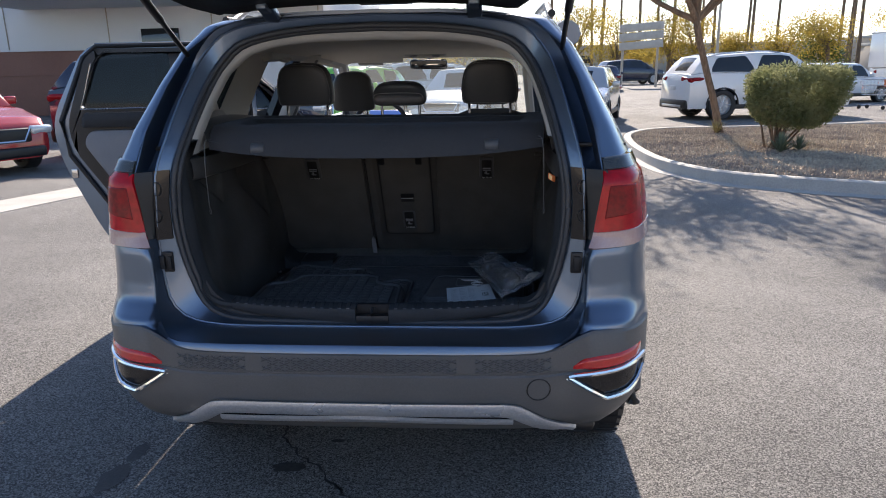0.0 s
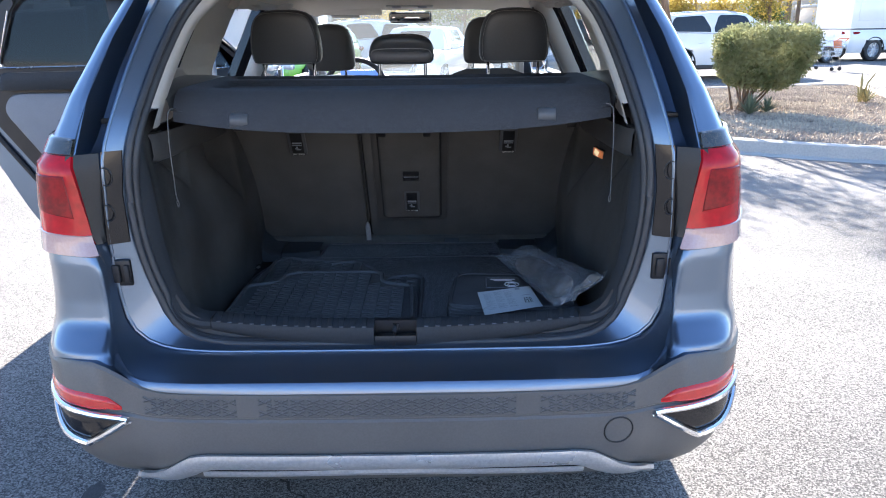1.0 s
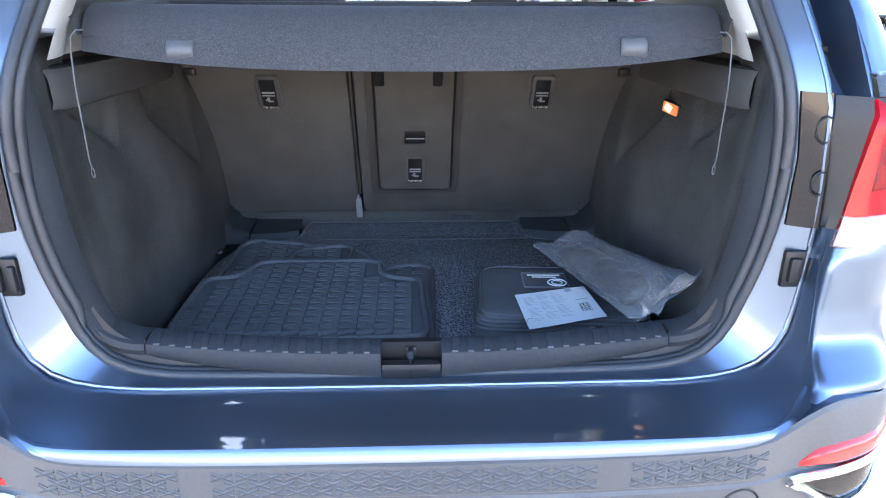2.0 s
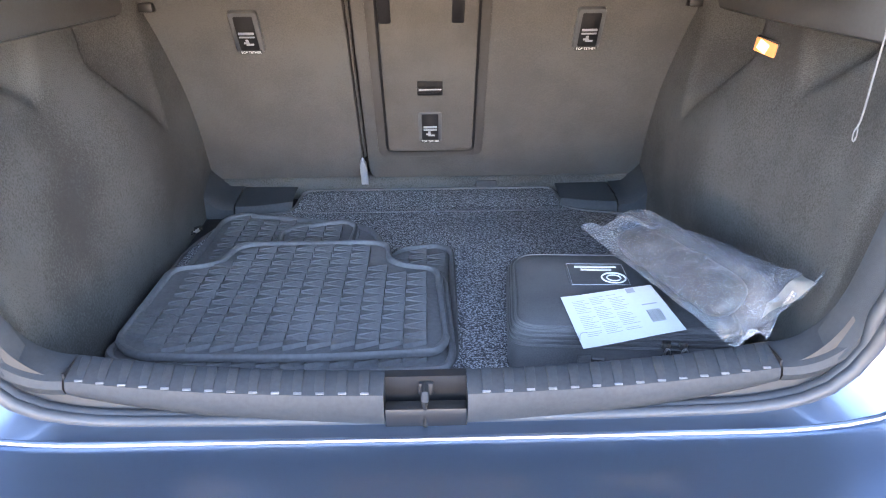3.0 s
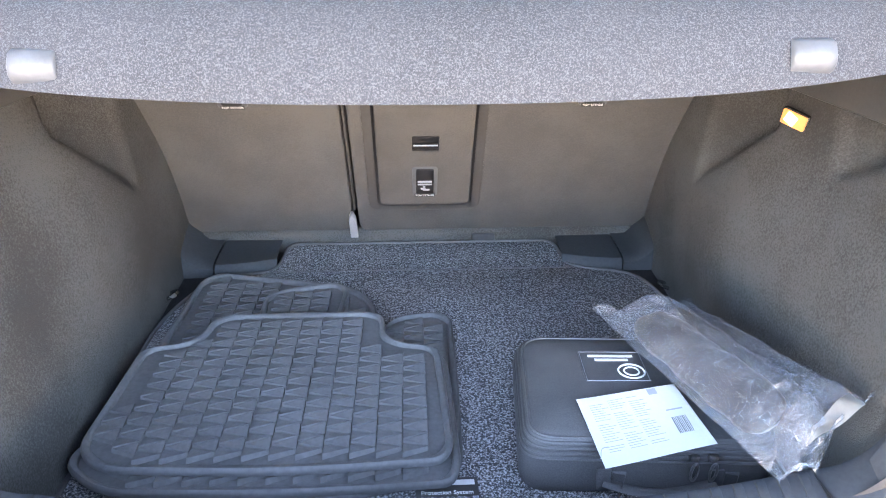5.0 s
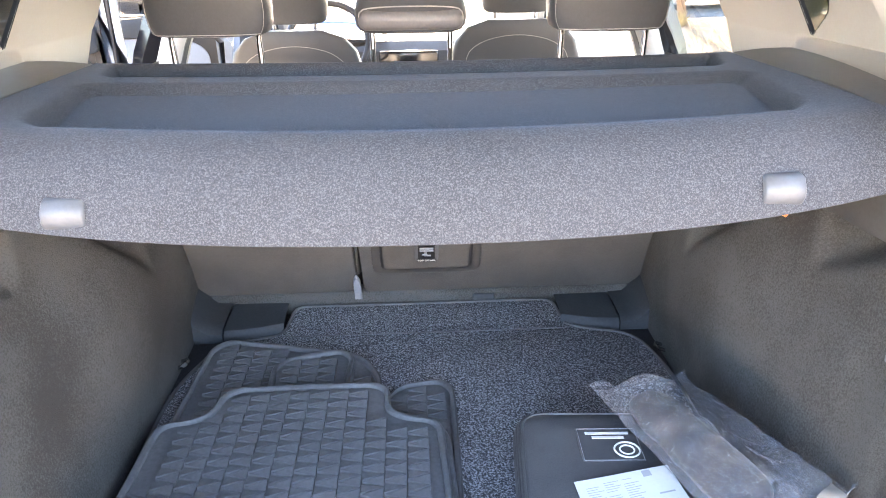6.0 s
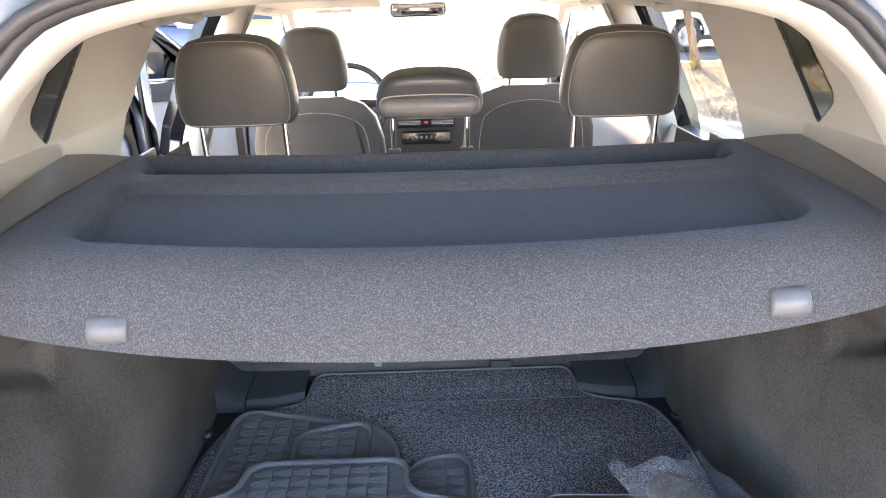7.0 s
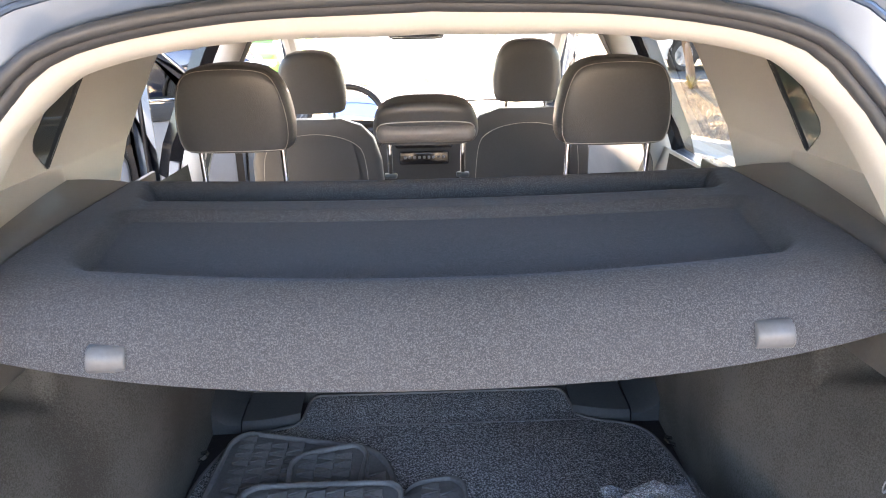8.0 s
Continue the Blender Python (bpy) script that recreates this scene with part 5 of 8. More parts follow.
def front_seat(cx, dz, cy=4.2):
    bm = bmesh.new()
    rings = []
    for k, w, d in ((0, .50, .14), (.15, .52, .15), (.45, .52, .14), (.66, .50, .12), (.75, .45, .10), (.80, .36, .085), (.825, .22, .06)):
        ring = []
        for q in range(40):
            a = 2 * math.pi * q / 40
            c, n = math.cos(a), math.sin(a)
            ring.append((cx + math.copysign(abs(c) ** .45, c) * w / 2, cy - .2 * k + math.copysign(abs(n) ** .5, n) * d / 2 - .02 * (abs(c) ** 4), .41 + dz + k))
        rings.append(ring)
    loft(bm, rings, True, True)
    ob = car_part("front_seat", bm, LEATHER, "dark leatherette front seat with a grey back panel", sharp=55)
    bm = bmesh.new()
    sheet(bm, 10, 12, lambda u, v: (cx + (2 * u - 1) * (.19 - .05 * v ** 3), cy - .2 * (.12 + .62 * v) - .086 - .004 * (1 - (2 * u - 1) ** 2) + .03 * v ** 3, .53 + dz + .62 * v))
    car_part("back_panel", bm, LEATHER, "smooth back panel", ob)
    bm = bmesh.new()
    box(bm, (.5, .5, .16), (cx, cy + .22, .50), .06, 4)
    car_part("seat_cushion", bm, LEATHER, "", ob)
    bm = bmesh.new()
    tube(bm, spline([(cx + q * .2, cy - .225 + a, z + dz) for q, a, z in ((-1, .02, .7), (-.975, -.005, 1.05), (-.75, 0, 1.15), (0, 0, 1.185), (.75, 0, 1.15), (.975, -.005, 1.05), (1, .02, .7))], 50), .0009, 5)
    car_part("seam_stitching", bm, STITCH, "pale thread seam", ob)
    headrest(ob, (cx, cy - .15, 1.262 + dz), .254, .226, .11, .15, .06, seam=False, tilt=5)
    return ob


front_seat(-.433, 0.0)
front_seat(.378, .028)

# dashboard
bm = bmesh.new()
loft(bm, [[(x, y + .10 * abs(x) ** 2, z) for x in np.linspace(-.74, .74, 20)] for y, z in ((5.05, .55), (5.0, .80), (4.97, .93), (4.98, 1.03), (5.03, 1.075), (5.15, 1.10), (5.45, 1.11))])
dash = car_part("dashboard", bm, LINER, "dark grained dashboard")
bm = bmesh.new()
sheet(bm, 12, 4, lambda u, v: (-.40 + .27 * (2 * u - 1), 5.0 + .1 * v, 1.09 + .08 * math.sqrt(max(0, 1 - (2 * u - 1) ** 2)) + .02 * v))
car_part("instrument_cowl", bm, BLACK, "", dash)
bm = bmesh.new()
box(bm, (.26, .02, .12), (-.39, 5.02, 1.145), .01, 2, (-12, 0, 0))
car_part("instrument_screen", bm, SCREEN, "lit instrument screen", dash)
bm = bmesh.new()
box(bm, (.30, .03, .10), (-.02, 4.965, .985), .01)
car_part("centre_panel", bm, GLOSSBLACK, "gloss black centre panel", dash)
for s in (-1, 1):
    v = bmesh.new()
    box(v, (.12, .015, .022), (-.02 + s * .085, 4.948, .965), .004)
    vent = car_part("air_vent", v, BLACK, "black air vent", dash)
    for k in range(3):
        v = bmesh.new()
        box(v, (.11, .012, .002), (-.02 + s * .085, 4.942, .958 + .007 * k), 0)
        car_part("vent_slat", v, GREYSTRAP, "", vent)
bm = bmesh.new()
box(bm, (.022, .014, .012), (-.02, 4.946, .966), .003)
car_part("hazard_switch", bm, REFLECTOR, "red hazard switch", dash)
bm = bmesh.new()
box(bm, (.26, .02, .07), (-.02, 4.95, .885), .01)
ctl = car_part("climate_panel", bm, GLOSSBLACK, "", dash)
for k in range(9):
    v = bmesh.new()
    box(v, (.014, .01, .014), (-.12 + .025 * k, 4.938, .89), .003)
    car_part("button", v, LINERPALE, "", ctl)
bm = bmesh.new()
box(bm, (.26, .6, .22), (-.02, 4.7, .62), .04, 3)
car_part("centre_console", bm, LINER, "", dash)
bm = bmesh.new()
SW = Matrix.Translation((-.39, 4.72, 1.11)) @ Euler((radians(65), 0, 0)).to_matrix().to_4x4()
tube(bm, [SW @ Vector((.185 * math.cos(a), .185 * math.sin(a), 0)) for a in np.linspace(0, 2 * math.pi, 41)[:-1]], .016, 10, True)
wheel_ob = car_part("steering_wheel", bm, BLACK, "black steering wheel", dash)
bm = bmesh.new()
for a in (0.0, math.pi, -math.pi / 2):
    tube(bm, [SW @ Vector((0, 0, -.02)), SW @ Vector((.18 * math.cos(a), .18 * math.sin(a), 0))], [.04, .014], 8)
car_part("spoke_frame", bm, BLACK, "", wheel_ob)

# mirror, sun visors, roof console
bm = bmesh.new()
box(bm, (.255, .03, .065), (-.04, 4.72, 1.525), .02, 4)
mir = car_part("rear_view_mirror", bm, BLACK, "black rear-view mirror")
bm = bmesh.new()
box(bm, (.235, .004, .05), (-.04, 4.703, 1.525), .0015)
car_part("mirror_glass", bm, MIRROR, "", mir)
bm = bmesh.new()
tube(bm, [(-.04, 4.74, 1.54), (-.04, 4.78, 1.585)], .012, 8)
car_part("mirror_stalk", bm, BLACK, "", mir)
for cx, ang in ((-.40, 72), (.40, 5)):
    bm = bmesh.new()
    box(bm, (.40, .02, .15), (0, 0, -.075), .008, 3)
    bmesh.ops.transform(bm, matrix=Matrix.Translation((cx, 4.48, 1.592)) @ Euler((radians(ang if ang > 10 else 85), 0, 0)).to_matrix().to_4x4(), verts=bm.verts)
    vis = car_part("sun_visor", bm, HEADLINER, "cream sun visor")
    if ang > 10:
        bm = bmesh.new()
        box(bm, (.16, .006, .04), (0, 0, 0), .004)
        bmesh.ops.transform(bm, matrix=Matrix.Translation((cx, 4.485, 1.53)) @ Euler((radians(ang), 0, 0)).to_matrix().to_4x4(), verts=bm.verts)
        car_part("visor_mirror_cover", bm, PILLAR, "", vis)
bm = bmesh.new()
box(bm, (.26, .2, .03), (-.03, 4.42, 1.585), .012, 3)
con = car_part("roof_console", bm, PILLAR, "cream roof console")
for s in (-1, 1):
    bm = bmesh.new()
    box(bm, (.05, .03, .012), (-.03 + s * .07, 4.33, 1.572), .005)
    car_part("map_lamp", bm, GREYSTRAP, "", con)
for side in (-1, 1):
    for hy in (3.25, 4.15):
        bm = bmesh.new()
        tube(bm, spline([(side * .635, hy - .1, 1.565), (side * .605, hy - .07, 1.55), (side * .60, hy, 1.545), (side * .605, hy + .07, 1.55), (side * .635, hy + .1, 1.565)], 14), .011, 8)
        car_part("grab_handle", bm, PILLAR, "cream grab handle")
    # inner pillar trim, door linings, belts
    bm = bmesh.new()
    tube(bm, [(side * (xs(z) - .05), 3.74 - .05 * (z - 1.1), z) for z in (.5, .9, 1.1, 1.25, 1.4, 1.5, 1.6)], .06, 10)
    car_part("centre_pillar_trim", bm, PILLAR, "cream centre pillar trim")
    bm = bmesh.new()
    sheet(bm, 2, 8, lambda u, v: (side * (xs(.7 + .85 * v) - .118), 3.70 - .05 * u, .7 + .85 * v))
    thicken(bm, .002)
    car_part("seat_belt", bm, NYLON, "black seat belt")
    bm = bmesh.new()
    tube(bm, [(side * .70, 5.38, 1.12), (side * .655, 5.0, 1.35), (side * .615, 4.6, 1.55), (side * .62, 4.2, 1.575), (side * .63, 3.4, 1.58), (side * .62, 3.0, 1.57)], .035, 8)
    car_part("roof_edge_trim", bm, PILLAR, "")
    runs = [] if side < 0 else [(2.98, 3.68), (3.82, 5.2)]
    for ya, yb in runs:
        bm = bmesh.new()
        sheet(bm, 10, 14, lambda u, v: (side * (xs(.4 + .76 * v) - .085 + .05 * max(0, v - .85) / .15 - .02 * math.sin(v * 9)), ya + (yb - ya) * u, .4 + .76 * v))
        thicken(bm, .02)
        car_part("door_lining", bm, DOORGREY if yb > 4 else PILLAR, "pale door lining")
bm = bmesh.new()
box(bm, (1.66, 2.5, .03), (0, 4.25, .36), .01)
car_part("cabin_floor", bm, FLOORCARPET, "")
bm = bmesh.new()
box(bm, (1.66, .03, .8), (0, 5.5, .72), .01)
car_part("bulkhead", bm, BLACK, "")
bm = bmesh.new()
box(bm, (1.7, .03, .36), (0, 3.17, .54), .01)
car_part("seat_riser", bm, BLACK, "")
# door mirrors
for side in (1,):
    bm = bmesh.new()
    box(bm, (.22, .12, .15), (side * 1.02, 4.95, 1.2), .045, 4)
    dm = car_part("door_mirror", bm, PAINT, "blue-grey door mirror")
    bm = bmesh.new()
    box(bm, (.19, .006, .12), (side * 1.02, 4.889, 1.2), .002)
    car_part("mirror_glass", bm, MIRROR, "", dm)
    bm = bmesh.new()
    tube(bm, [(side * .87, 4.97, 1.13), (side * .95, 4.96, 1.16)], .03, 8)
    car_part("mirror_arm", bm, BLACK, "", dm)

# ---- loose things in the load bay ----
# parcel shelf
def shelf_edge(x):
    """The shelf's rolled rear edge: its y and z at x."""
    return 2.076 + .215 * x * x, 1.233 + .016 * (abs(x) / .47) ** 3


def soft_step(t):
    t = max(0.0, min(1.0, t))
    return t * t * (3 - 2 * t)


def shelf_z(x, y):
    """The top of the shelf: a rolled rear edge, a wide tray, a ridge and a narrow slot."""
    ye, e = shelf_edge(x)
    k = max(0.0, min(1.0, (y - ye) / .085))
    z = e + (1.322 - e) * (1 - (1 - k) ** 2.3) ** .62

    def basin(ya, ba, yb, wa, wb, depth, rise, near, far, side_w, rad):
        """How far a round-cornered hollow with bowed edges sinks at x, y; its floor rises to the front seats' side."""
        q, r_ = y - ya - ba * x * x, yb + .13 * x * x - y
        w = wa + (wb - wa) * q / (q + r_)
        p = w - abs(x)
        t = soft_step(min(p / side_w, 1)) * soft_step(q / near) * soft_step(r_ / far)
        for m in (q, r_):
            if p < rad and m < rad:
                t = min(t, soft_step((rad - math.hypot(rad - p, rad - m)) / side_w))
        return depth * (1 - rise * q / (q + r_)) * t if p > 0 and q > 0 and r_ > 0 else 0.0

    z -= basin(2.147, .28, 2.462, .478, .522, .027, .45, .007, .022, .022, .05)
    z -= basin(2.500, .13, 2.648, .508, .549, .040, .1, .007, .022, .016, .035)
    if y - .13 * x * x > 2.645:
        z -= .006 * ((y - .13 * x * x - 2.645) / .012) ** 2
    return z


shelf = thing("parcel_shelf", "charcoal felt parcel shelf with two moulded trays", "parcel shelf", at=(0, 2.4, 1.25))
SH = Matrix.Translation((0, -2.4, -1.25))


def shelf_part(name, bm, mat, label="", parent=None):
    bmesh.ops.transform(bm, matrix=SH, verts=bm.verts)
    return part(name, bm, mat, parent or shelf, label, 70)


bm = bmesh.new()


SHELF_V = [0, .26, .30, .60, .70, .76, .80, .92, .97, 1]
SHELF_Y = [2.076, 2.146, 2.156, 2.436, 2.464, 2.499, 2.509, 2.624, 2.650, 2.657]


def shelf_pt(u, v):
    y = float(np.interp(v, SHELF_V, SHELF_Y))
    w = float(np.interp(y, [2.076, 2.13, 2.2, 2.4, 2.66], [.548, .556, .562, .571, .573]))
    x = (2 * u - 1) * w
    yy = y + x * x * float(np.interp(y, [2.076, 2.147, 2.158, 2.43, 2.66], [.215, .28, .28, .13, .13]))
    return (x, yy, shelf_z(x, yy))


sheet(bm, 170, 220, shelf_pt)
hi = max(v.co.z for v in bm.verts)
thicken(bm, -.012)
bmesh.ops.translate(bm, vec=(0, 0, hi - max(v.co.z for v in bm.verts)), verts=bm.verts)
shelf_part("shelf_board", bm, SHELFCARPET, "charcoal felt board")
bm = bmesh.new()
tube(bm, [(x, shelf_edge(x)[0] + .003, shelf_edge(x)[1] - .001) for x in np.linspace(-.546, .546, 60)], .005, 6)
shelf_part("bound_edge", bm, SHELFCARPET, "")
for side in (-1, 1):
    bm = bmesh.new()
    tx = -.377 if side < 0 else .384
    prof = [(.002, 0), (.0025, .009), (.007, .017), (.016, .021), (.028, .020), (.036, .012), (.038, 0)]
    TAB = Matrix.Translation((tx, 2.108, 1.258 if side > 0 else 1.252)) @ Euler((radians(58), 0, 0)).to_matrix().to_4x4()
    loft(bm, [[TAB @ Vector((x, y - .02, z * k - .004)) for y, z in prof] for x, k in ((-.0225, .0), (-.0223, .85), (-.02, 1), (.02, 1), (.0223, .85), (.0225, .0))])
    shelf_part("lift_tab", bm, TABGREY, "grey plastic lift tab")
    bm = bmesh.new()
    cord = spline([(side * .53, 2.10, 1.284), (side * .543, 2.082, 1.275), (side * .549, 2.08, 1.2), (side * .551, 2.085, 1.12), (side * .553, 2.09, 1.07), (side * .553, 2.095, 1.052)], 20)
    tube(bm, cord, .0015, 6)
    shelf_part("hanging_cord", bm, LINERPALE, "thin pale cord")
    bm = bmesh.new()
    tube(bm, [Vector((side * .553, 2.095, 1.045)) + Vector((.0025 * math.cos(a), 0, .009 * math.sin(a))) for a in np.linspace(0, 6.28, 13)[:-1]], .0012, 6, True)
    shelf_part("cord_loop", bm, LINERPALE, "")

# carpet mat
mat_o = rounded([(-.545, 2.055), (.545, 2.055), (.56, 2.70), (.525, 2.87), (.40, 2.905), (.362, 2.93), (.345, 3.03), (-.335, 3.03), (-.352, 2.92), (-.40, 2.905), (-.50, 2.88), (-.56, 2.70)], [.02, .02, .1, .08, .05, .03, .03, .03, .03, .05, .08, .1], 6)
bm = bmesh.new()
slab(bm, mat_o, .009, lambda u, v, h: Vector((u, v, .606 + h + (.018 * max(0, (v - 2.9) / .13) if abs(u) < .36 else 0))), .002)
cargo_mat = solo("cargo_mat", bm, MATCARPET, "dark flecked carpet mat on the load floor", "mat")
bm = bmesh.new()
tube(bm, [Vector((p[0], p[1], .615 + (.018 * max(0, (p[1] - 2.9) / .13) if abs(p[0]) < .36 else 0))) for p in mat_o], .0045, 6, True)
part("bound_edge", bm, NYLON, cargo_mat)
bm = bmesh.new()
tube(bm, [(x, 2.905, .6175) for x in np.linspace(-.36, .36, 30)], .002, 5)
part("fold_seam", bm, NYLON, cargo_mat)
bm = bmesh.new()
box(bm, (.094, .037, .002), (.026, 2.188, .6175), .0006, 1)
tag = part("woven_label", bm, INK, cargo_mat, "black woven label with white lettering")
words("Protection System", .0105, WHITEPRINT, tag, Matrix.Translation((.026, 2.1755, .6188)))
bm = bmesh.new()
box(bm, (.072, .010, .0006), (.032, 2.1955, .6188), 0)
part("label_bar", bm, WHITEPRINT, tag)


# rubber floor mats
def floor_mat(label, outline, cell, place):
    """A moulded mat: a tray of crossed ribs inside a raised rim. place(u, v, h) sets it in the bay."""
    xs_, ys_ = [p[0] for p in outline], [p[1] for p in outline]
    x0, x1, y0, y1 = min(xs_), max(xs_), min(ys_), max(ys_)
    cx, cy = cell
    bm = bmesh.new()
    mid_ = sum((Vector(p) for p in outline), Vector((0, 0))) / len(outline)
    inner = [Vector(p) + (mid_ - Vector(p)).normalized() * .011 for p in outline]

    feet = {}

    def foot(i, j, right):
        """A point of the mat's floor beside the groove at column i and half row j."""
        if (i, j, right) not in feet:
            feet[i, j, right] = bm.verts.new(place(i * cx + (-.0003 if right else .0003), j * cy / 2, .0002))
        return feet[i, j, right]

    def stud(cells, hs):
        """One raised three-sided wedge: its corners at their own heights, its walls down to the mat."""
        a, b, c = (Vector((i * cx, j * cy / 2)) for i, j in cells)
        if not all(inside(inner, p.x, p.y) for p in (a, b, c)):
            return
        la, lb, lc = (b - c).length, (c - a).length, (a - b).length
        mid = (a * la + b * lb + c * lc) / (la + lb + lc)
        top = [bm.verts.new(place(p.x + (mid.x - p.x) * .06, p.y + (mid.y - p.y) * .27, h)) for p, h in zip((a, b, c), hs)]
        left = min(i for i, j in cells)
        low = [foot(i, j, i > left) for i, j in cells]
        bm.faces.new(top)
        for k in range(3):
            n = (k + 1) % 3
            bm.faces.new((low[k], low[n], top[n], top[k]))

    cols, rows_ = range(math.floor(x0 / cx), math.ceil(x1 / cx)), range(math.floor(y0 / cy) - 1, math.ceil(y1 / cy) + 1)
    for i in cols:
        for j in rows_:
            stud(((i, 2 * j), (i + 1, 2 * j - 1), (i + 1, 2 * j + 1)), (.0078, .0066, .0104))
            stud(((i + 1, 2 * j + 1), (i, 2 * j + 2), (i, 2 * j)), (.0088, .0060, .0084))
    # floor of the grooves between the columns
    for i in cols:
        for j in rows_:
            for tri_ in (((i, 2 * j - 1, True), (i, 2 * j, False), (i, 2 * j + 1, True)), ((i, 2 * j, False), (i, 2 * j + 2, False), (i, 2 * j + 1, True))):
                if all(k in feet for k in tri_):
                    bm.faces.new([feet[k] for k in tri_])
    bmesh.ops.recalc_face_normals(bm, faces=bm.faces)
    ob = solo("rubber_floor_mat", bm, MATRUBBER, label, "floor mat", "stack of floor mats", sharp=15)
    bm = bmesh.new()
    c = sum((Vector(p) for p in outline), Vector((0, 0))) / len(outline)
    rings = []
    for off, hh in ((.004, -.004), (-.001, -.002), (-.002, .003), (0, .0075), (.003, .0098), (.008, .0096), (.0115, .007), (.013, .001)):
        rings.append([place(*(Vector(p) + (c - Vector(p)).normalized() * off), hh) for p in outline])
    loft(bm, rings, True)
    part("raised_rim", bm, MATRUBBER, ob)
    bm = bmesh.new()
    slab(bm, outline, .004, lambda u, v, k: place(u, v, k - .004))
    part("underside", bm, MATRUBBER, ob)
    return ob


def fine(pts, r, seg=8):
    o = rounded(pts, r, seg)
    out = []
    for a, b in zip(o, o[1:] + o[:1]):
        n = max(1, int((b - a).length / .03))
        out += [a.lerp(b, k / n) for k in range(n)]
    return out


def flat(z, tilt=0.0, y0=2.2, sag=0.0):
    return lambda u, v, h: Vector((u, v, z + tilt * (v - y0) + sag * math.sin((u + .54) * 5.2) + h))


# lowest mats first
low_o = fine([(-.47, 2.150), (-.2, 2.152), (.052, 2.205), (.058, 2.40), (.06, 2.66), (.035, 2.69), (-.06, 2.675), (-.09, 2.60), (-.44, 2.60), (-.50, 2.40)], [.05, .2, .05, .1, .05, .04, .05, .05, .08, .1])
floor_mat("black rubber floor mat at the foot of a stack", low_o, (.0402, .0312), flat(.6175, .0))
back_o = fine([(-.53, 2.35), (-.11, 2.35), (-.095, 2.70), (-.15, 2.795), (-.33, 2.84), (-.475, 2.875), (-.51, 2.84)], [.05, .05, .06, .05, .05, .03, .05])
floor_mat("black rubber floor mat lying beneath a stack", back_o, (.0402, .0312), flat(.621, .008))
tab_o = fine([(-.335, 2.50), (-.175, 2.50), (-.165, 2.77), (-.19, 2.80), (-.30, 2.775), (-.345, 2.745)], [.02, .02, .03, .02, .03, .03])
floor_mat("small black rubber mat tucked into a stack", tab_o, (.0402, .0312), flat(.631, .008))
second_o = fine([(-.552, 2.235), (-.48, 2.175), (-.2, 2.160), (.035, 2.172), (.048, 2.21), (.04, 2.50), (-.05, 2.55), (-.44, 2.55)], [.03, .05, .2, .04, .03, .05, .05, .05])
floor_mat("black rubber floor mat under the topmost one", second_o, (.0402, .0312), flat(.636, .010))
top_o = fine([(-.535, 2.25), (-.485, 2.205), (-.22, 2.185), (.02, 2.203), (.038, 2.235), (.028, 2.50), (-.04, 2.515), (-.075, 2.545), (-.08, 2.615), (-.105, 2.632), (-.395, 2.632), (-.42, 2.615), (-.435, 2.55), (-.47, 2.528), (-.53, 2.52)], [.03, .05, .2, .04, .03, .03, .03, .04, .02, .02, .02, .03, .04, .03, .03])
floor_mat("ribbed black rubber floor mat on top of a stack", top_o, (.0402, .0312), flat(.649, .008, 2.2, .003))

# black roadside kit bag
bag = thing("kit_bag", "black zipped nylon kit bag with a sewn-on patch", "bag", at=(.324, 2.283, .617))
BAG = Euler((0, 0, radians(-3))).to_matrix().to_4x4()
bag_o = rounded([(-.185, -.125), (.19, -.125), (.19, .15), (-.175, .15)], [.045, .05, .05, .045], 8)


def bag_ring(k, z):
    out = []
    for p in bag_o:
        d = math.hypot(p[0], p[1])
        s = k * (1 + .008 * math.sin(9 * math.atan2(p[1], p[0])) + .006 * noise.noise(Vector((p[0] * 9, p[1] * 9, z * 20))))
        out.append(BAG @ Vector((p[0] * s, p[1] * s, z + .006 * noise.noise(Vector((p[0] * 7, p[1] * 7, z * 9))))))
    return out


bm = bmesh.new()
loft(bm, [bag_ring(.93, .0), bag_ring(.985, .006), bag_ring(1.005, .02), bag_ring(1.012, .045), bag_ring(1.0, .07), bag_ring(.985, .082)], True)
rows = loft(bm, [bag_ring(.985, .082), bag_ring(.972, .090), bag_ring(.955, .096), bag_ring(.92, .100), bag_ring(.8, .1035), bag_ring(.55, .106), bag_ring(.25, .107)], True)
bm.faces.new(rows[-1])
part("bag_body", bm, NYLON, bag, "black nylon body", 60)
for zz, k, r in ((.066, 1.006, .0028), (.075, 1.001, .0022), (.084, .988, .0028), (.0925, .968, .003), (.100, .935, .0022)):
    bm = bmesh.new()
    tube(bm, bag_ring(k, zz), r, 6, True)
    part("zip_piping", bm, NYLON, bag, "black zip and piping")
bm = bmesh.new()
tube(bm, [BAG @ Vector((x, -.131 - .012 * math.sin((x + .067) / .162 * math.pi), .032 - .010 * math.sin((x + .067) / .162 * math.pi))) for x in np.linspace(-.067, .095, 14)], .010, 6, flat=.35)
part("carry_handle", bm, NYLON, bag, "webbing handle")
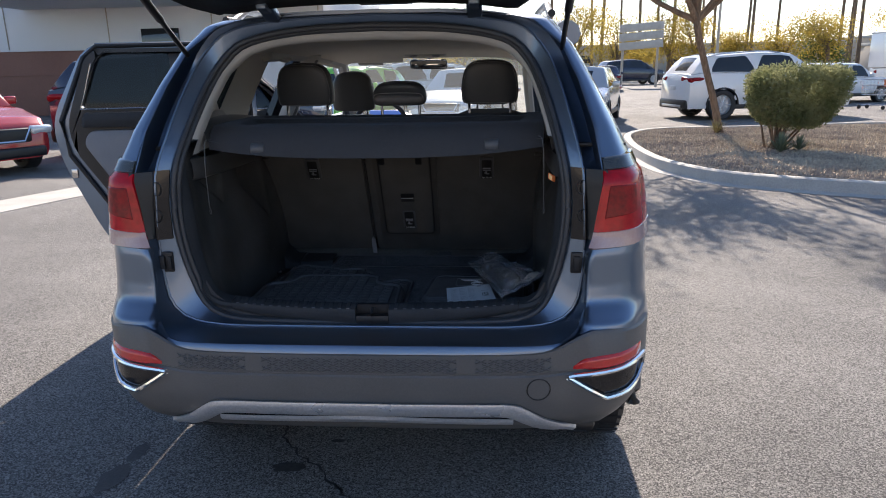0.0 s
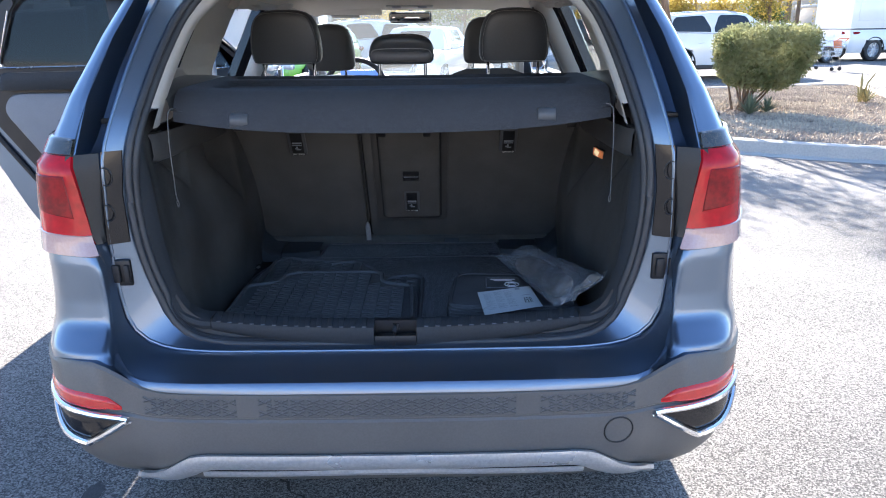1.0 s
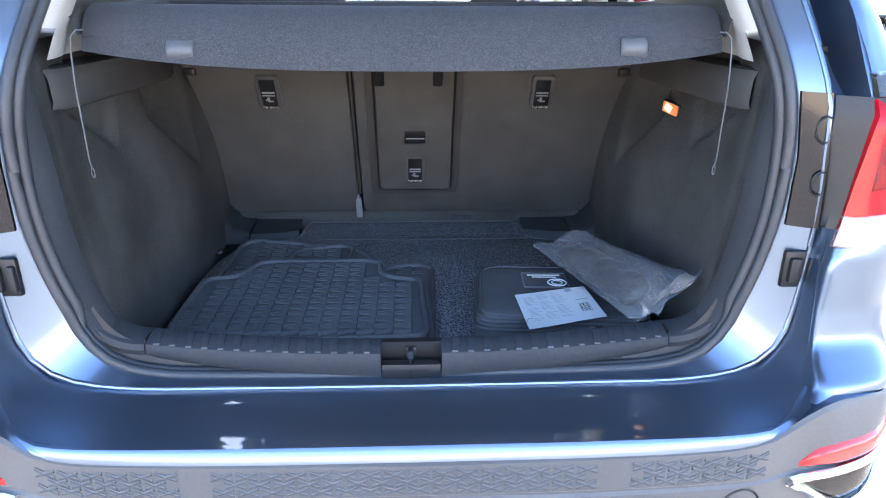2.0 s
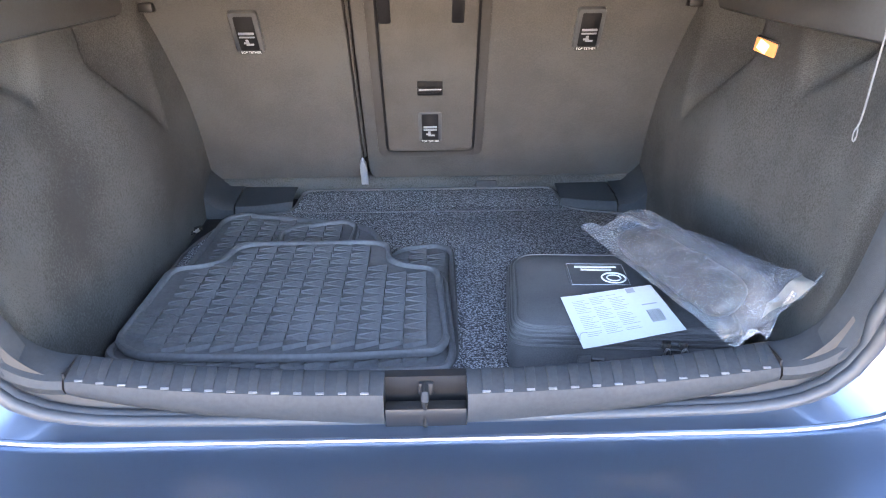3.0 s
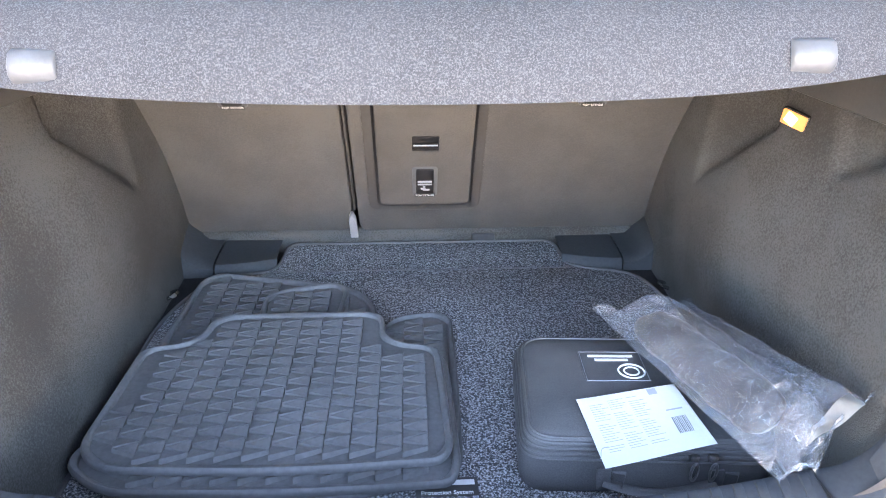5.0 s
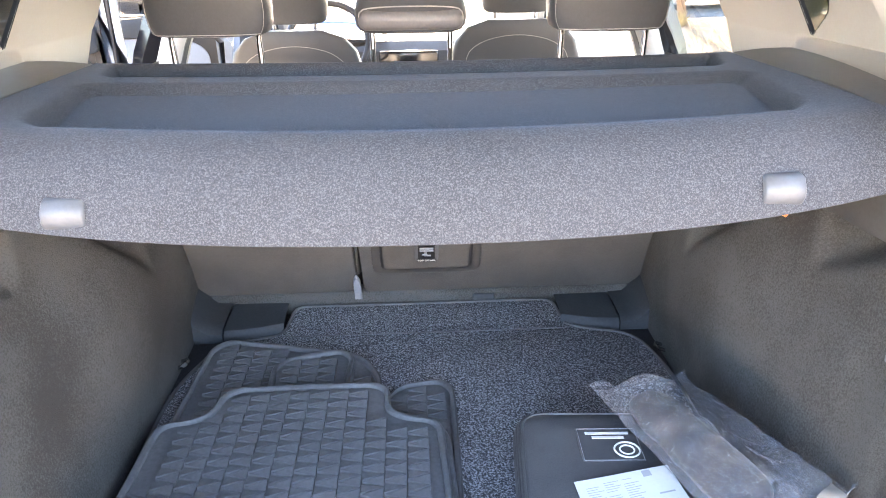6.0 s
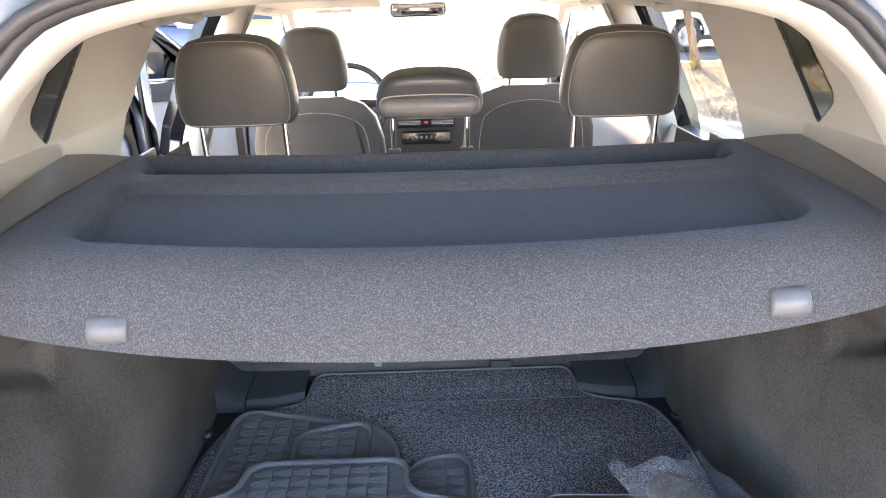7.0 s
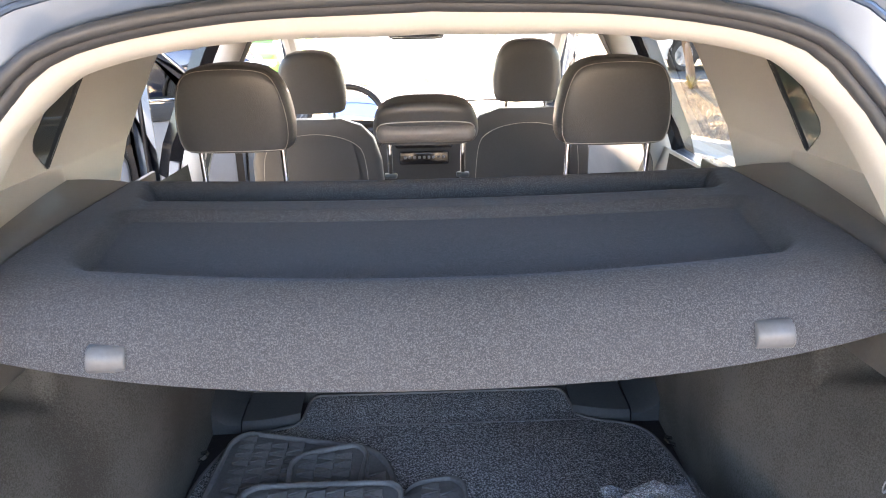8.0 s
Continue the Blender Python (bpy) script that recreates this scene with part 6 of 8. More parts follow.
for x in (-.067, .095):
    bm = bmesh.new()
    box(bm, (.021, .004, .040), tuple(BAG @ Vector((x, -.1305, .036))), .0015, 2)
    tab_ob = part("handle_tab", bm, NYLON, bag)
    bm = bmesh.new()
    loft(bm, [[BAG @ Vector((x + .012, -.132, .050)), BAG @ Vector((x + .030, -.136, .050)), BAG @ Vector((x + .018, -.148, .012)), BAG @ Vector((x + .010, -.134, .012))], [BAG @ Vector((x + .012, -.130, .052)), BAG @ Vector((x + .032, -.131, .052)), BAG @ Vector((x + .022, -.144, .010)), BAG @ Vector((x + .010, -.130, .010))]], True)
    part("folded_strap", bm, NYLON, tab_ob)
for x in (.058, .085):
    bm = bmesh.new()
    box(bm, (.013, .008, .010), tuple(BAG @ Vector((x, -.131, .078))), .002, 2)
    zip_ob = part("zip_slider", bm, GUNMETAL, bag, "dark metal zip slider")
    bm = bmesh.new()
    tube(bm, [BAG @ Vector((x + .0045 * math.cos(a), -.140 - .002 * math.sin(a), .060 + .017 * math.sin(a))) for a in np.linspace(0, 6.283, 19)[:-1]], .0022, 6, True)
    part("zip_puller", bm, GUNMETAL, zip_ob, "dark looped puller")
bm = bmesh.new()
box(bm, (.105, .085, .003), tuple(BAG @ Vector((-.02, .05, .106))), .001, 1, (0, 0, -3))
patch = part("sewn_patch", bm, NYLON, bag, "black patch with white print")
bm = bmesh.new()
tube(bm, [BAG @ Vector((-.02 + .05 * sx, .05 + .04 * sy, .108)) for sx, sy in ((-1, -1), (1, -1), (1, 1), (-1, 1))], .0006, 4, True)
part("patch_border", bm, PRINT, patch)
for k, w in ((0, .075), (1, .055)):
    bm = bmesh.new()
    box(bm, (w, .006, .0008), tuple(BAG @ Vector((-.02, .078 - .011 * k, .1082))), 0, 1, (0, 0, -3))
    part("print_bar", bm, WHITEPRINT, patch)
bm = bmesh.new()
tube(bm, [BAG @ Vector((.006 + .021 * math.cos(a), .035 + .019 * math.sin(a), .1085)) for a in np.linspace(0, 6.283, 25)[:-1]], .0016, 5, True)
tube(bm, [BAG @ Vector((.006 + .012 * math.cos(a), .035 + .011 * math.sin(a), .1085)) for a in np.linspace(0, 6.283, 25)[:-1]], .0014, 5, True)
part("round_emblem", bm, WHITEPRINT, patch, "white ring emblem")

# information card
card = thing("information_card", "white printed card tied to the bag", "card", at=(.315, 2.185, .728))
CARD = Euler((radians(4), radians(0), radians(6))).to_matrix().to_4x4()


def card_pt(u, v, h):
    return CARD @ Vector((u, v, h + .006 * math.sin(u * 14) + .004 * math.sin(v * 16)))


bm = bmesh.new()
g = 14
sheet(bm, g, g, lambda u, v: card_pt(*(Vector((-.085, .066)).lerp(Vector((.070, .068)), u) * v + Vector((-.086, -.064)).lerp(Vector((.080, -.052)), u) * (1 - v)), 0))
thicken(bm, .0006)
part("card_sheet", bm, PAPER, card, "white card", 60)


def card_bar(u0, v, w, h, mat):
    def q(u):
        return Vector((-.086, -.064)).lerp(Vector((.080, -.052)), u) * (1 - v) + Vector((-.085, .066)).lerp(Vector((.070, .068)), u) * v
    bm = bmesh.new()
    sheet(bm, 6, 1, lambda a, b: card_pt(*(q(u0 + w * a) + Vector((0, h * (b - .5)))), .0009))
    part("print_bar", bm, mat, card)


for k in range(22):
    for u, w in ((.09, .17), (.28, .17), (.47, .17)):
        if (k * 7 + int(u * 100)) % 9:
            card_bar(u, .90 - .034 * k, w * (.8 + .2 * math.sin(k * 2.3 + u * 9)), .0013, PRINT)
for k in range(9):
    card_bar(.76 + .016 * k, .36, .006 + .004 * (k % 3 == 0), .030, INK)
card_bar(.76, .60, .16, .003, PRINT)
card_bar(.70, .93, .09, .012, PRINT)
bm = bmesh.new()
tube(bm, spline([card_pt(-.07, -.03, .002), card_pt(-.082, -.036, .006), card_pt(-.088, -.05, .004)], 8), .0007, 5)
part("tie_string", bm, PRINT, card)

# clear plastic bag holding dark parts
POLY = bpy.data.materials.new("clear_polythene")
POLY.use_nodes = True
pt = POLY.node_tree
pt.nodes.clear()
tr, gl, df = pt.nodes.new("ShaderNodeBsdfTransparent"), pt.nodes.new("ShaderNodeBsdfGlossy"), pt.nodes.new("ShaderNodeBsdfDiffuse")
tr.inputs[0].default_value = (.9, .92, .95, 1)
gl.inputs["Roughness"].default_value = .05
df.inputs[0].default_value = (.74, .82, .92, 1)
lw, mx1, mx2, po = pt.nodes.new("ShaderNodeLayerWeight"), pt.nodes.new("ShaderNodeMixShader"), pt.nodes.new("ShaderNodeMixShader"), pt.nodes.new("ShaderNodeOutputMaterial")
nz, bp, tcn = pt.nodes.new("ShaderNodeTexNoise"), pt.nodes.new("ShaderNodeBump"), pt.nodes.new("ShaderNodeTexCoord")
nz.inputs["Scale"].default_value, nz.inputs["Detail"].default_value, nz.inputs["Distortion"].default_value = 38, 8, 1.2
bp.inputs["Strength"].default_value, bp.inputs["Distance"].default_value = .8, .010
pt.links.new(tcn.outputs["Object"], nz.inputs["Vector"])
hsum = pt.nodes.new("ShaderNodeMath")
hsum.operation, hsum.inputs[1].default_value = "MULTIPLY_ADD", .35
pt.links.new(nz.outputs["Fac"], hsum.inputs[0])
pt.links.new(hsum.outputs[0], bp.inputs["Height"])
pt.links.new(bp.outputs[0], gl.inputs["Normal"])
# fine white crease lines in the film
vo, wob, vadd, cr = pt.nodes.new("ShaderNodeTexVoronoi"), pt.nodes.new("ShaderNodeTexNoise"), pt.nodes.new("ShaderNodeMixRGB"), pt.nodes.new("ShaderNodeMapRange")
vo.feature, vo.inputs["Scale"].default_value = "DISTANCE_TO_EDGE", 44
wob.inputs["Scale"].default_value, wob.inputs["Detail"].default_value = 9, 3
vadd.inputs[0].default_value = .35
pt.links.new(tcn.outputs["Object"], wob.inputs["Vector"])
pt.links.new(tcn.outputs["Object"], vadd.inputs[1])
pt.links.new(wob.outputs["Color"], vadd.inputs[2])
pt.links.new(vadd.outputs[0], vo.inputs["Vector"])
cr.inputs["From Min"].default_value, cr.inputs["From Max"].default_value = 0, .008
cr.inputs["To Min"].default_value, cr.inputs["To Max"].default_value = .42, .06
pt.links.new(vo.outputs["Distance"], cr.inputs["Value"])
pt.links.new(vo.outputs["Distance"], hsum.inputs[2])
pt.links.new(cr.outputs[0], mx1.inputs[0])
pt.links.new(tr.outputs[0], mx1.inputs[1])
pt.links.new(df.outputs[0], mx1.inputs[2])
lwp, lsq = pt.nodes.new("ShaderNodeMath"), pt.nodes.new("ShaderNodeMath")
lsq.operation, lsq.inputs[1].default_value = "POWER", 2.0
lwp.operation, lwp.inputs[1].default_value, lwp.inputs[2].default_value = "MULTIPLY_ADD", .4, .04
pt.links.new(lw.outputs["Facing"], lsq.inputs[0])
pt.links.new(lsq.outputs[0], lwp.inputs[0])
pt.links.new(lwp.outputs[0], mx2.inputs[0])
pt.links.new(mx1.outputs[0], mx2.inputs[1])
pt.links.new(gl.outputs[0], mx2.inputs[2])
pt.links.new(mx2.outputs[0], po.inputs[0])

poly = thing("plastic_bag", "crumpled clear plastic bag around dark parts", "bag", at=(.465, 2.232, .72))
BAG_C = [Vector(p) for p in ((.300, 2.425, .768), (.488, 2.462, .760), (.560, 2.105, .822), (.418, 2.022, .770))]


def bag_base(u, v):
    """The middle sheet of the bag: u along it, v across."""
    return (BAG_C[0].lerp(BAG_C[1], v)).lerp(BAG_C[3].lerp(BAG_C[2], v), u) - Vector((.465, 2.232, .72))


def crease(p, f, o):
    return 1 - 2 * abs(noise.noise(Vector((p[0] * f + o, p[1] * f * .6, o * 1.7))))


def bag_film(u, v, up):
    """One face of the pillow-shaped film, full over its contents, folded and creased."""
    p = bag_base(u, v)
    e, w = abs(2 * u - 1), abs(2 * v - 1)
    full = (1 - e ** 7) ** .8 * (1 - w ** 2.4) ** .75
    hump = .046 * math.exp(-((v - .36) / .26) ** 2) + .012
    q = (p.x * .83 + p.y * .55, p.y * .83 - p.x * .55)
    n = .0065 * crease(q, 9, 3.1) + .0052 * crease(q, 26, 7.4) + .0030 * crease(q, 60, 1.9) + .0012 * crease(q, 130, 5.2)
    rise = full * hump + (n - .005) * (.35 + .65 * min(1, 6 * (1 - e), 6 * (1 - w)) ) * (1 + .9 * max(0.0, u - .6) / .4)
    if up:
        z = rise
    else:
        z = -.55 * full * .034 + .3 * (n - .006)
    side_pull = .007 * noise.noise(Vector((u * 6, v * 6, 8.0))) * (1 if min(u, 1 - u, v, 1 - v) < .08 else .3)
    return p + Vector((side_pull, side_pull, z))


for up in (True, False):
    bm = bmesh.new()
    sheet(bm, 210 if up else 40, 130 if up else 30, lambda u, v: bag_film(u, v, up))
    part("film", bm, POLY, poly, "crumpled clear film", 24)
bm = bmesh.new()
sheet(bm, 18, 34, lambda u, v: bag_base(1.0 + .055 * u * (.6 + .4 * math.sin(v * 7)), .02 + .96 * v) + Vector((0, 0, .004 + .020 * u + .014 * u * math.sin(v * 12 + u * 2) + .012 * noise.noise(Vector((u * 6, v * 11, 4))))))
part("loose_end", bm, POLY, poly, "flared open end", 24)
bm = bmesh.new()
sheet(bm, 10, 26, lambda u, v: bag_base(-.05 * u, v) + Vector((0, 0, .010 * u * math.sin(v * 14) + .006 * noise.noise(Vector((u * 6, v * 9, 1))))))
part("sealed_end", bm, POLY, poly, "flat sealed end", 24)
bm = bmesh.new()
SLIP = [Vector((.462, 2.052, .800)), Vector((.545, 2.083, .832)), Vector((.536, 2.105, .842)), Vector((.475, 2.07, .815))]
sheet(bm, 12, 8, lambda u, v: (SLIP[0].lerp(SLIP[1], u) * (1 - v) + SLIP[3].lerp(SLIP[2], u) * v) - Vector((.465, 2.232, .72)) + Vector((0, 0, .004 * math.sin(u * 8 + v * 3))))
thicken(bm, .0006)
part("paper_slip", bm, SLIPPAPER, poly, "white paper slip")
bm = bmesh.new()
rings = []
for k in range(61):
    u = .09 + .76 * k / 60
    r = .029 * (1 - abs(2 * k / 60 - 1) ** 8) ** .5 * (1 + .015 * math.sin(k * 2.1) + .12 * noise.noise(Vector((u * 7, .3, 2.0)))) + .002
    c0 = bag_base(u, .37) + Vector((0, 0, .001))
    ax = (bag_base(u, .6) - bag_base(u, .1)).normalized()
    rings.append([c0 + ax * (math.cos(a) * r * 1.35) + Vector((0, 0, math.sin(a) * r * (.85 + .25 * noise.noise(Vector((u * 12, math.cos(a) * 2, math.sin(a) * 2)))))) for a in np.linspace(0, 2 * math.pi, 25)[:-1]])
loft(bm, rings, True, True)
part("wrapped_part", bm, RUBBER, poly, "dark ribbed wrapped part", 60)

# ---- outside ----


def aggregate(name, dark, mid, light):
    """Worn asphalt: pebbles of mixed tone in dark binder, with paler and darker areas."""
    m = bpy.data.materials.new(name)
    m.use_nodes = True
    t = m.node_tree
    p = t.nodes["Principled BSDF"]
    tc, vo_, no_, wide = t.nodes.new("ShaderNodeTexCoord"), t.nodes.new("ShaderNodeTexVoronoi"), t.nodes.new("ShaderNodeTexNoise"), t.nodes.new("ShaderNodeTexNoise")
    vo_.inputs["Scale"].default_value = 190
    no_.inputs["Scale"].default_value, no_.inputs["Detail"].default_value, no_.inputs["Roughness"].default_value = 120, 5, .75
    wide.inputs["Scale"].default_value, wide.inputs["Detail"].default_value = .7, 7
    for n in (vo_, no_, wide):
        t.links.new(tc.outputs["Object"], n.inputs["Vector"])
    sep, a1, a2, a3 = t.nodes.new("ShaderNodeSeparateColor"), t.nodes.new("ShaderNodeMath"), t.nodes.new("ShaderNodeMath"), t.nodes.new("ShaderNodeMath")
    t.links.new(vo_.outputs["Color"], sep.inputs[0])
    a1.operation, a1.inputs[1].default_value = "MULTIPLY", .55
    t.links.new(sep.outputs[0], a1.inputs[0])
    a2.operation = "ADD"
    t.links.new(a1.outputs[0], a2.inputs[0])
    t.links.new(no_.outputs["Fac"], a2.inputs[1])
    a3.operation, a3.inputs[1].default_value = "MULTIPLY_ADD", .5
    t.links.new(wide.outputs["Fac"], a3.inputs[0])
    t.links.new(a2.outputs[0], a3.inputs[2])
    ramp = t.nodes.new("ShaderNodeValToRGB")
    e = ramp.color_ramp.elements
    e[0].position, e[0].color = .30, (*dark, 1)
    e[1].position, e[1].color = .86, (*light, 1)
    k = e.new(.55)
    k.color = (*mid, 1)
    sc_ = t.nodes.new("ShaderNodeMapRange")
    sc_.inputs["From Min"].default_value, sc_.inputs["From Max"].default_value = .45, 1.6
    t.links.new(a3.outputs[0], sc_.inputs["Value"])
    t.links.new(sc_.outputs[0], ramp.inputs[0])
    t.links.new(ramp.outputs[0], p.inputs["Base Color"])
    p.inputs["Roughness"].default_value, p.inputs["Specular IOR Level"].default_value = .88, .3
    bn = t.nodes.new("ShaderNodeBump")
    bn.inputs["Strength"].default_value, bn.inputs["Distance"].default_value = .9, .006
    t.links.new(a2.outputs[0], bn.inputs["Height"])
    t.links.new(bn.outputs[0], p.inputs["Normal"])
    return m


ASPHALT = aggregate("worn_asphalt", (0.062, 0.061, 0.06), (0.2, 0.194, 0.186), (0.40, 0.386, 0.366))
CONCRETE = material("pale_kerb_concrete", (0.5, 0.48, 0.44), 0.85, 0, (0.36, 0.345, 0.32), 2.5, 60, 0.4, 0.3, 120, 0.3)
SOIL = material("tan_gravel_soil", (0.5, 0.385, 0.28), 0.95, 0, (0.2, 0.155, 0.12), 3, 45, 0.5, 0.6, 60, 0.2)
STONE = material("mixed_gravel", (0.52, 0.425, 0.305), 0.9, 0, (0.26, 0.21, 0.17), 1.5, 14, 0.6, 0.3, 150, 0.2)
BARK = material("grey_brown_bark", (0.24, 0.17, 0.12), 0.9, 0, (0.12, 0.085, 0.06), 5, 40, 0.5, 0.6, 60, 0.2, stretch=(1, 1, .25))
LEAF = foliage("small_green_leaf", (0.14, 0.17, 0.04), (0.07, 0.1, 0.025), 1.2)
YELLOWLEAF = foliage("autumn_yellow_leaf", (0.5, 0.36, 0.07), (0.27, 0.22, 0.07), .8)
HEDGELEAF = foliage("grey_green_leaf", (0.30, 0.30, 0.16), (0.17, 0.19, 0.085), 3.0)
AGAVE = material("blue_green_blade", (0.16, 0.2, 0.13), 0.5, 0, (0.1, 0.13, 0.08), 4, 40, 0.4)
DRYBLADE = material("dry_straw_blade", (0.36, 0.3, 0.14), 0.7, 0, (0.2, 0.19, 0.09), 4, 40, 0.4)
WHITEPAINT = material("white_car_paint", (0.78, 0.78, 0.78), 0.25, 0, (0.72, 0.72, 0.73), 2, 200, 0.3, coat=1.0, rvar=.04)
REDPAINT = material("red_car_paint", (0.42, 0.02, 0.025), 0.25, 0.1, (0.33, 0.015, 0.02), 2, 200, 0.3, coat=1.0, rvar=.04)
NAVYPAINT = material("navy_car_paint", (0.012, 0.02, 0.05), 0.25, 0.1, (0.01, 0.015, 0.04), 2, 200, 0.3, coat=1.0, rvar=.04)
GREENPAINT = material("lime_car_paint", (0.22, 0.6, 0.06), 0.3, 0, (0.18, 0.5, 0.05), 2, 200, 0.3, coat=1.0, rvar=.04)
SILVERPAINT = material("silver_car_paint", (0.5, 0.51, 0.52), 0.28, 0.5, (0.44, 0.45, 0.46), 2, 200, 0.3, coat=1.0, rvar=.04)
DARKGLASS = material("dark_car_window", (0.012, 0.014, 0.016), 0.06, 0, (0.02, 0.022, 0.024), 2, 30, 0.3, rvar=.02, coat=.5)
STUCCO = material("white_stucco", (0.74, 0.75, 0.77), 0.85, 0, (0.66, 0.67, 0.69), .4, 30, 0.35, 0.25, 40, 0.3)
BROWNWALL = material("brown_stucco", (0.24, 0.13, 0.1), 0.88, 0, (0.19, 0.1, 0.08), .5, 30, 0.4, 0.25, 40, 0.3)
FARWALL = material("far_tan_stucco", (0.45, 0.4, 0.34), 0.9, 0, (0.38, 0.34, 0.29), .3, 8, 0.4)
HEADLENS = material("clear_headlight", (0.75, 0.76, 0.78), 0.08, 0.3, (0.55, 0.56, 0.58), 9, 60, 0.4, coat=1.0)

# one sheet of asphalt to the horizon
bm = bmesh.new()
rad = [0.0, 3, 6, 10, 16, 25, 40, 70, 130, 300, 900]
rings = [[(r * math.cos(a), 6 + r * math.sin(a), 0) for a in np.linspace(0, 2 * math.pi, 49)[:-1]] for r in rad[1:]]
rows = loft(bm, rings, True)
c = bm.verts.new((0, 6, 0))
for i in range(48):
    bm.faces.new((c, rows[0][i], rows[0][(i + 1) % 48]))
solo("ground", bm, ASPHALT, "worn grey asphalt car park", "ground", kind="structure")
# tar-filled crack, oil spot
TAR = material("black_tar", (0.02, 0.02, 0.021), 0.6, 0, (0.035, 0.034, 0.034), 6, 60, 0.5, 0.4, 90)
OIL = material("oil_stain", (0.035, 0.034, 0.034), 0.7, 0, (0.06, 0.058, 0.056), 12, 80, 0.5)


def crack(pts, w, seed):
    rr = random.Random(seed)
    c = spline([(x, y, .003) for x, y in pts], 60)
    bm = bmesh.new()
    a, b = [], []
    for i, p in enumerate(c):
        d = (c[min(59, i + 1)] - c[max(0, i - 1)]).normalized()
        n = Vector((-d.y, d.x, 0))
        p = p + n * rr.uniform(-.012, .012)
        ww = w * rr.uniform(.3, 1.1)
        a.append(p + n * ww)
        b.append(p - n * ww)
    loft(bm, [a, b])
    return bm


solo("asphalt_crack", crack([(.05, 1.75), (-.133, 2.03), (-.22, 2.13), (-.29, 2.22), (-.40, 2.33), (-.488, 2.46), (-.55, 3.0)], .006, 5), TAR, "thin crack in the asphalt", "crack", kind="structure")


def stain(x, y, rx, ry, seed):
    bm = bmesh.new()
    o = [(x + rx * (1 + .35 * noise.noise(Vector((math.cos(a) * 2, math.sin(a) * 2, seed)))) * math.cos(a), y + ry * (1 + .35 * noise.noise(Vector((math.cos(a) * 2, math.sin(a) * 2, seed + 4)))) * math.sin(a), .002) for a in np.linspace(0, 2 * math.pi, 33)[:-1]]
    bm.faces.new([bm.verts.new(p) for p in o])
    return bm


solo("oil_spot", stain(-.40, 2.218, .065, .032, 1.0), OIL, "dark oil spot on the asphalt", "stain", kind="structure")
for k_, (sx_, sy_, ra_, rb_) in enumerate(((-1.06, 2.12, .05, .09), (-1.05, 2.3, .03, .07), (-1.09, 1.9, .06, .1), (-1.12, 1.7, .05, .08))):
    solo("tar_patch", stain(sx_, sy_, ra_, rb_, 6.0 + k_), TAR, "dark patch of tar along a seam", "stain", kind="structure")
solo("oil_spot", stain(-.25, 2.42, .03, .012, 2.0), OIL, "small dark oil spot on the asphalt", "stain", kind="structure")

# concrete gutter
bm = bmesh.new()
loft(bm, [[(-7.6, 3.0, -.02), (-7.6, 3.0, .006), (-7.1, 2.86, .002), (-6.6, 2.72, .006), (-6.6, 2.72, -.02)], [(-4.6, 10.6, -.02), (-4.6, 10.6, .006), (-4.35, 10.53, .002), (-4.05, 10.46, .006), (-4.05, 10.46, -.02)]])
solo("concrete_gutter", bm, CONCRETE, "pale concrete drainage strip in the asphalt", "gutter", kind="structure")

# planted island
isl = [(2.80, 10.6), (3.0, 9.5), (3.5, 8.65), (4.85, 7.85), (6.2, 7.45), (7.4, 7.7), (7.9, 9.0), (8.3, 12.2), (9.5, 15.6), (9.3, 16.3), (8.4, 16.2), (5.9, 15.7), (4.1, 15.45), (3.2, 14.4), (2.85, 12.6)]
edge = spline([(x, y, 0) for x, y in isl], 120, True)
cen = Vector((5.8, 11.8, 0))


def isl_ring(off, z):
    out = []
    for i, p in enumerate(edge):
        d = (edge[(i + 1) % 120] - edge[i - 1]).normalized()
        n = Vector((-d.y, d.x, 0))
        if (cen - p).dot(n) < 0:
            n = -n
        out.append(p + n * off + Vector((0, 0, z)))
    return out


bm = bmesh.new()
loft(bm, [isl_ring(-.14, -.01), isl_ring(-.13, .008), isl_ring(-.02, .006), isl_ring(0, .02), isl_ring(.02, .145), isl_ring(.045, .158), isl_ring(.135, .16), isl_ring(.15, .15), isl_ring(.155, .06)], True)
solo("kerb", bm, CONCRETE, "pale concrete kerb and gutter round a planted island", "kerb", kind="structure")
bm = bmesh.new()
rr = [isl_ring(.155, .11)]
for k in (.12, .3, .5, .75):
    rr.append([Vector((p.x + (cen.x - p.x) * k, p.y + (cen.y - p.y) * k, .112 + .012 * noise.noise(Vector((p.x * 1.3, p.y * 1.3, k * 5))))) for p in edge])
rows = loft(bm, rr, True)
bm.faces.new(rows[-1])
solo("island_soil", bm, SOIL, "tan gravelly soil inside the kerb", "soil", kind="structure")


def mesh_stuff(name, verts, faces, mat, label, category, kind="stuff", parent=None):
    me = bpy.data.meshes.new(name)
    me.from_pydata([tuple(v) for v in verts], [], faces)
    for k in (mat if isinstance(mat, list) else [mat]):
        me.materials.append(k)
    ob = new(name, me)
    if parent is not None:
        ob.parent = parent
        if label:
            ob["label"] = label
        return ob
    return tagged(ob, label, category, "", kind)


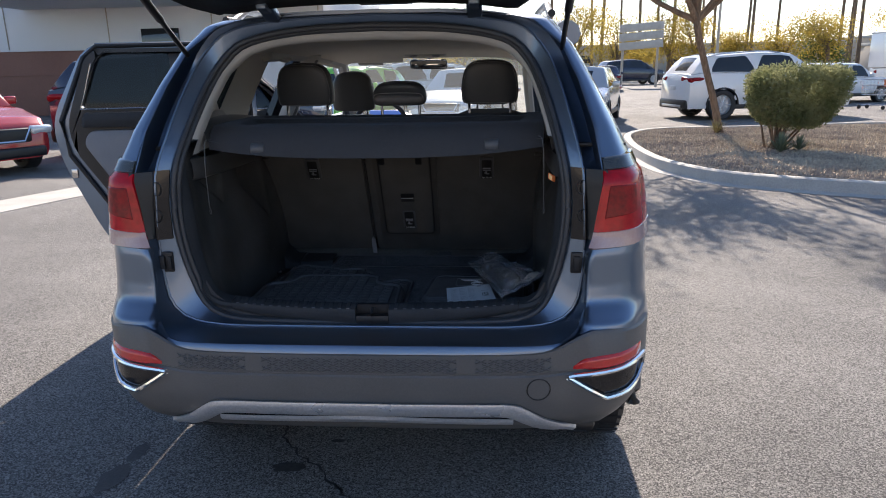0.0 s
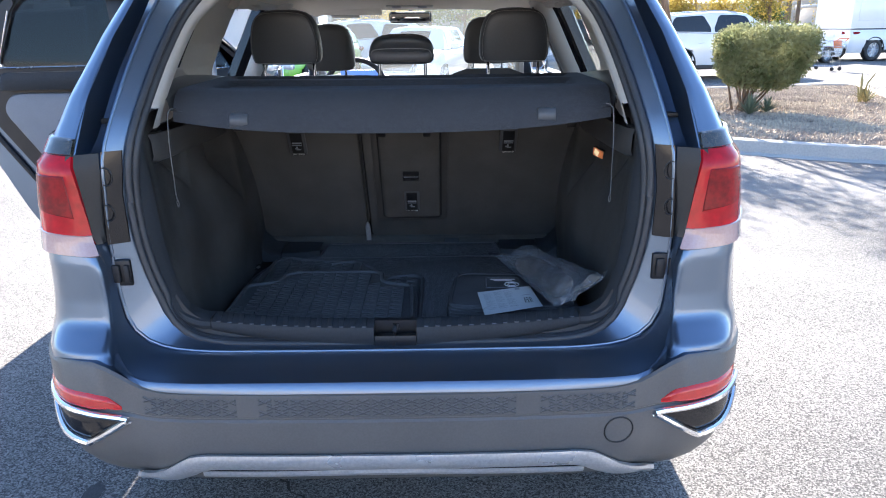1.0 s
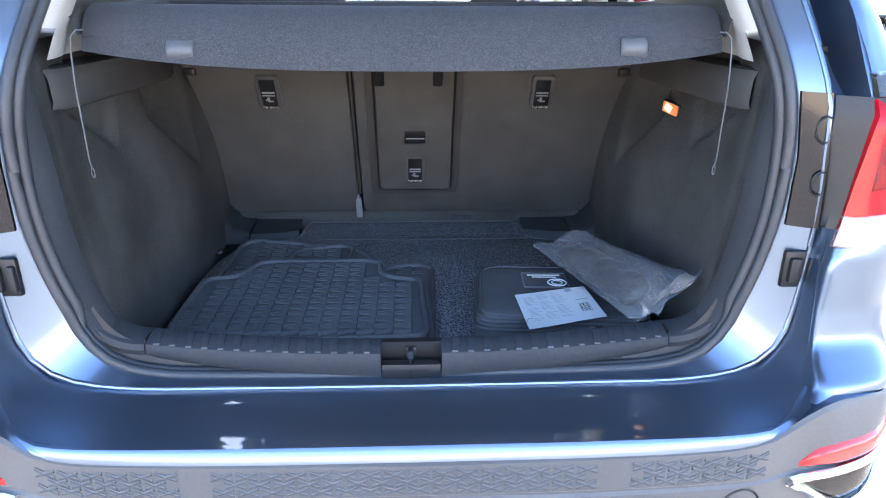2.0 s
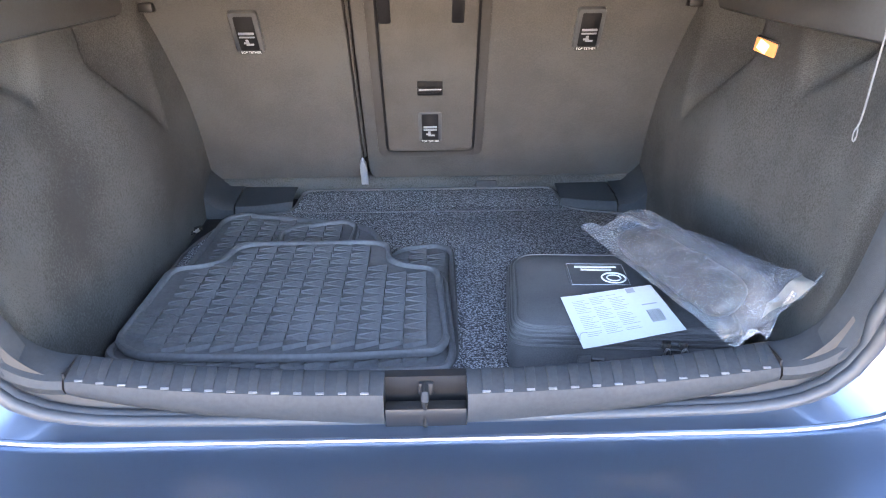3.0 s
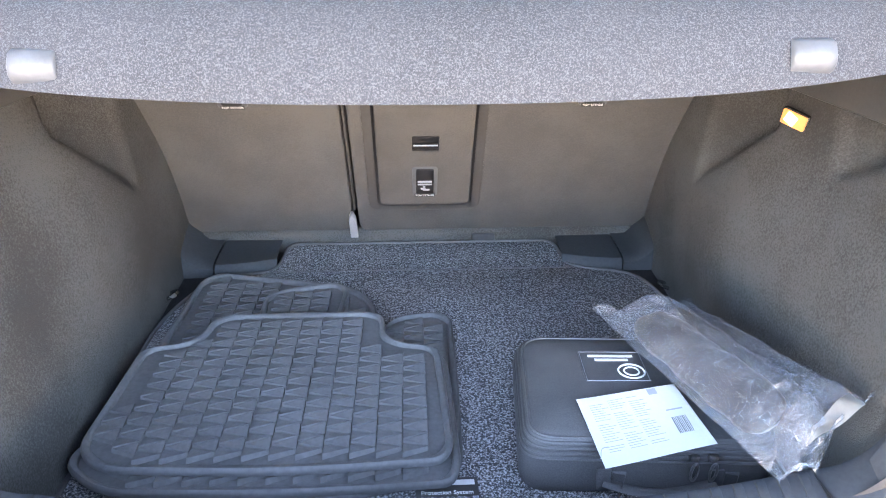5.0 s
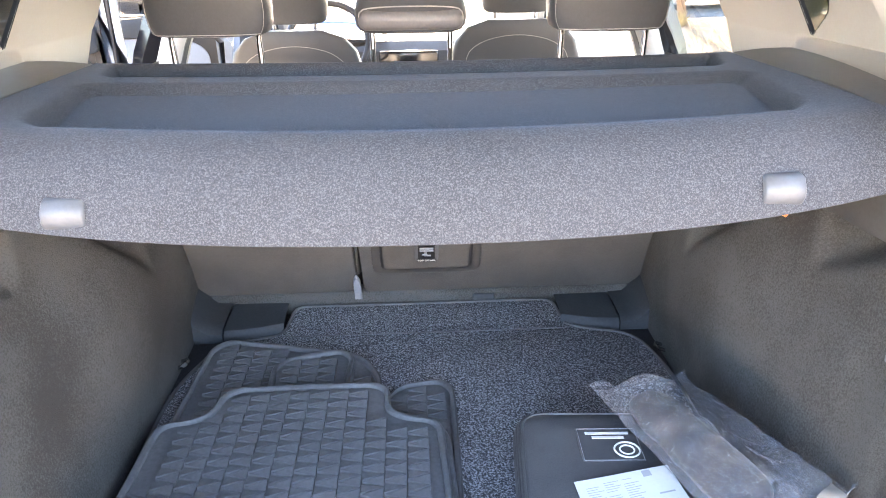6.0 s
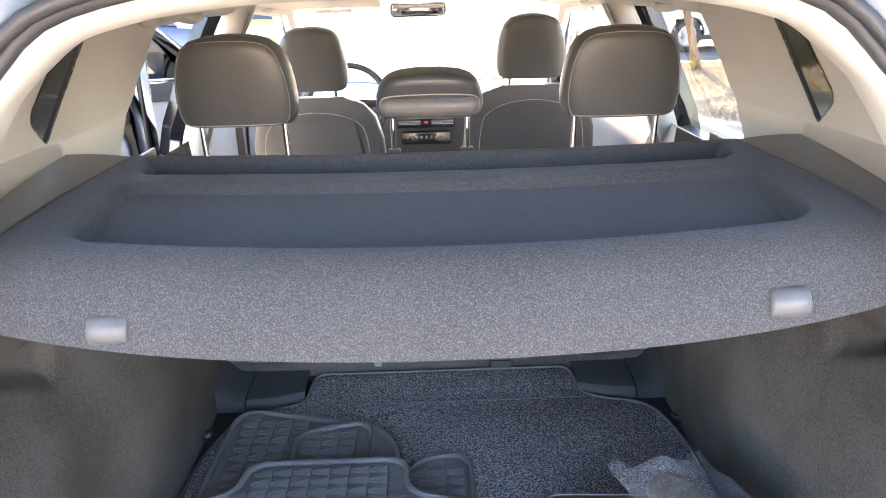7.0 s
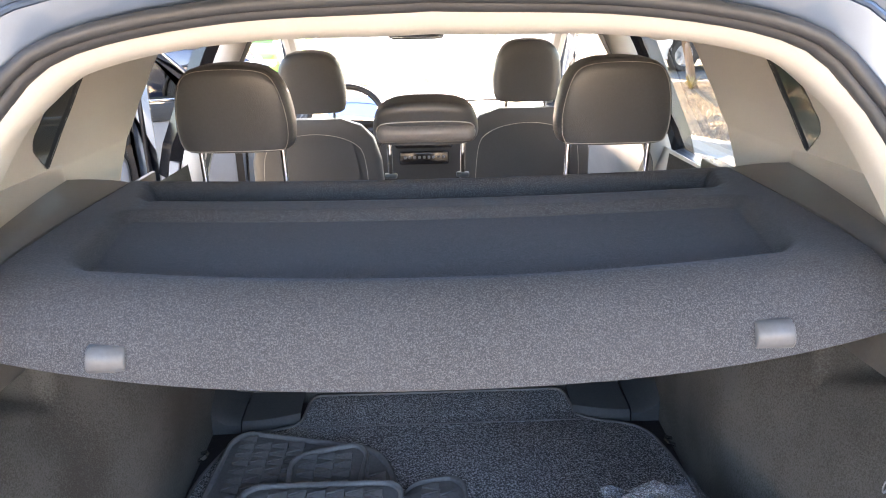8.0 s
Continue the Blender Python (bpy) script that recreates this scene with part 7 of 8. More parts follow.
rng = np.random.default_rng(7)
poly_in = [(p.x + (cen.x - p.x) * .03, p.y + (cen.y - p.y) * .03) for p in edge]
V, F = [], []
OCT = np.array([(1, 0, 0), (0, 1, 0), (-1, 0, 0), (0, -1, 0), (0, 0, 1), (0, 0, -.6)])
OF = [(0, 1, 4), (1, 2, 4), (2, 3, 4), (3, 0, 4), (1, 0, 5), (2, 1, 5), (3, 2, 5), (0, 3, 5)]
while len(V) < 6 * 30000:
    x, y = rng.uniform(2.7, 10.5), rng.uniform(7, 16)
    if not inside(poly_in, x, y):
        continue
    s = rng.uniform(.012, .035)
    z = .122 + .012 * noise.noise(Vector((x * 1.3, y * 1.3, .6)))
    a = rng.uniform(0, 6.28)
    rot = np.array([[math.cos(a), -math.sin(a), 0], [math.sin(a), math.cos(a), 0], [0, 0, 1]])
    o = len(V)
    V += list((OCT * rng.uniform(.6, 1.3, (6, 1)) * s) @ rot.T + (x, y, z))
    F += [tuple(o + i for i in f) for f in OF]
mesh_stuff("gravel", V, F, STONE, "loose tan and grey gravel on the island", "gravel")


def leaves(n, place, size, seed, up=.3):
    """Small folded leaves at places given by place(rng); returns vertices and faces."""
    r = np.random.default_rng(seed)
    V, F = [], []
    for _ in range(n):
        p = place(r)
        d = r.normal(size=3)
        d[2] += up
        d /= np.linalg.norm(d)
        e = np.cross(d, r.normal(size=3))
        e /= np.linalg.norm(e)
        s = size * r.uniform(.6, 1.4)
        o = len(V)
        V += [p, p + d * s * .5 + e * s * .22, p + d * s, p + d * s * .5 - e * s * .22]
        F.append((o, o + 1, o + 2, o + 3))
    return V, F


# island tree
tree = thing("island_tree", "young leaning tree with thin yellow-green leaves", "tree", at=(5.06, 14.4, .12))
bm = bmesh.new()
tube(bm, spline([(.03, 0, -.1), (-.12, 0, .55), (-.36, 0, 1.3), (-.58, -.05, 2.0), (-.63, -.05, 2.3)], 14), [.12, .085, .078, .075, .072, .07, .068, .067, .066, .065, .065, .066, .07, .075], 12)
part("trunk", bm, BARK, tree, "grey-brown trunk")
tips = []
bm = bmesh.new()
r0 = random.Random(4)


def limb(p, d, length, rad, level):
    """A limb that bends, thins and forks."""
    pts = [p]
    q, e = p.copy(), d.copy()
    for _ in range(5):
        e = (e + Vector((r0.uniform(-.22, .22), r0.uniform(-.22, .22), r0.uniform(-.02, .2)))).normalized()
        q = q + e * length / 5
        pts.append(q)
    tube(bm, pts, [rad * (1 - .13 * i) for i in range(6)], 7 if level < 2 else 5)
    if level >= 1:
        tips.extend(pts[2:])
    if level < 3:
        for i in (2, 3, 4, 5, 5)[: 5 if level else 4]:
            f = (e + Vector((r0.uniform(-1, 1), r0.uniform(-1, 1), r0.uniform(-.3, .6))) * .95).normalized()
            limb(pts[i], f, length * r0.uniform(.5, .72), rad * (1 - .13 * i) * .62, level + 1)


for d, l in (((-.8, .2, .35), 2.2), ((.45, -.1, .8), 3.0), ((-.2, .3, 1), 3.3), ((.1, -.5, .9), 3.2), ((.75, .35, .55), 2.5), ((-.6, -.55, .6), 2.6)):
    limb(Vector((-.62, -.05, 2.2)), Vector(d).normalized(), l, .065, 0)
part("branchwork", bm, BARK, tree, "thin spreading limbs")


def on_tips(r):
    t = tips[r.integers(len(tips))]
    return np.array(t) + r.normal(size=3) * (.14, .14, .2) - np.array((0, 0, .06))


V, F = leaves(19000, on_tips, .095, 11)
mesh_stuff("crown", V, F, YELLOWLEAF, "sparse yellow-green leaves", "", parent=tree)
V, F = leaves(14000, on_tips, .09, 12)
mesh_stuff("crown", V, F, LEAF, "sparse green leaves", "", parent=tree)

# clipped shrub
shrub = thing("clipped_shrub", "grey-green shrub clipped into a rounded block", "shrub", at=(5.08, 11.5, .14))
for k in range(16):
    bm = bmesh.new()
    e = Vector((r0.uniform(-.35, .55), r0.uniform(-.4, .4), .62))
    b = Vector((r0.uniform(-.16, .16), r0.uniform(-.13, .13), -.05))
    tube(bm, [b, b.lerp(e, .5) + Vector((0, 0, .05)), e], [.022, .016, .011], 6)
    part("stem", bm, BARK, shrub, "grey twisted stem")


def shrub_shell(r):
    a = r.uniform(0, 2 * math.pi)
    v = r.uniform(-1, 1)
    c, s = math.cos(a), math.sin(a)
    k, m = (1 - abs(v) ** 4) ** .25, (abs(c) ** 3 + abs(s) ** 3) ** (1 / 3)
    rad_ = r.uniform(.78, 1.03) if r.uniform() < .85 else r.uniform(.4, .8)
    w = .70 + .05 * v - .20 * max(0.0, -v) ** 1.4
    x = c / m * w * k * rad_ + .20 + .04 * v
    y = s / m * (.62 + .1 * v) * k * rad_
    z = .83 + .50 * v * rad_
    n = noise.noise(Vector((x * 2.5, y * 2.5, z * 2.5)))
    return np.array((x * (1 + .07 * n), y * (1 + .07 * n), z + .05 * n))


V, F = leaves(36000, shrub_shell, .046, 21)
mesh_stuff("crown", V, F, HEDGELEAF, "dense small grey-green leaves", "", parent=shrub)


def blades(name, label, at, n, length, mat, seed, spread=1.0):
    r = random.Random(seed)
    bm = bmesh.new()
    for k in range(n):
        a = r.uniform(0, 6.28)
        el = r.uniform(.5, 1.45) / spread
        l = length * r.uniform(.6, 1.1)
        d = Vector((math.cos(a) * math.cos(el), math.sin(a) * math.cos(el), math.sin(el)))
        s = d.cross(Vector((0, 0, 1))).normalized()
        up_ = s.cross(d)
        rows_ = []
        for i in range(6):
            t = i / 5
            w = .022 * length / .4 * (1 - t) ** .7 + .001
            p = d * l * t - Vector((0, 0, .12 * l * t * t))
            rows_.append([p - s * w, p - up_ * w * .4, p + s * w])
        loft(bm, rows_)
    ob = solo(name, bm, mat, label, "plant", m=pose(*at))
    return ob


blades("agave", "blue-green spiky plant on the gravel", (4.92, 10.95, .15), 90, .36, AGAVE, 1)
blades("agave", "blue-green spiky plant on the gravel", (5.3, 11.2, .15), 60, .30, AGAVE, 2)
blades("dry_grass_tuft", "dry straw-coloured tuft under the tree", (4.95, 14.2, .15), 40, .34, DRYBLADE, 3)
blades("dry_grass_tuft", "dry straw-coloured tuft on the gravel", (7.6, 12.4, .15), 40, .36, DRYBLADE, 4)
sap = thing("sapling", "thin pale sapling on the gravel", "plant", at=(7.55, 12.5, .14))
for k in range(9):
    bm = bmesh.new()
    e = Vector((r0.uniform(-.16, .16), r0.uniform(-.16, .16), r0.uniform(.2, .5)))
    tube(bm, [(0, 0, -.05), e * .5 + Vector((0, 0, .1)), e], [.02, .012, .005], 5)
    part("stem", bm, DRYBLADE, sap)


# parked vehicles
def vehicle(name, label, at, heading, paint, form="suv", L=4.8, W=1.88, H=1.72, group="", rims=None):
    """A parked car: lower body, glasshouse, roof, wheels, lamps, trim. heading: degrees clockwise from straight ahead."""
    v = thing(name, label, "car", group, "", at, -heading)
    hw, hl = W / 2, L / 2
    r = H * (.2 if form == 'sedan' else .222)
    wb = L * .30
    if form == "sedan":
        st = [(-hl, .70, .62), (-hl + .06, .86, .66), (-hl + .35, .96, .67), (-wb, 1, .66), (0, 1, .64), (wb, 1, .63), (hl - .8, .98, .60), (hl - .3, .93, .53), (hl - .06, .84, .46), (hl, .70, .40)]
        gh = [(-hl + .65, .02), (-hl + 1.25, .97), (0, 1.0), (.55, .97), (hl - 1.25, .02)]
    elif form == "pickup":
        st = [(-hl, .93, .60), (-hl + .05, .98, .62), (-wb, 1, .62), (0, 1, .62), (wb, 1, .62), (hl - .7, .99, .6), (hl - .2, .95, .57), (hl - .04, .86, .5), (hl, .74, .42)]
        gh = [(-.55, .02), (-.5, .97), (.2, 1.0), (.75, .97), (hl - 1.45, .02)]
    else:
        st = [(-hl, .80, .58), (-hl + .05, .90, .66), (-hl + .35, .98, .69), (-wb, 1, .69), (0, 1, .67), (wb * .7, 1, .65), (wb, 1, .63), (hl - .75, .98, .61), (hl - .25, .92, .55), (hl - .05, .84, .47), (hl, .72, .40)]
        gh = [(-hl + .12, .02), (-hl + .5, .82), (-.5, 1.0), (.25, .99), (.6, .9), (hl - 1.15, .02)]
    lowz = .16 * H

    def section(y, k, top):
        z1 = top * H
        pts = []
        for x, z in ((.78, lowz), (.93, lowz + .02), (.985, lowz + .25 * (z1 - lowz)), (1.0, lowz + .55 * (z1 - lowz)), (.985, lowz + .85 * (z1 - lowz)), (.94, z1 - .01), (.86, z1 + .012), (.5, z1 + .03), (0, z1 + .036)):
            pts.append((hw * k * x, y, z))
        return pts + [(-x, y, z) for x, y, z in reversed(pts[:-1])]

    ys = np.linspace(-hl, hl, 72)
    kk, tt = table([(a, b) for a, b, _ in st]), table([(a, b) for a, _, b in st])
    bm = bmesh.new()
    rows_ = loft(bm, [section(y, kk(y), tt(y)) for y in ys])
    bm.faces.new(rows_[0])
    bm.faces.new(list(reversed(rows_[-1])))
    cut = [f for f in bm.faces if abs(f.calc_center_median().x) > hw * .6 and any((f.calc_center_median().y - s * wb) ** 2 + (f.calc_center_median().z - r) ** 2 < (r * 1.13) ** 2 for s in (-1, 1))]
    bmesh.ops.delete(bm, geom=cut, context="FACES")
    part("body", bm, paint, v)
    # upper shell, painted, with the windows on it
    gt = table(gh)

    def upper(y):
        """Half width below, half width above, sill height and roof height at y."""
        base, t = tt(y) * H + .01, gt(y)
        return hw * .90 * kk(y), hw * (.90 - .20 * t) * min(1, kk(y) + .03), base, base + (H - .03 - base) * t

    def shell(y, q, out=0.0):
        """Round the shell from one sill (q 0) over the roof (q 1 at its middle)."""
        w0, w1, base, top = upper(y)
        if q < .7:
            t = q / .7
            return Vector((w0 + (w1 - w0) * (.8 * t + .2 * t * t) + out, y, base + (top - base) * .93 * t + .3 * out))
        t = (q - .7) / .3
        return Vector(((w1 - .015 * t) * max(0.0, math.cos(t * math.pi / 2)) ** .6, y, base + (top - base) * (.93 + .07 * math.sin(t * math.pi / 2)) + .035 * gt(y) * t + out))

    gy = np.linspace(gh[0][0], gh[-1][0], 60)
    bm = bmesh.new()
    loft(bm, [[shell(y, q) for q in np.linspace(0, 1, 20)] + [Vector((-p.x, p.y, p.z)) for p in (shell(y, q) for q in np.linspace(1, 0, 20)[1:])] for y in gy])
    part("upper_shell", bm, paint, v)
    front, tail = gh[-1][0], gh[0][0]
    doors_ = [(tail + .55, -.36 * wb - .06), (-.36 * wb + .05, .5 * wb - .05), (.5 * wb + .05, front - .30)] if form == "suv" else [(tail + .75, -.06), (.05, front - .35)] if form == "sedan" else [(-.42, .5), (.6, front - .3)]
    for sx in (-1, 1):
        for ya, yb in doors_:
            bm = bmesh.new()
            sheet(bm, 16, 8, lambda u, q: Vector((sx, 1, 1)) * shell(ya + (yb - ya) * u, .03 + .61 * q * min(1, .25 + 5 * min(u, 1 - u)), .006))
            part("window", bm, DARKGLASS, v, "dark side window")
        if form == "suv":
            bm = bmesh.new()
            tube(bm, [Vector((sx, 1, 1)) * shell(y, .76) + Vector((0, 0, .045 if 0 < k < 6 else 0)) for k, y in enumerate(np.linspace(gh[1][0] + .1, gh[3][0], 7))], .018, 6)
            part("roof_rail", bm, SATIN, v, "silver roof rail")
    for ya, yb, nm in ((tail + .06 * L / 5, gh[1][0] - .05, "rear_window"), (gh[-2][0] + .12, front - .06, "windscreen")):
        bm = bmesh.new()
        sheet(bm, 14, 8, lambda u, q: shell(ya + (yb - ya) * q, 1) * Vector((0, 1, 1)) + Vector(((2 * u - 1) * upper(ya + (yb - ya) * q)[1] * .86, 0, .012 - .05 * (2 * u - 1) ** 2)))
        part(nm, bm, DARKGLASS, v)
    for sx in (-1, 1):
        bm = bmesh.new()
        box(bm, (.2, .1, .14), (sx * (hw + .08), gh[-1][0] - .35, tt(gh[-1][0] - .35) * H + .08), .04, 3)
        part("door_mirror", bm, paint, v)
        bm = bmesh.new()
        box(bm, (.03, L * .5, .12), (sx * (hw - .02), 0, lowz + .06), .012, 2)
        part("sill_trim", bm, BLACK, v)
        for s in (-1, 1):
            bm = bmesh.new()
            tube(bm, [(sx * (hw - .01), s * wb + r * 1.12 * math.cos(a), r + r * 1.12 * math.sin(a)) for a in np.linspace(0, math.pi, 18)], .022, 6)
            part("arch_trim", bm, BLACK, v)
            bm = bmesh.new()
            sheet(bm, 16, 1, lambda u, q: (sx * (hw - .02 - .3 * q), s * wb + r * 1.14 * math.cos(math.pi * u), r + r * 1.14 * math.sin(math.pi * u)))
            part("arch_liner", bm, BLACK, v)
            wheel(v, (sx * (hw - .12), s * wb, r), sx, r, .24, rims)
            bm = bmesh.new()
            box(bm, (.02, .2, .03), (sx * (hw * .99), -.18 * L + (s + 1) * .5 * .26 * L, H * .54), .008, 2)
            part("door_handle", bm, paint, v)
        bm = bmesh.new()
        zr, zf = tt(-hl + .2) * H - .14, tt(hl - .12) * H - .10
        box(bm, (.46, .2, .13), (sx * (hw - .30), -hl + .11, zr), .045, 3, (0, sx * 6, sx * 10))
        box(bm, (.12, .40, .10), (sx * (hw - .075), -hl + .30, zr + .01), .04, 3, (0, 0, sx * 8))
        part("taillight", bm, DARKRED, v, "red taillight")
        bm = bmesh.new()
        box(bm, (.40, .30, .14), (sx * (hw - .27), hl - .16, zf), .05, 3, (0, 0, -sx * 14))
        part("headlight", bm, HEADLENS, v, "clear headlight")
    bm = bmesh.new()
    box(bm, (W * .84, .2, .26), (0, -hl + .07, lowz + .13), .06, 3)
    bmp = part("rear_bumper", bm, BLACK, v)
    bm = bmesh.new()
    box(bm, (W * .6, .06, .07), (0, -hl - .02, lowz + .08), .02, 2)
    part("skid_plate", bm, SATIN, bmp, "silver skid plate")
    bm = bmesh.new()
    box(bm, (W * .52, .12, .22), (0, hl - .03, lowz + .36), .04, 3)
    gr = part("grille", bm, BLACK, v, "black grille")
    bm = bmesh.new()
    tube(bm, [(s * W * .25, hl + .03, lowz + z) for s, z in ((-1, .47), (-.75, .27), (.75, .27), (1, .47))], .02, 6)
    part("chrome_strip", bm, CHROME, gr, "chrome strip")
    bm = bmesh.new()
    box(bm, (W * .74, .12, .16), (0, hl - .02, lowz + .10), .04, 3)
    part("lower_intake", bm, BLACK, v)
    bm = bmesh.new()
    box(bm, (.34, .02, .12), (0, -hl - .02, tt(-hl) * H * .82), .008)
    part("plate_holder", bm, WHITEPRINT, v)
    bm = bmesh.new()
    box(bm, (W * .7, L * .8, .06), (0, 0, lowz + .02), .02)
    part("floor_pan", bm, BLACK, v)
    return v

vehicle("parked_suv", "white SUV parked beyond the planted island", (7.98, 20.6, 0), 79, WHITEPAINT, "suv", 4.95, 1.95, 1.82)
vehicle("parked_sedan", "white saloon parked beside a white SUV", (13.4, 27.6, 0), 70, WHITEPAINT, "sedan", 4.8, 1.86, 1.46)
vehicle("parked_sedan", "silver saloon in a far row", (24, 34, 0), 70, SILVERPAINT, "sedan", 4.8, 1.86, 1.46)
vehicle("parked_hatchback", "red car with a dark grille facing the lot", (-8.9, 10.8, 0), 118, REDPAINT, "suv", 4.3, 1.78, 1.55)
vehicle("parked_suv", "dark navy SUV parked before the building", (-5.3, 13.2, 0), 80, NAVYPAINT, "suv", 5.0, 1.98, 1.86)
vehicle("parked_sedan", "lime green car ahead in the next row", (-3.2, 17.5, 0), 195, GREENPAINT, "suv", 4.3, 1.8, 1.6)
vehicle("parked_sedan", "white saloon ahead in the next row", (-.2, 18.5, 0), 195, WHITEPAINT, "sedan", 4.7, 1.84, 1.5)
vehicle("parked_sedan", "silver saloon ahead in the next row", (2.9, 19.5, 0), 195, SILVERPAINT, "sedan", 4.7, 1.84, 1.5)
vehicle("parked_suv", "white SUV behind the open door", (-2.4, 22, 0), 240, WHITEPAINT, "suv", 4.7, 1.88, 1.7)
vehicle("parked_van", "dark people carrier far across the lot", (11.5, 57, 0), 75, NAVYPAINT, "suv", 5.3, 2.0, 1.95)
vehicle("parked_sedan", "blue saloon far across the lot", (7.5, 44, 0), 10, NAVYPAINT, "sedan", 4.7, 1.84, 1.5)
vehicle("parked_suv", "red car far across the lot", (19.5, 66, 0), 190, REDPAINT, "suv", 4.6, 1.85, 1.7)
vehicle("parked_suv", "red car far across the lot", (24, 66, 0), 170, REDPAINT, "suv", 4.6, 1.85, 1.7)
truck = vehicle("utility_truck", "white utility truck with a tall rear canopy", (19.0, 29.8, 0), 76, WHITEPAINT, "pickup", 5.9, 2.0, 1.95)
for nm, size, at, mt, lb in (("canopy", (1.9, 2.5, 1.35), (0, -1.75, 1.92), WHITEPAINT, "white canopy"), ("canopy_door", (.04, 1.9, .9), (.955, -1.75, 2.0), WHITEPAINT, ""), ("canopy_roof_edge", (1.96, 2.56, .05), (0, -1.75, 2.6), SATIN, ""), ("step_bumper", (1.7, .25, .18), (0, -3.02, .58), CHROME, "chrome step bumper")):
    bm = bmesh.new()
    box(bm, size, at, .02, 2)
    part(nm, bm, mt, truck, lb)

# shopping cart left in the lot
cart = thing("shopping_cart", "steel wire shopping cart with an orange child seat", "shopping cart", at=(12.7, 23.1, 0), rz=30)
ORANGE = material("orange_plastic", (0.6, 0.16, 0.05), 0.5, 0, (0.5, 0.13, 0.04), 5, 90, 0.3)


def basket(z, k):
    return [Vector((sx * .26 * k, sy * .42 * k, z)) for sx, sy in ((-1, -1), (1, -1), (1, 1), (-1, 1))]


for z, k in ((.45, .8), (.6, .87), (.75, .94), (.92, 1)):
    bm = bmesh.new()
    tube(bm, basket(z, k), .008, 5, True)
    part("basket_rail", bm, STEEL, cart)
bm = bmesh.new()
for i in range(28):
    t = i / 7
    a_, b_ = int(t) % 4, (int(t) + 1) % 4
    tube(bm, [basket(.45, .8)[a_].lerp(basket(.45, .8)[b_], t % 1), basket(.92, 1)[a_].lerp(basket(.92, 1)[b_], t % 1)], .004, 4)
part("basket_wire", bm, STEEL, cart, "thin steel wire")
bm = bmesh.new()
tube(bm, [(-.26, -.42, .92), (-.26, -.52, 1.0), (.26, -.52, 1.0), (.26, -.42, .92)], .014, 7)
part("handle", bm, ORANGE, cart, "orange handle")
bm = bmesh.new()
box(bm, (.42, .03, .24), (0, -.34, .82), .012, 2, (-12, 0, 0))
part("child_seat", bm, ORANGE, cart, "orange child seat")
for sx in (-1, 1):
    bm = bmesh.new()
    tube(bm, [(sx * .2, -.32, .46), (sx * .24, -.42, .14), (sx * .18, .4, .14)], .012, 6)
    part("chassis_rail", bm, STEEL, cart)
    for y in (-.4, .38):
        bm = bmesh.new()
        lathe(bm, [(.001, -.015), (.06, -.015), (.065, 0), (.06, .015), (.001, .015)], 14, "x", (sx * .21, y, .065))
        part("caster", bm, BLACK, cart)

# building with a brown base wall
bld = thing("dealership_building", "white stucco building with a brown base wall", "building", at=(-24, 30, 0))
bm = bmesh.new()
box(bm, (40, 14, 9), (-2, 4, 4.5), .05)
part("wall", bm, STUCCO, bld, "white stucco wall")
bm = bmesh.new()
box(bm, (30, .5, 2.35), (-5, -4.4, 1.175), .03)
part("base_wall", bm, BROWNWALL, bld, "brown stucco base wall")
bm = bmesh.new()
box(bm, (22, 4, .8), (17, -4.8, 4.4), .04)
part("canopy_fascia", bm, STUCCO, bld, "white canopy fascia")
for x in (11.5, 16, 20.5):
    bm = bmesh.new()
    box(bm, (1.5, .12, 1.0), (x, -3.05, 2.7), .02)
    w_ = part("window", bm, DARKGLASS, bld, "dark window")
    bm = bmesh.new()
    box(bm, (1.7, .1, .1), (x, -3.1, 2.15), .01)
    part("sill", bm, STUCCO, w_)
for x in np.arange(-20, 18, 4.2):
    bm = bmesh.new()
    box(bm, (.03, .04, 6.2), (x, -3.02, 5.6), 0)
    part("panel_joint", bm, FARWALL, bld)
for z in (1.5, 2.36):
    bm = bmesh.new()
    box(bm, (30.1, .56, .03), (-5, -4.4, z), .005)
    part("wall_band", bm, BROWNWALL, bld)


# distance: trees, palms, sign, low buildings
def far_tree(at, h, w, mat, seed, n=4200):
    t = thing("roadside_tree", "autumn tree beyond the car park" if mat is YELLOWLEAF else "green tree beyond the car park", "tree", "trees beyond the lot", "", at)
    r = random.Random(seed)
    bm = bmesh.new()
    tube(bm, [(0, 0, -.1), (.1, 0, h * .25), (.05, .1, h * .5)], [.2, .16, .1], 8)
    cl = []
    for k in range(11):
        e = Vector((r.uniform(-w, w) * .7, r.uniform(-w, w) * .7, h * r.uniform(.35, .92)))
        tube(bm, [(.08, 0, h * .3), Vector((0, 0, h * .4)).lerp(e, .5) + Vector((0, 0, .2)), e], [.09, .05, .02], 5)
        cl.append(e)
    part("trunk", bm, BARK, t)

    def spot(g):
        c_ = cl[g.integers(len(cl))]
        return np.array(c_) + g.normal(size=3) * (w * .3, w * .3, h * .1)

    V, F = leaves(n, spot, .22, seed)
    mesh_stuff("crown", V, F, mat, "", "", parent=t)


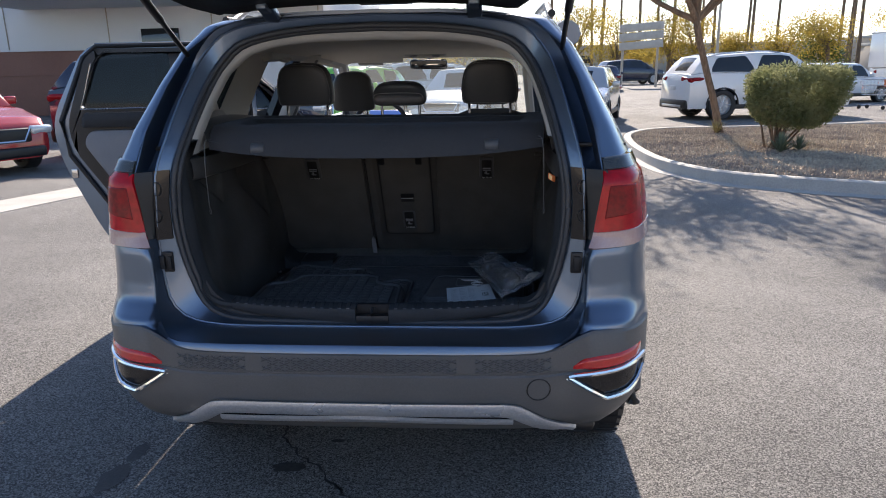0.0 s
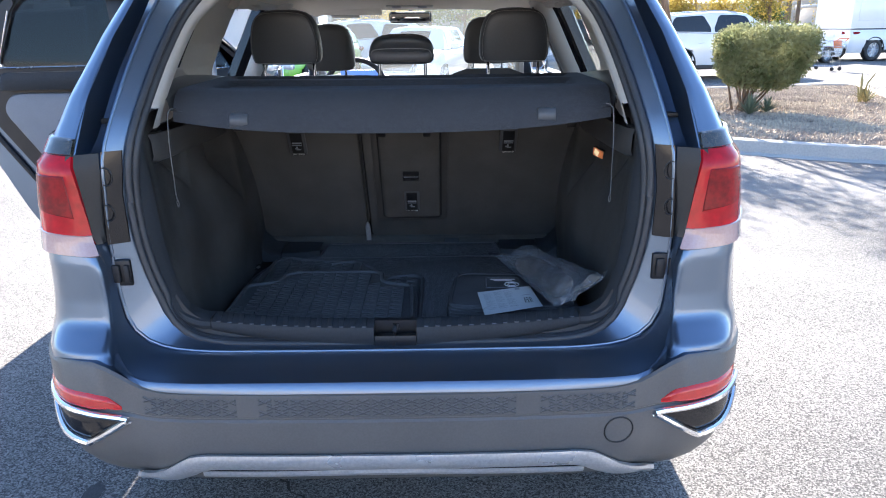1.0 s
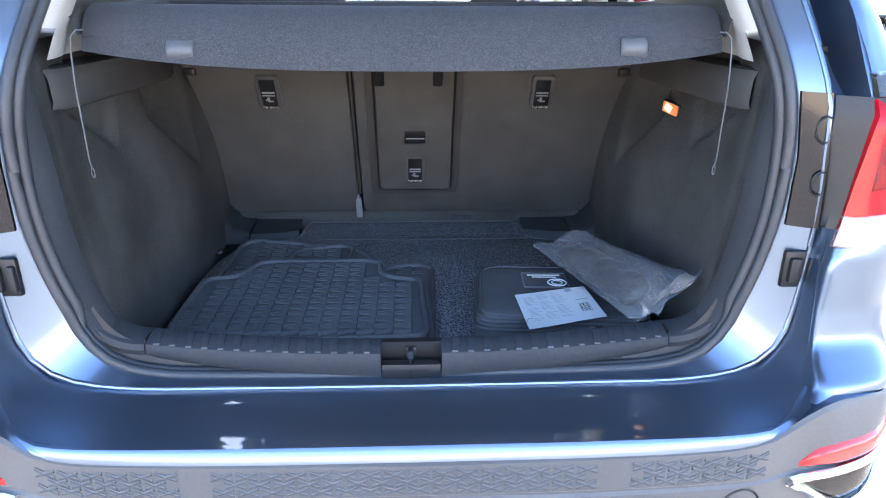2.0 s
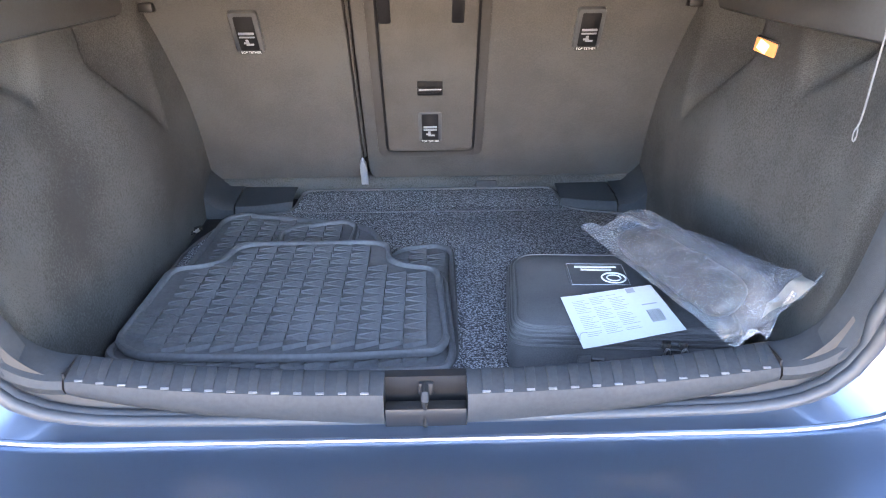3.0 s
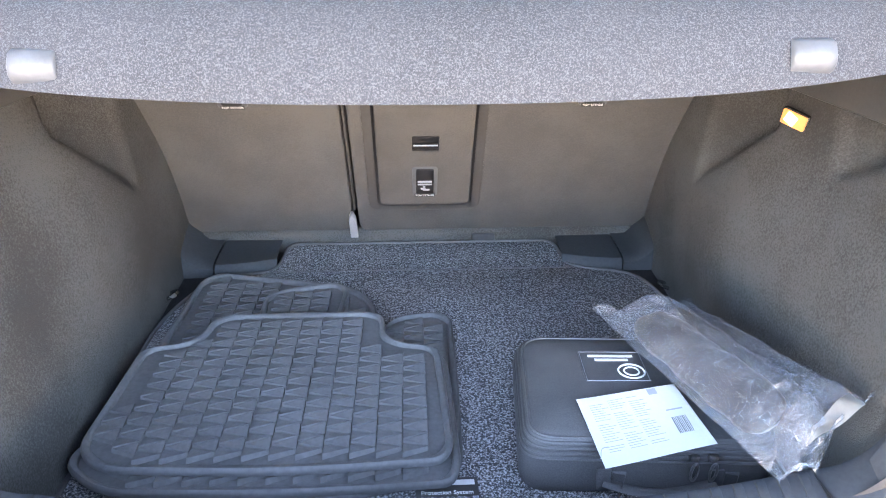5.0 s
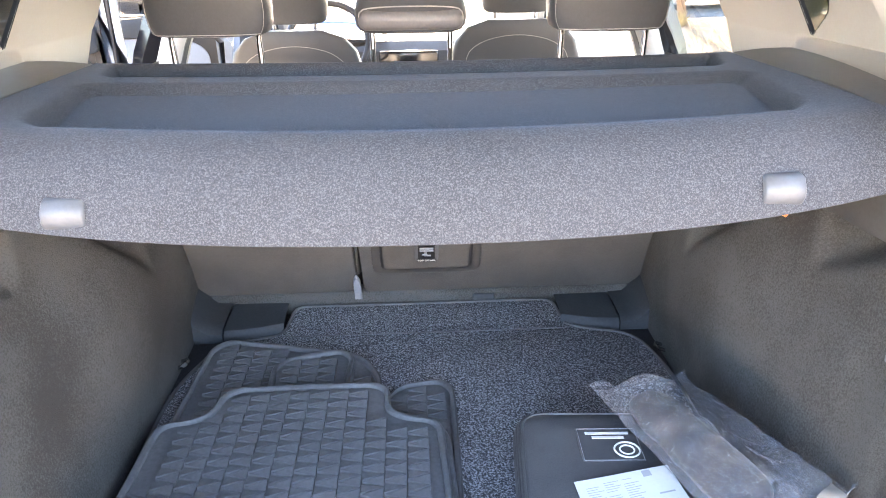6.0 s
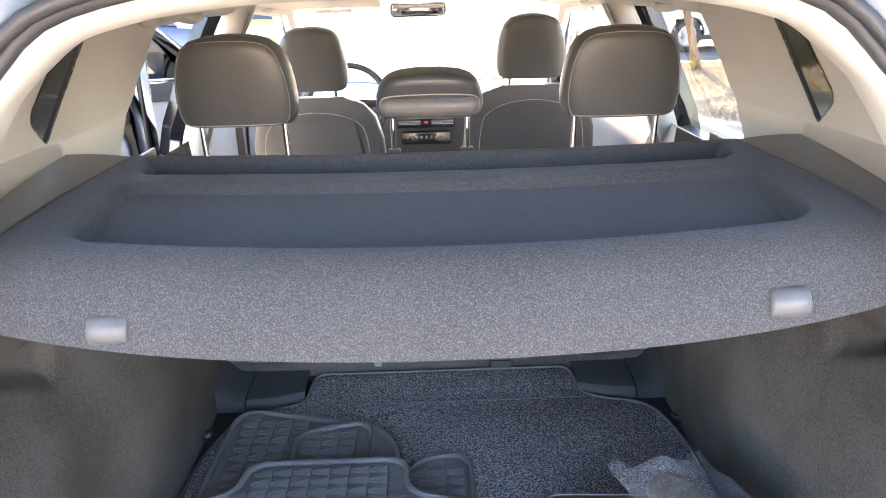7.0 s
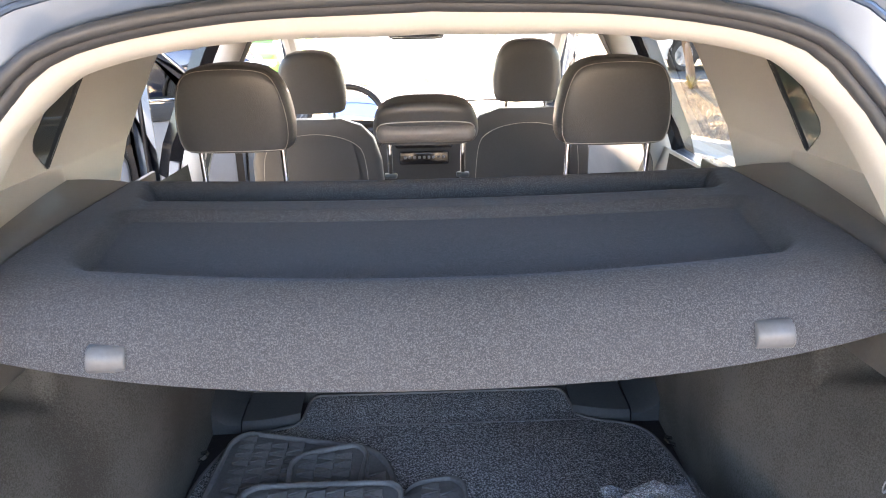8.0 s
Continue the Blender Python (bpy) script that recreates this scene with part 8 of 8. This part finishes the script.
def palm(at, h, seed):
    t = thing("palm_tree", "tall fan palm on the skyline", "palm tree", "palms on the skyline", "", at)
    r = random.Random(seed)
    lean = r.uniform(-.03, .03)
    bm = bmesh.new()
    tube(bm, [(lean * z, 0, z) for z in np.linspace(-.2, h, 9)], [.28, .24, .21, .19, .18, .17, .17, .18, .2], 8)
    part("trunk", bm, BARK, t)
    bm = bmesh.new()
    for k in range(46):
        a, el = r.uniform(0, 6.28), r.uniform(-1.2, 1.3)
        d = Vector((math.cos(a) * math.cos(el), math.sin(a) * math.cos(el), math.sin(el)))
        s = d.cross(Vector((0, 0, 1.01))).normalized()
        o = Vector((lean * h, 0, h))
        l = r.uniform(1.1, 1.7)
        for q in (-.5, -.25, 0, .25, .5):
            e = (d + s * q).normalized()
            loft(bm, [[o + d * .5 - s * .02, o + d * .5 + s * .02], [o + e * l - s * .05 + Vector((0, 0, -.2)), o + e * l + s * .05 + Vector((0, 0, -.2))], [o + e * (l + .4) + Vector((0, 0, -.5)), o + e * (l + .41) + Vector((0, 0, -.5))]])
    part("frond_crown", bm, LEAF, t)


rf = random.Random(9)
for k in range(26):
    x = -6 + k * 3.2 + rf.uniform(-1, 1)
    far_tree((x, 72 + rf.uniform(-5, 12), 0), rf.uniform(6, 8.5) if x < 14 else rf.uniform(4.6, 7.2), rf.uniform(2.6, 4.2) if x < 14 else rf.uniform(2.0, 3.4), YELLOWLEAF if rf.random() < .62 else LEAF, 100 + k)
for k in range(34):
    x = 8 + k * 2.4 + rf.uniform(-1.2, 1.2)
    palm((x, 96 + rf.uniform(-14, 20), 0), rf.uniform(11, 19), 300 + k)
for x, y, w, d, h in ((40, 150, 60, 20, 5), (-10, 160, 50, 20, 6), (110, 150, 70, 20, 6), (74, 120, 22, 10, 4)):
    b = thing("low_building", "low tan building beyond the trees", "building", "", "", (x, y, 0))
    bm = bmesh.new()
    box(bm, (w, d, h), (0, 0, h / 2), .05)
    part("wall", bm, FARWALL, b)
    bm = bmesh.new()
    box(bm, (w + .6, d + .6, .5), (0, 0, h + .2), .05)
    part("roof", bm, CONCRETE, b)
    for k in range(int(w / 6)):
        bm = bmesh.new()
        box(bm, (3, .2, 1.4), (-w / 2 + 3 + k * 6, -d / 2 - .05, h * .55), .02)
        part("window", bm, DARKGLASS, b)
sign = thing("roadside_sign", "pale roadside sign board on two posts", "sign", at=(10.8, 50, 0))
for k in range(3):
    bm = bmesh.new()
    box(bm, (3.0, .2, .52), (0, 0, 2.85 + .6 * k), .02, 2, (0, -4, 0))
    part("board", bm, CONCRETE, sign)
for s in (-1, 1):
    bm = bmesh.new()
    tube(bm, [(s * 1.2, .2, 0), (s * 1.2, .2, 4.2)], .09, 8)
    part("post", bm, FARWALL, sign)
for x, y in ((13.5, 42), (-9, 38), (34, 48)):
    lp = thing("street_lamp", "tall pale lamp post in the car park", "lamp post", "lamp posts", "", (x, y, 0))
    bm = bmesh.new()
    lathe(bm, [(.001, .8), (.3, .8), (.32, .75), (.32, 0)], 16)
    part("base", bm, CONCRETE, lp)
    bm = bmesh.new()
    tube(bm, [(0, 0, .7), (0, 0, 8)], [.09, .06], 10)
    part("pole", bm, FARWALL, lp)
    bm = bmesh.new()
    box(bm, (.4, .8, .15), (0, -.4, 8), .04)
    part("lamp_head", bm, FARWALL, lp)

# plain wall that closes the lot behind
wall = thing("boundary_wall", "plain tan boundary wall behind the lot", "wall", "", "structure", (0, -24, 0))
bm = bmesh.new()
box(bm, (130, .4, 5.0), (0, 0, 2.5), .03)
part("wall_face", bm, FARWALL, wall)
bm = bmesh.new()
box(bm, (130.2, .6, .2), (0, 0, 5.08), .03)
part("coping", bm, CONCRETE, wall)
